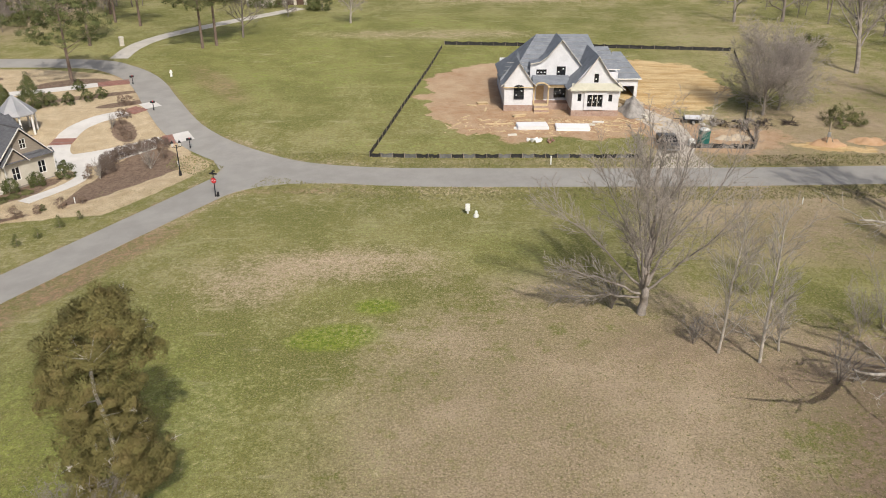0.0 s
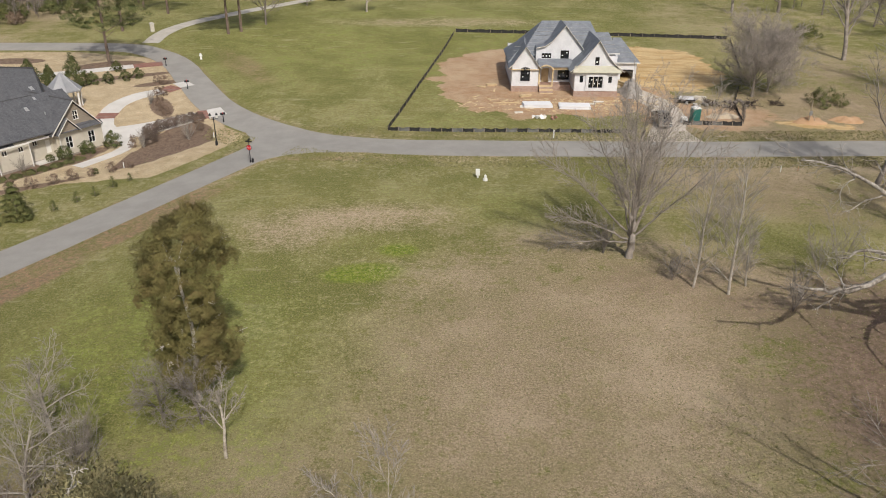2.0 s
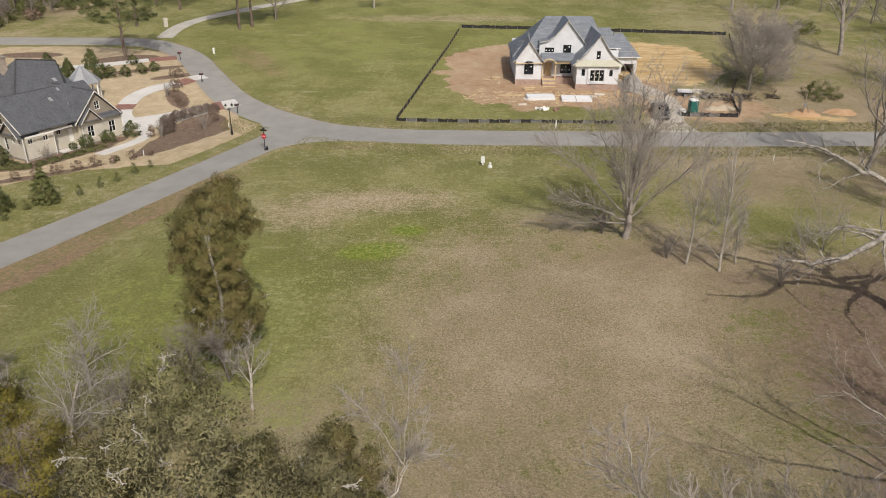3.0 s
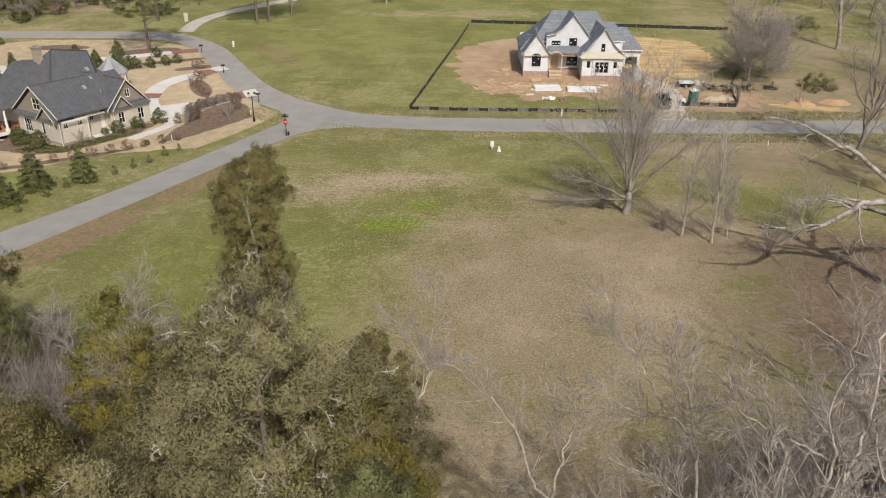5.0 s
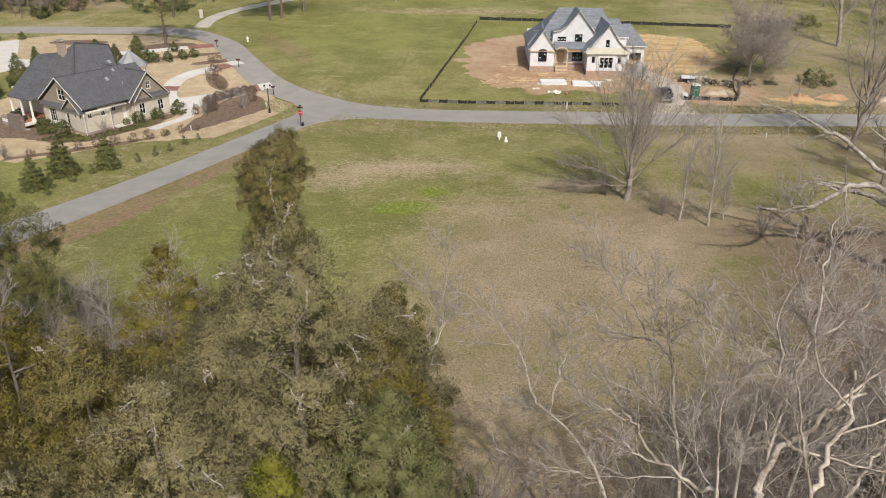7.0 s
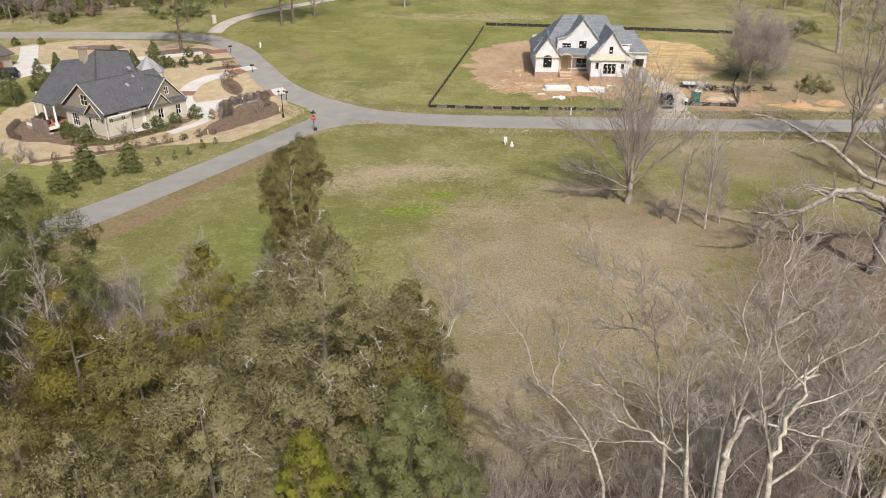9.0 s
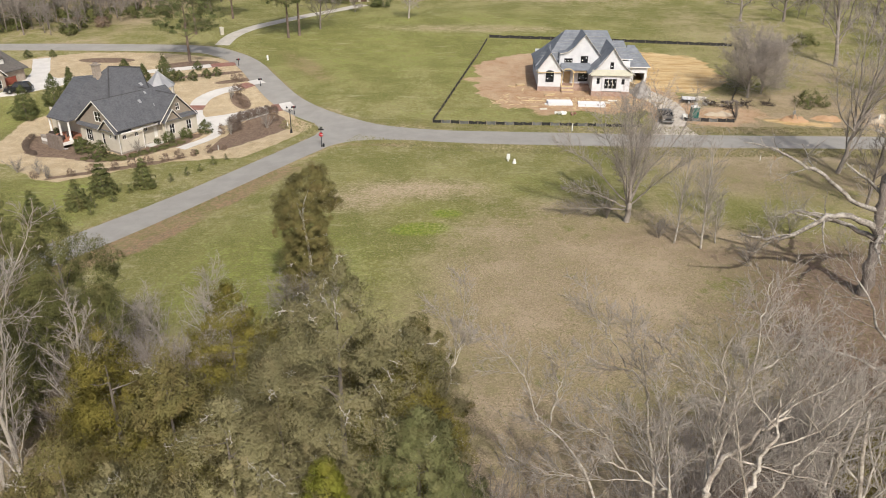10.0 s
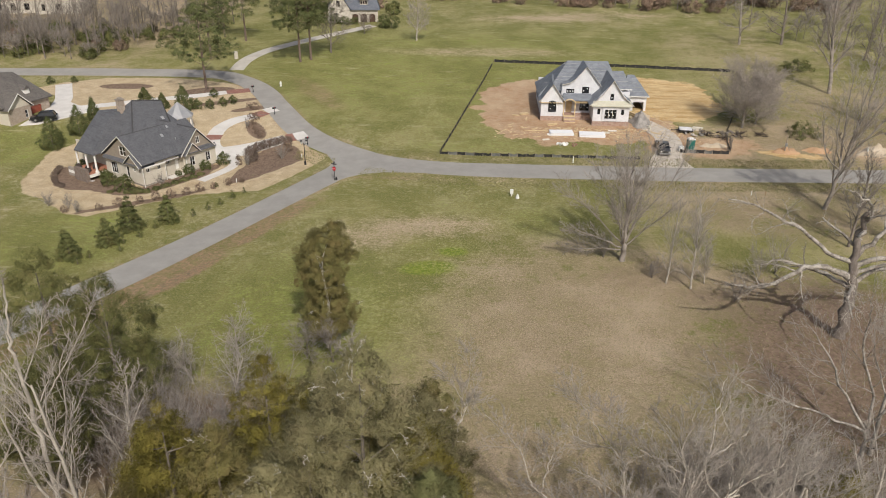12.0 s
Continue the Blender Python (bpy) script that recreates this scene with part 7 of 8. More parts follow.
# evergreens of the near wood
NEAR = [
    (21, -8.7, 2.2, 18.4, 5.0, CEDAR_GREY, 470, "tall grey-green cedar with dead twigs in the near wood", 34, 0.85),
    (22, -15.3, 5.2, 15.4, 3.3, CEDAR_YELLOW, 280, "yellow-green cedar in the near wood", 0, 0.62),
    (23, -4.9, 7.2, 12.6, 2.7, CEDAR_OLIVE, 170, "slim olive cedar at the edge of the near wood", 4, 0.62),
    (24, -19.6, -0.2, 16.0, 3.2, CEDAR_YELLOW, 260, "tall yellow-green cedar in the near wood", 2, 0.68),
    (25, -16.6, -0.6, 14.8, 3.6, CEDAR_OLIVE, 280, "olive cedar in the near wood", 8, 0.75),
    (26, -13.4, -2.0, 13.4, 4.2, CEDAR_GREY, 320, "broad grey-green cedar in the near wood", 18, 0.8),
    (27, -8.5, -3.4, 11.2, 2.3, LEAF_LIME, 190, "bright lime-green young tree in the near wood", 0, 0.55),
    (28, -4.4, -0.8, 12.2, 3.5, LEAF_HOLLY, 300, "dark green broadleaf evergreen in the near wood", 2, 0.7),
    (29, -32.0, 17.4, 14.6, 4.2, CEDAR_DARK, 360, "dark olive cedar beside the side lane", 2, 0.75),
    (30, -12.0, 1.8, 13.8, 3.8, CEDAR_GREY, 300, "grey-green cedar in the near wood", 18, 0.8),
    (31, -20.4, -4.2, 13.0, 3.3, CEDAR_OLIVE, 260, "olive cedar in the near wood", 4, 0.75),
    (32, -10.8, -6.6, 9.4, 3.0, CEDAR_OLIVE, 260, "dark olive cedar in the near wood", 12, 0.75),
    (33, -17.2, -5.6, 12.6, 3.8, CEDAR_GREY, 280, "grey-green cedar in the near wood", 12, 0.75),
    (34, -5.4, 3.4, 12.6, 3.0, CEDAR_YELLOW, 220, "yellow-green cedar in the near wood", 10, 0.7),
    (35, -38.6, 20.0, 16.0, 4.2, CEDAR_DARK, 330, "dark olive cedar beside the side lane", 0, 0.75),
    (37, 22.4, 5.6, 7.6, 2.8, CEDAR_YELLOW, 180, "yellow-green cedar under bare trees", 0, 0.7),
    (43, -21.6, 2.6, 12.4, 2.8, CEDAR_YELLOW, 180, "yellow-green cedar in the near wood", 0, 0.7),
    (44, -5.2, 5.0, 13.4, 3.0, CEDAR_GREY, 220, "grey-green cedar in the near wood", 14, 0.75),
    (38, -9.0, 6.2, 11.0, 2.6, CEDAR_OLIVE, 180, "olive cedar in the near wood", 4, 0.7),
    (36, -12.8, 9.4, 12.2, 3.0, CEDAR_GREY, 240, "grey-green cedar at the edge of the near wood", 8, 0.72),
    (40, -8.6, 8.6, 10.6, 2.9, CEDAR_OLIVE, 220, "olive cedar at the edge of the near wood", 10, 0.7),
    (65, -33.6, 9.8, 11.0, 3.4, CEDAR_DARK, 240, "dark cedar behind pale bare trees", 4, 0.75),
    (39, -18.4, 3.0, 11.6, 2.8, CEDAR_OLIVE, 190, "olive cedar in the near wood", 3, 0.7),
]
for seed, x, y, h, r, m, n, label, dead, size in NEAR:
    evergreen("cedar_tree" if m not in (LEAF_LIME, LEAF_HOLLY) else "evergreen_tree", seed, on(x, y), cone_outline(h, r, 0.12, 0.45), int(n * 1.25), 290, size * 0.70, 0.115 if m is not LEAF_HOLLY else 0.12, m, label, dead=dead, group="evergreens of the near wood", hollow=0.3, squash=0.9, plume=0.95 if m not in (LEAF_LIME, LEAF_HOLLY) else 0.3)

TANGLE = style(segs=[4, 9, 6, 4, 1], kids=[7, 7, 6, 4], ratio=[0.7, 0.5, 0.45, 0.4], wob=[0.1, 0.24, 0.28, 0.25, 0.2], kink=[0.1, 0.3, 0.3, 0.2, 0], angle=[(40, 85), (30, 70), (30, 70), (25, 60)], lift=[0, -0.05, -0.04, 0, 0], slim=0.5, thin=0.008, **{"from": [0.45, 0.2, 0.15, 0.1]})
bare_tree(63, 9.6, 0.11, TANGLE, DEAD_WOOD, DEAD_WOOD, "dead bleached tree with curling limbs among the cedars", on(-12.0, -4.8), trunk_part=0.8, name="dead_tree")

# white-limbed sycamores and grey trees of the near wood
SYCAMORES = [
    (55, 12.6, -4.6, 20.2, 0.19, (-0.02, 0.06), SYC_BARK, "large white-limbed sycamore in the near wood"),
    (56, 15.2, -2.6, 18.6, 0.17, (-0.08, 0.0), PALE_BARK, "pale grey bare tree in the near wood"),
    (57, 30.4, 17.0, 14.5, 0.2, (-0.12, 0.0), PALE_BARK, "pale bare tree with crooked limbs"),
    (60, -0.5, -8.8, 13.0, 0.12, (0.1, 0.12), SYC_BARK, "slim white-limbed sycamore in the near wood"),
    (61, 20.5, 1.5, 16.4, 0.17, (-0.05, 0.04), PALE_BARK, "pale grey bare tree in the near wood"),
    (62, 30.5, 8.0, 16.0, 0.2, (0.0, 0.0), OAK_BARK, "pale bare tree with crooked limbs"),
    (64, 9.6, -1.2, 16.8, 0.13, (0.0, 0.05), PALE_BARK, "pale grey bare tree in the near wood"),
    (125, 19.5, 9.2, 13.0, 0.15, (0.03, 0.0), PALE_BARK, "pale grey bare tree in the near wood"),
    (126, 28.6, 3.0, 16.0, 0.17, (-0.06, 0.04), SYC_BARK, "white-limbed sycamore in the near wood"),
    (127, 35.5, 14.5, 14.0, 0.17, (-0.04, 0.0), PALE_BARK, "pale bare tree with crooked limbs"),
    (66, 12.4, 0.8, 15.2, 0.12, (0.03, 0.05), PALE_BARK, "pale grey bare tree in the near wood"),
]
for seed, x, y, h, r, lean, bark, label in SYCAMORES:
    bare_tree(seed, h, r, SYC, bark, SYC_TWIG, label, on(x, y), lean=lean, group="bare trees of the near wood", trunk_part=0.6, name="sycamore_tree" if bark is SYC_BARK else "bare_tree")

# trees whose crooked limbs stand out, each limb led through a few points
LED_TREES = [
    (52, 3.8, -5.6, 0.17, SYC_BARK, "sycamore with a forked white crown in the near wood", [(0.2, -0.2, -0.4), (0.3, 0.4, 5), (-0.3, 1.4, 11), (-2.3, 2.4, 13.4)],
     [([(-2.3, 2.4, 13.4), (-2.8, 2.6, 13.8), (-3.2, 2.7, 15.1), (-3.8, 2.9, 16.2), (-4.5, 3.0, 16.9), (-5.3, 3.2, 17.6)], 0.09, 0.02),
      ([(-2.3, 2.4, 13.4), (-2.1, 2.4, 14.9), (-1.8, 2.4, 16.2), (-1.9, 2.4, 17.1)], 0.085, 0.02),
      ([(-0.6, 1.5, 11.3), (-1.8, 1.2, 12.0), (-3.0, 1.0, 12.2), (-4.2, 1.0, 12.9)], 0.05, 0.015)]),
    (53, 5.6, -4.2, 0.16, SYC_BARK, "sycamore with curling white limbs in the near wood", [(0.6, -0.4, -0.4), (0.7, -0.1, 5), (0.6, 0.3, 10.3), (0.1, 0.7, 14.6), (-0.3, 1.0, 15.9)],
     [([(-0.3, 1.0, 15.9), (-0.8, 1.1, 16.4), (-1.5, 1.2, 16.5), (-2.2, 1.3, 16.6), (-3.1, 1.4, 17.5)], 0.09, 0.02),
      ([(0, 1.0, 15.0), (-0.5, 1.0, 17.2), (-1.0, 1.0, 18.1), (-1.1, 1.0, 18.8)], 0.075, 0.02),
      ([(-1.1, 1.1, 16.6), (-1.7, 1.2, 17.8), (-2.2, 1.4, 18.4), (-2.7, 1.6, 19.0), (-3.0, 1.7, 20.1)], 0.07, 0.018)]),
    (54, 6.9, -9.0, 0.23, SYC_BARK, "large many-limbed white sycamore in the near wood", [(0, -0.3, -0.4), (-0.1, -0.1, 7), (-0.2, 0.4, 13.8), (-0.1, 0.9, 14.9), (0.8, 1.5, 15.9), (1.9, 2.0, 16.6), (3.1, 2.5, 16.9)],
     [([(0.1, 1.4, 14.8), (0.5, 2.3, 15.4), (1.2, 3.0, 16.9), (1.9, 3.7, 18.0), (2.1, 4.3, 19.4), (2.4, 5.0, 20.2), (2.8, 5.7, 21.0)], 0.13, 0.02),
      ([(2.0, 3.9, 17.8), (3.4, 4.6, 18.2), (4.1, 5.0, 18.8), (4.8, 5.5, 19.7)], 0.08, 0.02),
      ([(0.4, 2.0, 15.4), (0.3, 2.3, 16.5), (0.6, 2.6, 17.8), (0.3, 2.8, 18.9), (0.7, 3.1, 20.2), (0.7, 3.4, 21.1)], 0.1, 0.018),
      ([(0.6, 2.7, 17.7), (-0.2, 2.9, 18.1), (-0.7, 3.1, 18.3), (-1.5, 3.3, 18.7), (-1.8, 3.5, 19.5)], 0.06, 0.016),
      ([(1.9, 2.0, 16.6), (3.4, 2.6, 17.6), (4.6, 3.0, 18.0), (5.6, 3.2, 18.9)], 0.09, 0.02)]),
    (50, 8.8, -9.6, 0.19, SYC_BARK, "white-limbed sycamore leaning over the thicket", [(-0.2, 0.2, -0.4), (-0.6, 0.5, 7), (-0.7, 1.0, 13.9), (-0.5, 1.4, 15.1), (0, 1.8, 16.3), (0.3, 2.2, 17.1), (0.4, 2.6, 18.0)],
     [([(-0.6, 1.0, 14.0), (0.7, 1.5, 15.0), (1.3, 2.0, 15.7), (2.2, 2.6, 16.0), (3.1, 3.1, 16.4), (3.7, 3.6, 17.4)], 0.11, 0.02),
      ([(0.3, 2.2, 17.1), (-0.5, 2.6, 17.9), (-0.7, 3.0, 18.8), (-1.0, 3.2, 19.6)], 0.06, 0.015)]),
    (49, 5.6, -11.4, 0.16, SYC_BARK, "white-limbed sycamore with a bent fork in the near wood", [(0.2, -0.2, -0.4), (0, 0.1, 8), (-0.9, 0.8, 15.9), (-1.3, 1.2, 16.5), (-2.2, 1.7, 16.9)],
     [([(-2.2, 1.7, 16.9), (-2.8, 1.8, 17.1), (-3.1, 1.9, 17.4), (-3.9, 2.0, 17.4)], 0.06, 0.016),
      ([(-2.2, 1.7, 16.9), (-2.7, 2.0, 17.6), (-3.1, 2.2, 18.0), (-3.8, 2.5, 18.0), (-4.4, 2.8, 18.6)], 0.07, 0.016)]),
    (51, -3.7, 6.4, 0.12, SYC_BARK, "white-limbed young sycamore at the edge of the near wood", [(-0.2, 0.2, -0.4), (0, 0.4, 5), (0.5, 0.8, 8.5), (0.8, 1.1, 9.4), (1.1, 1.4, 10.2)],
     [([(1.1, 1.4, 10.2), (1.1, 1.4, 11.4), (1.3, 1.5, 13.7), (1.2, 1.5, 14.7)], 0.06, 0.014), ([(1.0, 1.3, 10.5), (0.4, 1.4, 11.6), (-0.3, 1.4, 12.7), (-0.8, 1.5, 13.2)], 0.045, 0.014),
      ([(1.0, 1.4, 10.1), (1.5, 1.3, 10.9), (2.7, 1.2, 11.0)], 0.045, 0.014), ([(0.7, 1.0, 9.2), (-0.5, 0.8, 9.1), (-1.8, 0.6, 8.9)], 0.04, 0.014)]),
    (129, 26.9, 12.6, 0.36, OAK_BARK, "crooked pale bare tree with a dark trunk", [(0, 0, -0.4), (0.1, 0.2, 3.7), (0, 0.4, 5.8)],
     [([(0, 0.4, 5.6), (-2.0, 0.8, 8.4), (-3.3, 1.1, 10.9), (-4.4, 1.5, 12.6), (-5.5, 1.9, 13.8)], 0.21, 0.026), ([(0, 0.4, 5.6), (-0.2, 0.4, 8.7), (-1.8, 0.4, 12.5), (-1.9, 0.4, 15.4), (-2.6, 0.4, 17.0)], 0.22, 0.026),
      ([(-0.1, 0.4, 5.5), (-3.2, 0.1, 7.0), (-6.1, -0.1, 8.1), (-8.6, -0.4, 9.2), (-11.3, -0.6, 11.0)], 0.19, 0.026), ([(0, 0.4, 5.8), (1.8, 0.8, 8.4), (2.6, 1.0, 11), (4.2, 1.2, 13.5)], 0.19, 0.026), ([(0.2, 0, 5), (1.6, -1, 7), (3.4, -1.6, 9.0), (4, -2, 11)], 0.16, 0.026)]),
    (59, -31.2, 5.6, 0.27, PALE_BARK, "tall pale bare tree with upright limbs beside the cedars", [(-0.2, 0, -0.4), (-0.1, 0, 2.6), (-0.2, 0.1, 8.5), (-0.3, 0.2, 12.5), (-0.5, 0.4, 15.4), (-0.4, 0.5, 17.8), (-0.1, 0.6, 20.3)],
     [([(-0.4, 0, 2.0), (-1.4, 0, 4.5), (-2.2, 0, 8.5), (-2.6, 0, 12.2), (-2.8, 0.2, 16)], 0.22, 0.026), ([(-0.1, 0.1, 3.2), (0.4, 0.2, 5.1), (2.0, 0.3, 10.4), (2.1, 0.5, 13.3), (3.4, 0.6, 16.8)], 0.19, 0.026),
      ([(-0.3, 0.3, 9.6), (1.2, 0.4, 12), (2.4, 0.5, 13.8), (4.5, 0.8, 17.2), (5.2, 1.0, 18.7)], 0.13, 0.023), ([(-0.3, 0.2, 11), (-1.4, 0, 14), (-1.8, 0, 17), (-1.7, 0, 19.5)], 0.13, 0.023)]),
]
for seed, x, y, r, bark, label, stem, guides in LED_TREES:
    bare_tree(seed, 0, r * 0.72, UPRIGHT if bark is PALE_BARK else LED, bark, SYC_TWIG, label, on(x, y), group="bare trees of the near wood", name="sycamore_tree" if bark is SYC_BARK else "bare_tree", stem=stem, guides=[(p, a * 0.55, b * 0.7) for p, a, b in guides])
for seed, x, y, h, r in ((58, -27.6, 2.6, 17.0, 0.17), (67, -34.6, 4.6, 17.0, 0.17), (68, -27.6, 8.6, 13.0, 0.13)):
    bare_tree(seed, h, r * 1.1, dict(TALL, kids=[15, 8, 7, 6]), PALE_BARK, SYC_TWIG, "tall slender pale bare tree beside the cedars", on(x, y), group="bare trees of the near wood", trunk_part=0.85)

# thickets of bare saplings
proto = [bare_tree(70 + k, 7.0 + 0.8 * k, 0.06, SAPLING, MAUVE_TWIG, MAUVE_TWIG, "thicket of bare grey saplings", on(*p), "sapling", trunk_part=0.19, name="sapling_clump", group="sapling thickets", split=False) for k, p in enumerate([(-24.5, 12.5), (-21.0, 14.0), (9.0, -2.0)])]
rng = random.Random(5)
for x, y, z in [(-27.5, 10.5, 1.0), (-23.0, 9.5, 1.05), (-20.5, 10.5, 0.9), (-26.5, 15.5, 0.85), (-29, 12.8, 1.0), (-22.5, 17.0, 0.75), (-18.5, 12.5, 0.8),
                (3.0, 2.0, 0.75), (6.5, 0.5, 0.9), (-1.0, 1.5, 0.8), (12.5, 1.0, 1.0), (16.5, 2.5, 0.9), (0.5, -4.0, 1.1), (4.5, -7.0, 1.3), (10.5, -7.5, 1.3), (14.0, -1.5, 1.2), (18.5, -2.0, 1.2), (21.5, 5.0, 0.9), (24.5, 7.5, 0.9),
                (-1.5, -6.5, 1.1), (8.5, 3.0, 0.7), (28.5, 9.5, 0.9), (19.0, -5.5, 1.3), (23, -1.0, 1.1), (-33.5, 3.0, 1.1), (-31, 0.0, 1.2), (-36, 11.0, 1.1), (-25.6, 8.8, 1.15), (-24.2, 10.4, 1.1), (-22.4, 8.4, 1.15), (-20.8, 9.2, 1.1), (-19.4, 8.0, 1.1), (-18.2, 9.6, 1.0), (-23.4, 12.2, 1.1), (-20.2, 12.0, 1.0)] + [(-3 + 1.9 * k + rng.uniform(-1, 1), rng.uniform(-9, 2), rng.uniform(0.8, 1.3)) for k in range(10)] + [(-31 + 1.1 * k, rng.uniform(8, 16), rng.uniform(0.8, 1.1)) for k in range(12)] + [(rng.uniform(18, 34), rng.uniform(-4, 12), rng.uniform(0.8, 1.3)) for k in range(10)] + [(10 + 1.1 * k + rng.uniform(-1, 1), rng.uniform(4, 9 + 0.3 * k), rng.uniform(0.6, 0.9)) for k in range(13)] + [(11 + 1.3 * k + rng.uniform(-1, 1), rng.uniform(3, 12), rng.uniform(0.6, 0.9)) for k in range(12)] + [(12 + 1.1 * k + rng.uniform(-1, 1), rng.uniform(8, 11.5 + 0.3 * k), rng.uniform(0.6, 0.9)) for k in range(20)] + [(rng.uniform(25, 41), rng.uniform(43, 62), rng.uniform(0.6, 0.95)) for k in range(4)] + [(rng.uniform(-34, -21), rng.uniform(16, 24), rng.uniform(0.5, 0.75)) for k in range(14)]:
    copy_thing(rng.choice(proto), pose(*on(x, y), 0, 0, rng.uniform(0, 360)) @ Matrix.Diagonal((z, z, z, 1)))

# the trees of the middle field
VASE_LIMBS = [
    ((0, 0, 2.6), (0, 0.2, 6.5), (-0.4, 0.4, 10.5), (-0.7, 0.3, 15.5)), ((0.2, 0, 2.8), (0.9, -0.8, 6), (1.2, -1.5, 10), (1.6, -1.8, 14.8)),
    ((0.3, 0, 2.6), (1.5, 0.5, 5.6), (3.4, 0.8, 7.8), (5.3, 1.0, 10.8), (6.2, 1.0, 13.4)), ((0.3, 0, 2.2), (2.2, -0.6, 4.6), (4.4, -1, 7.0), (6.2, -1.2, 9.4)),
    ((-0.2, 0, 2.8), (-1.2, 0.6, 6.4), (-2.6, 1, 9.2), (-4.0, 1.2, 12)), ((-0.3, 0, 2.6), (-3.2, 0, 5.6), (-5.6, 0.2, 7.6), (-7.8, 0.4, 9.2)),
    ((-0.3, -0.2, 2), (-2.8, -0.6, 3.2), (-5.2, -1, 4.2), (-7, -1.2, 4.6)), ((-0.2, 0, 1.6), (-2.4, 0.5, 1.5), (-4.6, 1.0, 1.2), (-6.6, 1.4, 0.9)),
    ((0, 0.3, 2.6), (0.4, 2.2, 5.5), (0.6, 4, 8.6), (0.8, 5.4, 12)), ((0, -0.3, 2.6), (-0.6, -2.4, 5.4), (-0.8, -4.2, 8.2), (-1, -5.4, 11.4)),
    ((-0.1, 0, 3), (-0.9, -1, 7), (-1.8, -2, 10.6), (-2.4, -2.6, 13.8)), ((0.2, 0, 3), (1.0, 1.2, 7), (2.4, 2, 10.4), (3.2, 2.4, 14)),
]
bare_tree(81, 0, 0.38, VASE, GREY_BARK, SYC_TWIG, "wide vase-shaped bare tree on the grass", on(15.7, 51.7), stem=[(0, 0, -0.4), (0.05, 0, 1.4), (0.1, 0, 2.8), (0.1, 0.1, 5), (0.3, 0.2, 8), (0.2, 0.2, 12)],
          guides=[(p, 0.10, 0.022) for p in VASE_LIMBS])
bare_tree(97, 3.6, 0.06, SAPLING, BARK, TWIG, "low bare scrub at the foot of the vase-shaped tree", on(13.6, 52.6), "shrub", trunk_part=0.22, name="bare_shrub", split=False)
bare_tree(98, 3.0, 0.05, SAPLING, BARK, TWIG, "low bare scrub at the foot of the slim trees", on(18.6, 47.4), "shrub", trunk_part=0.22, name="bare_shrub", split=False)
bare_tree(82, 12.5, 0.11, SLIM, PALE_BARK, TWIG, "slim bare tree in a row on the grass", on(20.0, 46.1), group="slim bare trees", lean=(0.02, 0))
bare_tree(83, 13.0, 0.13, SLIM, PALE_BARK, TWIG, "slim bare tree in a row on the grass", on(22.6, 44.9), group="slim bare trees")
bare_tree(84, 7.0, 0.09, SLIM, PALE_BARK, TWIG, "slim bare tree in a row on the grass", on(24.6, 46.4), group="slim bare trees", lean=(-0.1, 0))
bare_tree(85, 4.5, 0.07, SAPLING, BARK, TWIG, "low bare shrub beside the slim trees", on(26.8, 42.2), "shrub", trunk_part=0.2, name="bare_shrub", split=False)
OLD_OAK = dict(OAK, kids=[3, 10, 7, 5], ratio=[0.42, 0.34, 0.42, 0.45])
bare_tree(86, 17.5, 0.66, OLD_OAK, BARK, PALE_BARK, "gnarled old bare oak with heavy spreading limbs", on(35.2, 35.4), name="oak_tree", limb=OAK_BARK,
          stem=[(0.45, 0, -0.5), (0.25, 0, 3), (0.05, 0, 7), (-0.3, 0.1, 10), (-0.1, 0.1, 12.7), (0.1, 0, 14.3)],
          guides=[([(0, 0, 6.6), (-2.2, -0.3, 8.1), (-5, -0.6, 8.0), (-7.8, -0.9, 6.5), (-10.2, -1, 6.0), (-12.8, -1.2, 6.6)], 0.36, 0.07),
                  ([(0, 0, 5.8), (-2.5, 1.5, 6.6), (-5.5, 2.5, 7.2), (-8, 3, 6.6)], 0.27, 0.06),
                  ([(-0.2, 0, 8.6), (-2.8, 0.4, 9.4), (-5.6, 0.8, 11.7), (-7.2, 1, 12.3), (-9, 1.1, 13.3), (-10.6, 1.2, 14), (-13, 1.3, 14.4)], 0.25, 0.045),
                  ([(-0.2, 0.1, 11), (-0.1, 0, 12.7), (0.2, -0.2, 14.3), (-1.2, -0.4, 15.6), (-2.6, -0.5, 16.3)], 0.26, 0.05),
                  ([(0, 0, 8), (2.5, -0.5, 9.5), (5, -1, 10), (8, -1, 11)], 0.3, 0.06), ([(0, 0, 6), (3, 1, 7.5), (6, 1.5, 7.2), (9, 2, 8)], 0.28, 0.06),
                  ([(0, 0, 9.5), (2, 0, 12), (4, 0.5, 15), (5, 1, 17.0)], 0.28, 0.05), ([(0, 0, 6), (-1, -2.5, 7), (-2.5, -5, 7.2), (-3, -7.5, 6.4)], 0.24, 0.05)])
FORK = dict(TALL, kids=[16, 10, 7, 5], ratio=[0.62, 0.42, 0.42, 0.45], angle=[(10, 40), (20, 48), (20, 48), (18, 46)], thin=0.014)
FORK["from"] = [0.10, 0.25, 0.12, 0.1]
FORK["kids"] = [6, 13, 10, 7]
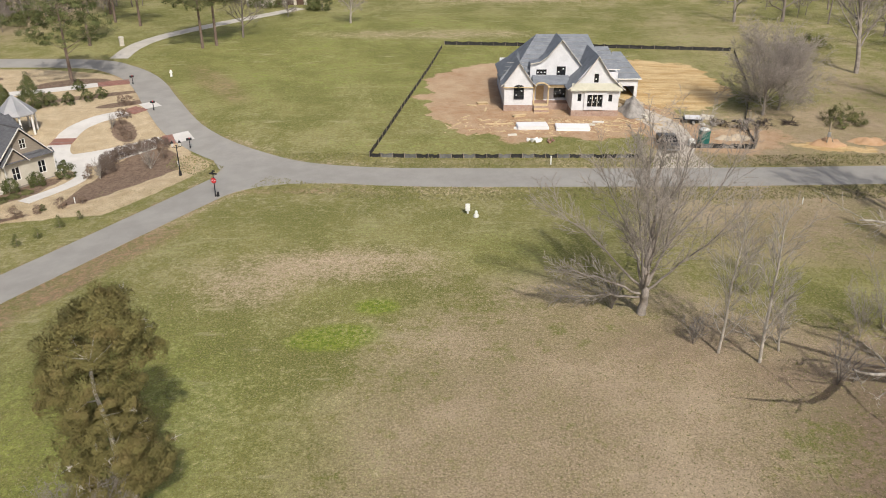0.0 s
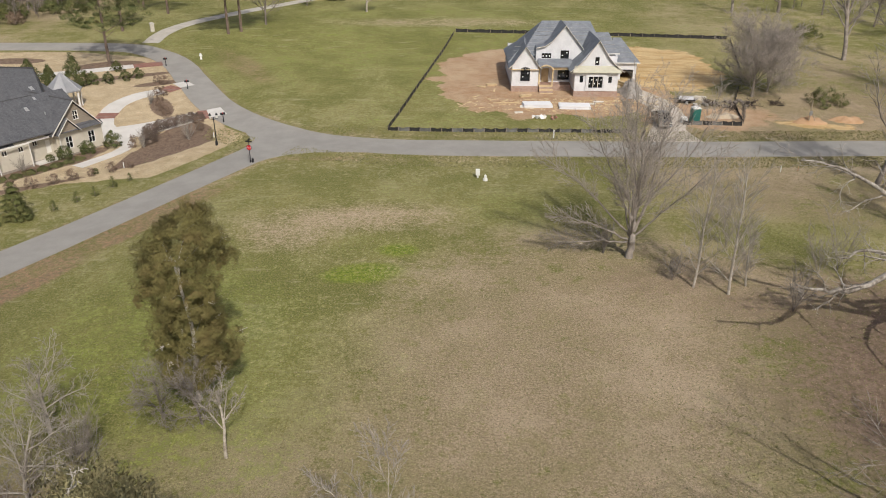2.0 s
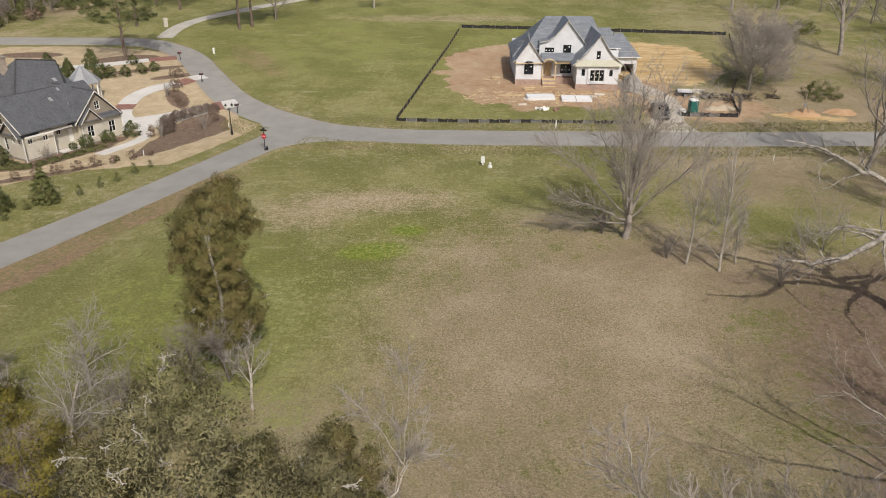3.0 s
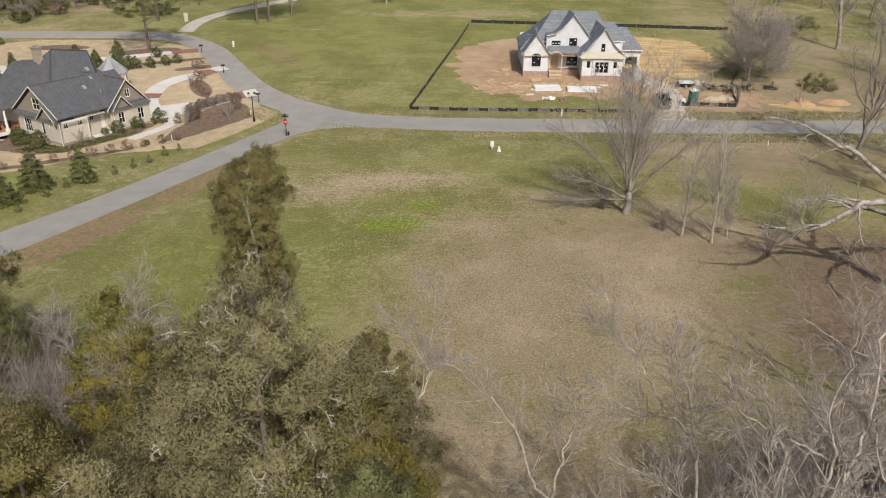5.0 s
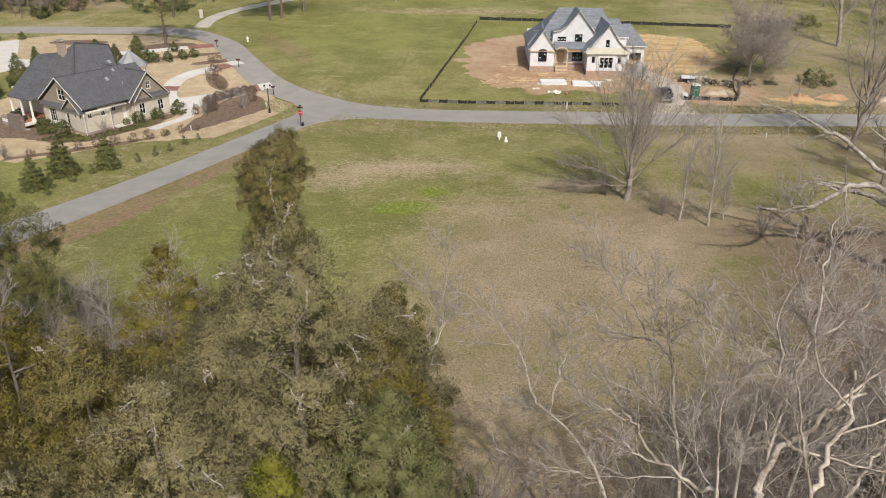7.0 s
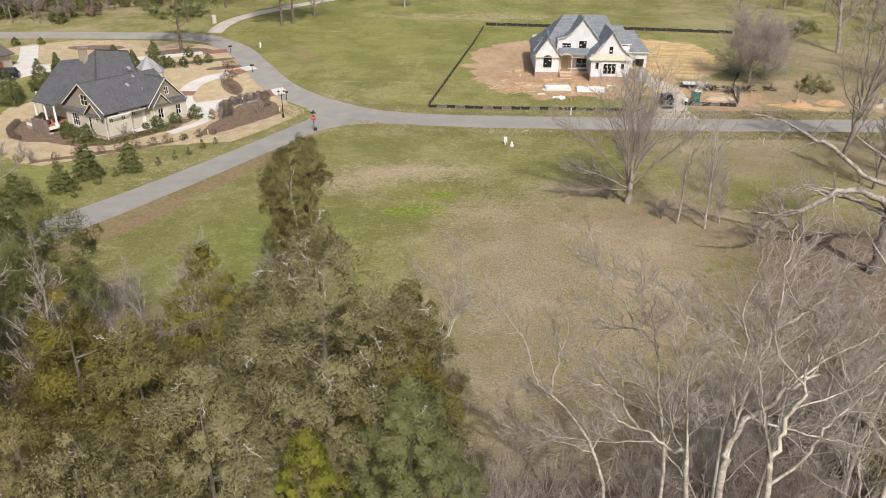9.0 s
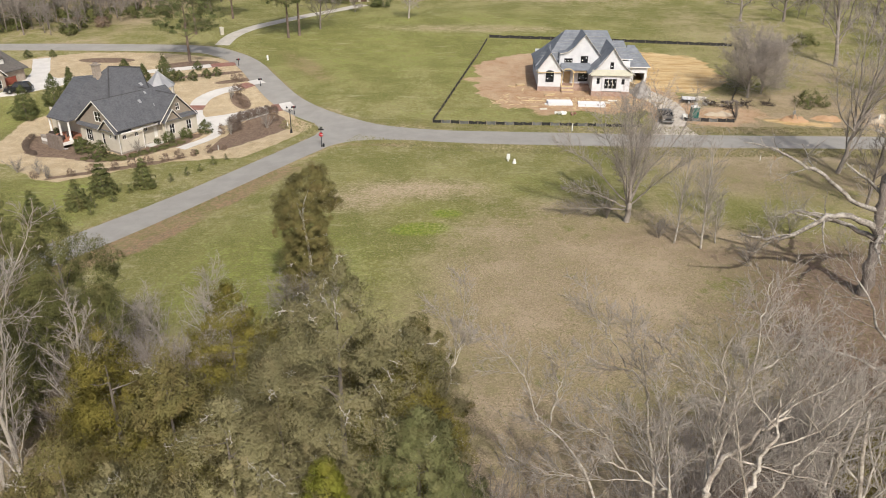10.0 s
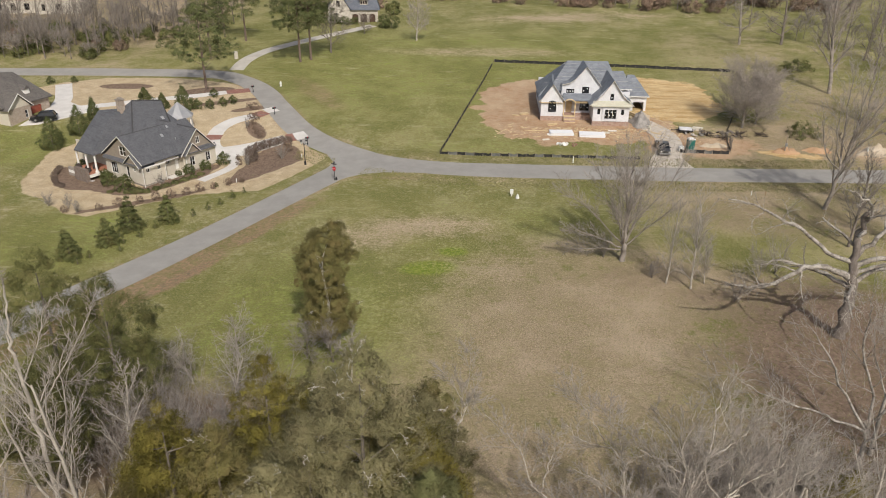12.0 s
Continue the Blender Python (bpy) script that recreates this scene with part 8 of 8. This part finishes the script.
bare_tree(88, 0, 0.34, FORK, GREY_BARK, HAZE_TWIG, "tall bare hardwood with many upright limbs before the lane", on(48.0, 70.8), stem=[(0, 0, -0.4), (0.6, 0, 3.5), (1.2, 0, 7), (1.6, 0.2, 12)],
          guides=[([(1.1, 0, 6.5), (2.2, 0.4, 11), (3.0, 0.8, 16), (3.6, 1, 22)], 0.19, 0.03), ([(0.8, 0, 6), (0.6, 0.6, 11), (0.2, 1, 16), (0.4, 1.2, 20)], 0.16, 0.03), ([(1, 0, 7), (3.4, -0.6, 11), (5.6, -0.8, 15), (7, -1, 19)], 0.16, 0.03),
                  ([(0.8, 0, 6), (-1.4, 0, 8), (-2.4, 0.2, 11), (-3, 0.2, 14)], 0.12, 0.025), ([(1.2, 0, 8), (1.0, -1.6, 12), (0.8, -2.4, 17), (1, -3, 21)], 0.15, 0.03), ([(1, 0, 6.5), (2.6, 1.6, 9), (4.4, 2.6, 13), (5.6, 3, 17)], 0.15, 0.03),
                  ([(0.9, 0, 6.8), (-0.6, -1, 9), (-1.6, -1.6, 13), (-1.8, -2, 17)], 0.12, 0.025), ([(1.4, 0, 9), (2.6, -1, 13), (4.2, -1.4, 17), (5, -1.6, 21)], 0.13, 0.025)])
bare_tree(90, 23.0, 0.32, TALL, TWIG, TWIG, "tall bare hardwood beyond the lane", on(73.0, 106.0), trunk_part=0.7)
bare_tree(123, 19.0, 0.24, TALL, TWIG, TWIG, "tall bare hardwood beside the lane", on(56.5, 66.0), trunk_part=0.75)
bare_tree(124, 17.0, 0.22, TALL, TWIG, TWIG, "tall bare hardwood beside the lane", on(53.5, 57.0), trunk_part=0.75)
bare_tree(128, 14.0, 0.2, TALL, BARK, TWIG, "slender bare tree between the oak and the lane", on(46.0, 58.0), trunk_part=0.75)
bare_tree(96, 28.0, 0.42, dict(TALL, kids=[26, 11, 9, 7]), GREY_BARK, HAZE_TWIG, "tall bare hardwood beyond the lane", on(72.5, 131.7), trunk_part=0.8)

# trees beside the building site
HAZE = style(segs=[5, 7, 5, 3, 1], kids=[30, 14, 10, 7], ratio=[1.3, 0.44, 0.44, 0.5], angle=[(10, 88), (25, 60), (25, 60), (20, 60)], wob=[0.04, 0.1, 0.15, 0.18, 0.2], lift=[0.02, 0.05, 0.05, 0.03, 0], slim=0.30, shrink=0.35, thin=0.012, **{"from": [0.12, 0.15, 0.12, 0.1]})
bare_tree(91, 15.0, 0.24, HAZE, GREY_BARK, HAZE_TWIG, "wide round-crowned bare tree beside the silt fence", on(47.2, 108.2), trunk_part=0.42)
bare_tree(93, 11.5, 0.2, HAZE, GREY_BARK, HAZE_TWIG, "wide round-crowned bare tree beside the silt fence", on(50.4, 110.5), trunk_part=0.45)
bare_tree(94, 3.4, 0.12, SLIM, BARK, TWIG, "thin dark bare tree at the corner of the fence", on(41.6, 95.6), lean=(-0.15, 0.1))

# pines and bare trees beyond the curve
PINE_SHAPE = [(0.34, 0.5), (0.45, 0.9), (0.6, 1.0), (0.78, 0.8), (0.92, 0.45), (1.0, 0.1)]


def pine(seed, x, y, h, r, label, clumps=75, lean=0.0):
    return evergreen("pine_tree", seed, on(x, y), [(h * a, r * b) for a, b in PINE_SHAPE], int(clumps * 1.3), 120, 0.85, 0.27, PINE_GREEN, label, bark=PINE_BARK, trunk_r=0.32, hollow=0.25, squash=0.55, group="pines beyond the curve")


pine(101, -62.4, 125.6, 17.8, 7.4, "spreading pine beside the straw lawn", 190)
pine(102, -46.8, 148.2, 21, 6.2, "tall pine on the grass above the curve", 210)
pine(103, -44.6, 150.2, 23, 5.6, "tall pine on the grass above the curve", 170)
pine(104, -66.0, 168.0, 17, 4.5, "pine at the edge of the far wood", 70)
pine(105, -78.0, 182.0, 19, 4.5, "pine at the edge of the far wood", 70)
pine(109, -69.5, 150.0, 21, 4.0, "tall pine behind the spreading pine", 120)
pine(119, -73.0, 172.0, 16, 3.6, "pine at the edge of the far wood", 70)
bare_tree(106, 14, 0.24, ROUND, BARK, TWIG, "bare tree on the grass above the curve", on(-41.0, 157.0), trunk_part=0.66)
bare_tree(107, 12.0, 0.26, ROUND, PALE_BARK, HAZE_TWIG, "round bare tree alone on the far field", on(-20.5, 171.2), trunk_part=0.66)
bare_tree(108, 6.0, 0.12, ROUND, BARK, TWIG, "small bare tree beside the far drive", on(-35.8, 178.5), trunk_part=0.62)

# far woods of bare trees
wood = [bare_tree(110 + k, 15 + 2 * k, 0.2, WOOD, BARK, TWIG, "bare hardwood tree in the far wood", on(*p), group="bare trees of the far wood", split=False) for k, p in enumerate([(-101, 152), (-92, 170), (60, 223), (-118, 160)])]
rng = random.Random(8)


def scatter(tree_list, count, x0, x1, y0, y1, s0, s1, keep=lambda x, y: True, gap=2.5):
    done = []
    tries = 0
    while len(done) < count and tries < count * 40:
        tries += 1
        x, y = rng.uniform(x0, x1), rng.uniform(y0, y1)
        if not keep(x, y) or any((x - a) ** 2 + (y - b) ** 2 < gap * gap for a, b in done):
            continue
        done.append((x, y))
        s = rng.uniform(s0, s1)
        copy_thing(rng.choice(tree_list), pose(*on(x, y), 0, 0, rng.uniform(0, 360)) @ Matrix.Diagonal((s, s, s * rng.uniform(0.9, 1.1), 1)))


def left_wood(x, y):
    edge = np.interp(x, [-160, -125, -108, -99, -91, -86, -74], [147, 147, 145, 149, 164, 171, 190])
    return y > edge and not (-160 < x < -122 and 185 < y < 215) and not (x > -78 and y < 185)


thicket = [bare_tree(114 + k, 5.5, 0.07, dict(WOOD, segs=[3, 4, 2, 1], kids=[12, 7, 5], ratio=[0.8, 0.5, 0.6], thin=0.03), BARK, TWIG, "bare brown thicket under the far trees", on(*q), "shrub", trunk_part=0.7, name="bare_shrub", group="thickets of the far wood", split=False) for k, q in enumerate([(-98, 151), (-93, 162)])]
scatter(thicket, 90, -150, -74, 143, 190, 0.6, 1.3, left_wood, 1.6)
scatter(thicket, 40, -30, 120, 214, 240, 0.8, 1.5, lambda x, y: y > np.interp(x, [-30, 40, 60, 80, 120], [234, 221, 215, 217, 205]), 2.0)
scatter(thicket, 30, 66, 120, 92, 200, 0.7, 1.5, lambda x, y: x > np.interp(y, [92, 130, 160, 200], [70, 74, 84, 70]), 3.0)
scatter(wood, 125, -165, -70, 144, 196, 0.55, 0.9, left_wood, 2.2)
scatter(wood, 40, -150, -45, 205, 250, 0.6, 1.0, lambda x, y: not (-56 < x < -30 and y < 214), 4.0)
scatter(wood, 44, -25, 130, 222, 262, 0.5, 0.9, lambda x, y: y > np.interp(x, [-25, 40, 60, 80, 130], [236, 223, 217, 220, 205]), 4.0)
scatter(wood, 60, 62, 140, 95, 205, 0.7, 1.2, lambda x, y: x > np.interp(y, [95, 130, 160, 205], [74, 80, 88, 70]), 5.0)
LOW_OAK = dict(OAK)
LOW_OAK["from"] = [0.14, 0.3, 0.2, 0.1]
bare_tree(120, 15, 0.35, LOW_OAK, GREY_BARK, TWIG, "spreading bare oak on the far field", on(65.0, 172.5), trunk_part=0.7, name="oak_tree")
bare_tree(121, 14, 0.4, LOW_OAK, BARK, TWIG, "dark spreading bare oak on the far field", on(76.0, 173.0), trunk_part=0.7, name="oak_tree")

# undergrowth
bush = [evergreen("evergreen_bush", 130 + k, on(*p), [(0.1, 1.2), (0.8, 1.8), (1.6, 1.5), (2.4, 0.5)], 26, 45, 0.7, 0.4, m, lab, "shrub", group="undergrowth of the far wood") for k, (p, m, lab) in enumerate([((-99, 147.5), SPRUCE, "dark evergreen bush under bare trees"), ((-95, 156), BROWN_SHRUB, "russet bush under bare trees"), ((-88, 168), SPRUCE, "dark evergreen bush under bare trees")])]
scrub = evergreen("evergreen_bush", 134, on(57.0, 104.3), [(0.1, 2.4), (0.7, 2.8), (1.5, 2.0), (2.4, 0.8)], 60, 80, 0.55, 0.22, SPRUCE, "sprawling dark green bush beyond the lane", "shrub")
copy_thing(scrub, pose(*on(71.4, 147.9), 0, 0, 140) @ Matrix.Diagonal((1.3, 1.2, 1.0, 1)))
scatter(bush[:1], 34, -125, -80, 143, 176, 0.5, 1.2, left_wood, 2.0)
scatter(bush[1:], 26, -150, -78, 143, 182, 0.4, 1.0, left_wood, 2.5)
scatter(bush[1:2], 40, -20, 120, 216, 236, 0.9, 1.8, lambda x, y: y > np.interp(x, [-20, 40, 60, 80, 120], [232, 219, 213, 215, 205]), 2.0)
scatter(bush, 16, -60, -30, 196, 220, 0.7, 1.3, lambda x, y: not (-52 < x < -31 and y < 212), 3)

# ---- garden plants ----


def garden_conifer(seed, x, y, h, r, label="dark green young conifer on the grass verge", m=None):
    return evergreen("conifer", seed, on(x, y), [(0.05, r * 0.7), (h * 0.18, r), (h * 0.45, r * 0.72), (h * 0.75, r * 0.36), (h, 0.04)], int(110 + 50 * h), 70, 0.15 * math.sqrt(h), 0.13, m or SPRUCE, label, "tree", group="conifers of the garden", hollow=0.2 if m is None or m is SPRUCE else 0.5, whorl=0.135 * h if m is None or m is SPRUCE else 0.0, squash=0.7)


for k, (x, y, h, r) in enumerate([(-50.6, 59.6, 4.9, 1.9), (-51.4, 54.6, 3.8, 1.5), (-46.2, 62.2, 4.2, 1.5), (-54.4, 50.2, 4.0, 1.5), (-79.4, 92.4, 5.8, 2.2), (-77.4, 98.6, 5.6, 1.9), (-77.4, 104.8, 4.6, 1.3), (-62.0, 111.2, 5.4, 2.0), (-71.6, 115.2, 3.4, 1.7), (-66.8, 112.5, 3.2, 1.3)]):
    garden_conifer(200 + k, x, y, h, r, "dark green young conifer on the grass verge" if y < 70 else "green conifer beside the straw lawn", SPRUCE if y < 70 else EVERGREEN)

cone = evergreen("clipped_shrub", 220, on(-50.4, 90.9), [(0.02, 0.75), (0.5, 0.85), (1.1, 0.55), (1.7, 0.08)], 60, 60, 0.3, 0.13, EVERGREEN, "clipped cone-shaped evergreen shrub", "shrub", group="clipped shrubs", plume=0.12)
for x, y, s in ((-57.3, 113.2, 1.15), (-59.8, 112.6, 1.25), (-55.2, 115.0, 1.1), (-53.7, 116.6, 1.05), (-59.0, 120.8, 1.1), (-46.4, 87.0, 1.35), (-98.7, 128.3, 1.0), (-93.8, 129.4, 0.9), (-44.2, 76.5, 0.45)):
    copy_thing(cone, pose(*on(x, y), 0, 0, 37 * s * 10) @ Matrix.Diagonal((s, s, s, 1)))
dome = evergreen("round_shrub", 221, on(-58.0, 74.2), [(0.02, 1.1), (0.95, 1.45), (1.8, 1.15), (2.4, 0.45)], 170, 90, 0.3, 0.11, EVERGREEN, "round evergreen shrub against the house wall", "shrub", group="round shrubs by the house", plume=0.12)
for x, y, s in ((-61.6, 76.2, 0.9), (-50.6, 82.2, 0.68), (-48.6, 84.4, 0.68), (-52.0, 81.0, 0.4), (-55.4, 76.9, 0.35), (-63.6, 79.3, 0.6), (-67.6, 79.2, 0.5), (-69.6, 82.6, 0.55), (-70.2, 84.6, 0.5)):
    copy_thing(dome, pose(*on(x, y), 0, 0, 70 * s * 10) @ Matrix.Diagonal((s, s, s, 1)))
juniper = evergreen("juniper", 222, on(-55.6, 73.4), [(0.02, 1.0), (0.3, 1.0), (0.6, 0.4)], 70, 60, 0.34, 0.13, JUNIPER, "low spreading juniper along the house bed", "shrub", group="low junipers", squash=0.5, plume=0.12)
for x, y, s in ((-54.4, 73.6, 0.72), (-53.2, 74.8, 0.72), (-52.2, 76.2, 0.75), (-51.2, 77.6, 0.75), (-50.2, 79.0, 0.75), (-49.4, 80.4, 0.7), (-48.6, 81.8, 0.65), (-57.0, 73.0, 0.65), (-59.8, 73.0, 0.55)):
    copy_thing(juniper, pose(*on(x, y), 0, 0, 51 * x) @ Matrix.Diagonal((s, s, s, 1)))
russet = evergreen("russet_shrub", 223, on(-56.0, 67.6), [(0.05, 0.5), (0.5, 0.75), (1.0, 0.6), (1.3, 0.2)], 40, 40, 0.28, 0.12, BROWN_SHRUB, "small russet winter shrub in the mulch bed", "shrub", group="russet shrubs", plume=0.12)
for x, y, s in ((-53.4, 69.0, 0.9), (-51.4, 70.4, 1.0), (-49.6, 71.6, 1.0), (-47.7, 73.0, 0.9), (-46.0, 74.3, 1.0), (-44.3, 75.6, 0.8), (-42.4, 77.2, 0.9), (-40.6, 78.4, 0.7), (-58.2, 66.0, 0.8), (-44.6, 89.4, 0.7), (-43.6, 86.8, 0.8),
                (-46.0, 104.6, 0.8), (-45.4, 102.4, 0.7), (-44.4, 100.6, 0.8), (-43.2, 99.3, 0.9), (-49.5, 113.8, 1.0), (-48.2, 113.0, 1.1), (-47.4, 107.6, 0.9), (-46.2, 107.0, 1.0), (-36.2, 92.6, 0.9), (-36.9, 94.6, 1.0), (-62.8, 64.8, 0.8)):
    copy_thing(russet, pose(*on(x, y), 0, 0, 83 * x) @ Matrix.Diagonal((s, s, s, 1)))
hedge = evergreen("bare_hedge_shrub", 224, on(-42.6, 90.4), [(0.05, 0.8), (0.6, 1.05), (1.1, 0.9), (1.5, 0.4)], 110, 70, 0.3, 0.10, foliage("grey_russet_twigs", (0.150, 0.112, 0.086), (0.255, 0.195, 0.152), (0.20, 0.146, 0.114)), "dense grey-brown leafless hedge shrub", "shrub", group="hedge round the mulch bed", plume=0.12)
for x, y, s in ((-42.8, 92.0, 1.0), (-42.0, 93.4, 1.0), (-41.0, 94.6, 1.0), (-39.8, 95.6, 0.95), (-38.6, 96.3, 0.9), (-42.0, 88.6, 1.05), (-37.4, 96.6, 0.8), (-73.0, 82.6, 0.5), (-72.7, 81.3, 0.5), (-72.3, 80.0, 0.5), (-71.9, 78.8, 0.5), (-71.3, 77.6, 0.48), (-70.5, 76.5, 0.48), (-69.6, 75.5, 0.45), (-68.4, 74.7, 0.45)):
    copy_thing(hedge, pose(*on(x, y), 0, 0, 61 * x) @ Matrix.Diagonal((s, s, s, 1)))
small = [evergreen("young_conifer", 230, on(-43.6, 64.6), [(0.03, 0.4), (0.3, 0.45), (0.8, 0.25), (1.2, 0.03)], 26, 36, 0.2, 0.1, SPRUCE, "knee-high young conifer on the verge", "shrub", group="young conifers on the verge")]
for x, y, s in ((-42.2, 67.2, 1.0), (-41.0, 69.0, 0.9), (-40.0, 71.6, 1.1), (-45.4, 62.4, 0.8), (-47.4, 60.2, 1.0), (-48.3, 57.2, 1.1), (-49.6, 55.2, 0.9), (-51.9, 50.4, 0.9), (-38.8, 73.6, 0.8), (-52.6, 48.6, 1.0), (-49.0, 52.8, 0.9), (-51.0, 57.0, 0.9)):
    copy_thing(small[0], pose(*on(x, y), 0, 0, 47 * x) @ Matrix.Diagonal((s, s, s, 1)))
for k, (x, y, h, lab) in enumerate([(-36.8, 89.4, 3.6, "small pale flowering tree, bare, in the mulch bed"), (-42.0, 86.6, 2.6, "small bare tree in the mulch bed"), (-53.2, 76.8, 2.4, "small bare tree against the house wall"), (-63.2, 66.6, 2.6, "small bare shrub on the straw lawn"), (-61.0, 64.8, 2.2, "small bare shrub on the straw lawn"), (-47.0, 103.4, 2.2, "small bare tree in the straw lawn"), (-66.5, 67.0, 2.8, "small bare shrub on the straw lawn")]):
    bare_tree(240 + k, h, 0.06, SAPLING, PALE_BARK, TWIG, lab, on(x, y), "shrub", trunk_part=0.22, name="bare_shrub", split=False, group="small bare garden trees")
far_bush = evergreen("round_shrub", 250, on(-31.2, 187.4), [(0.05, 1.6), (1.2, 2.2), (2.4, 1.8), (3.2, 0.5)], 60, 60, 0.7, 0.3, EVERGREEN, "large dark round shrub beside the far drive", "shrub", group="shrubs by the far house")
for x, y, s in ((-29.0, 187.0, 1.0), (-43.2, 190.6, 0.7), (-46.4, 191.4, 0.8), (-40.6, 191.4, 0.6)):
    copy_thing(far_bush, pose(*on(x, y), 0, 0, 91 * x) @ Matrix.Diagonal((s, s, s, 1)))

# cut brushwood under the round-crowned trees
PILE = style(segs=[3, 5, 4, 2, 1], kids=[14, 7, 5, 4], ratio=[1.9, 0.5, 0.5, 0.5], wob=[0.05, 0.12, 0.2, 0.2, 0.2], angle=[(60, 100), (20, 50), (20, 50), (20, 50)], lift=[0, -0.04, -0.02, 0, 0], slim=0.4, thin=0.015, **{"from": [0.1, 0.15, 0.12, 0.1]})
for k, (x, y) in enumerate(((42.0, 102.0), (45.5, 103.4), (39.4, 103.4), (49.4, 104.0))):
    bare_tree(260 + k, 1.5, 0.14, PILE, DARK_BRUSH, DARK_BRUSH, "pile of dark cut brushwood on bare soil", on(x, y), "brushwood", trunk_part=0.9, name="brush_pile", split=False, group="brush piles")
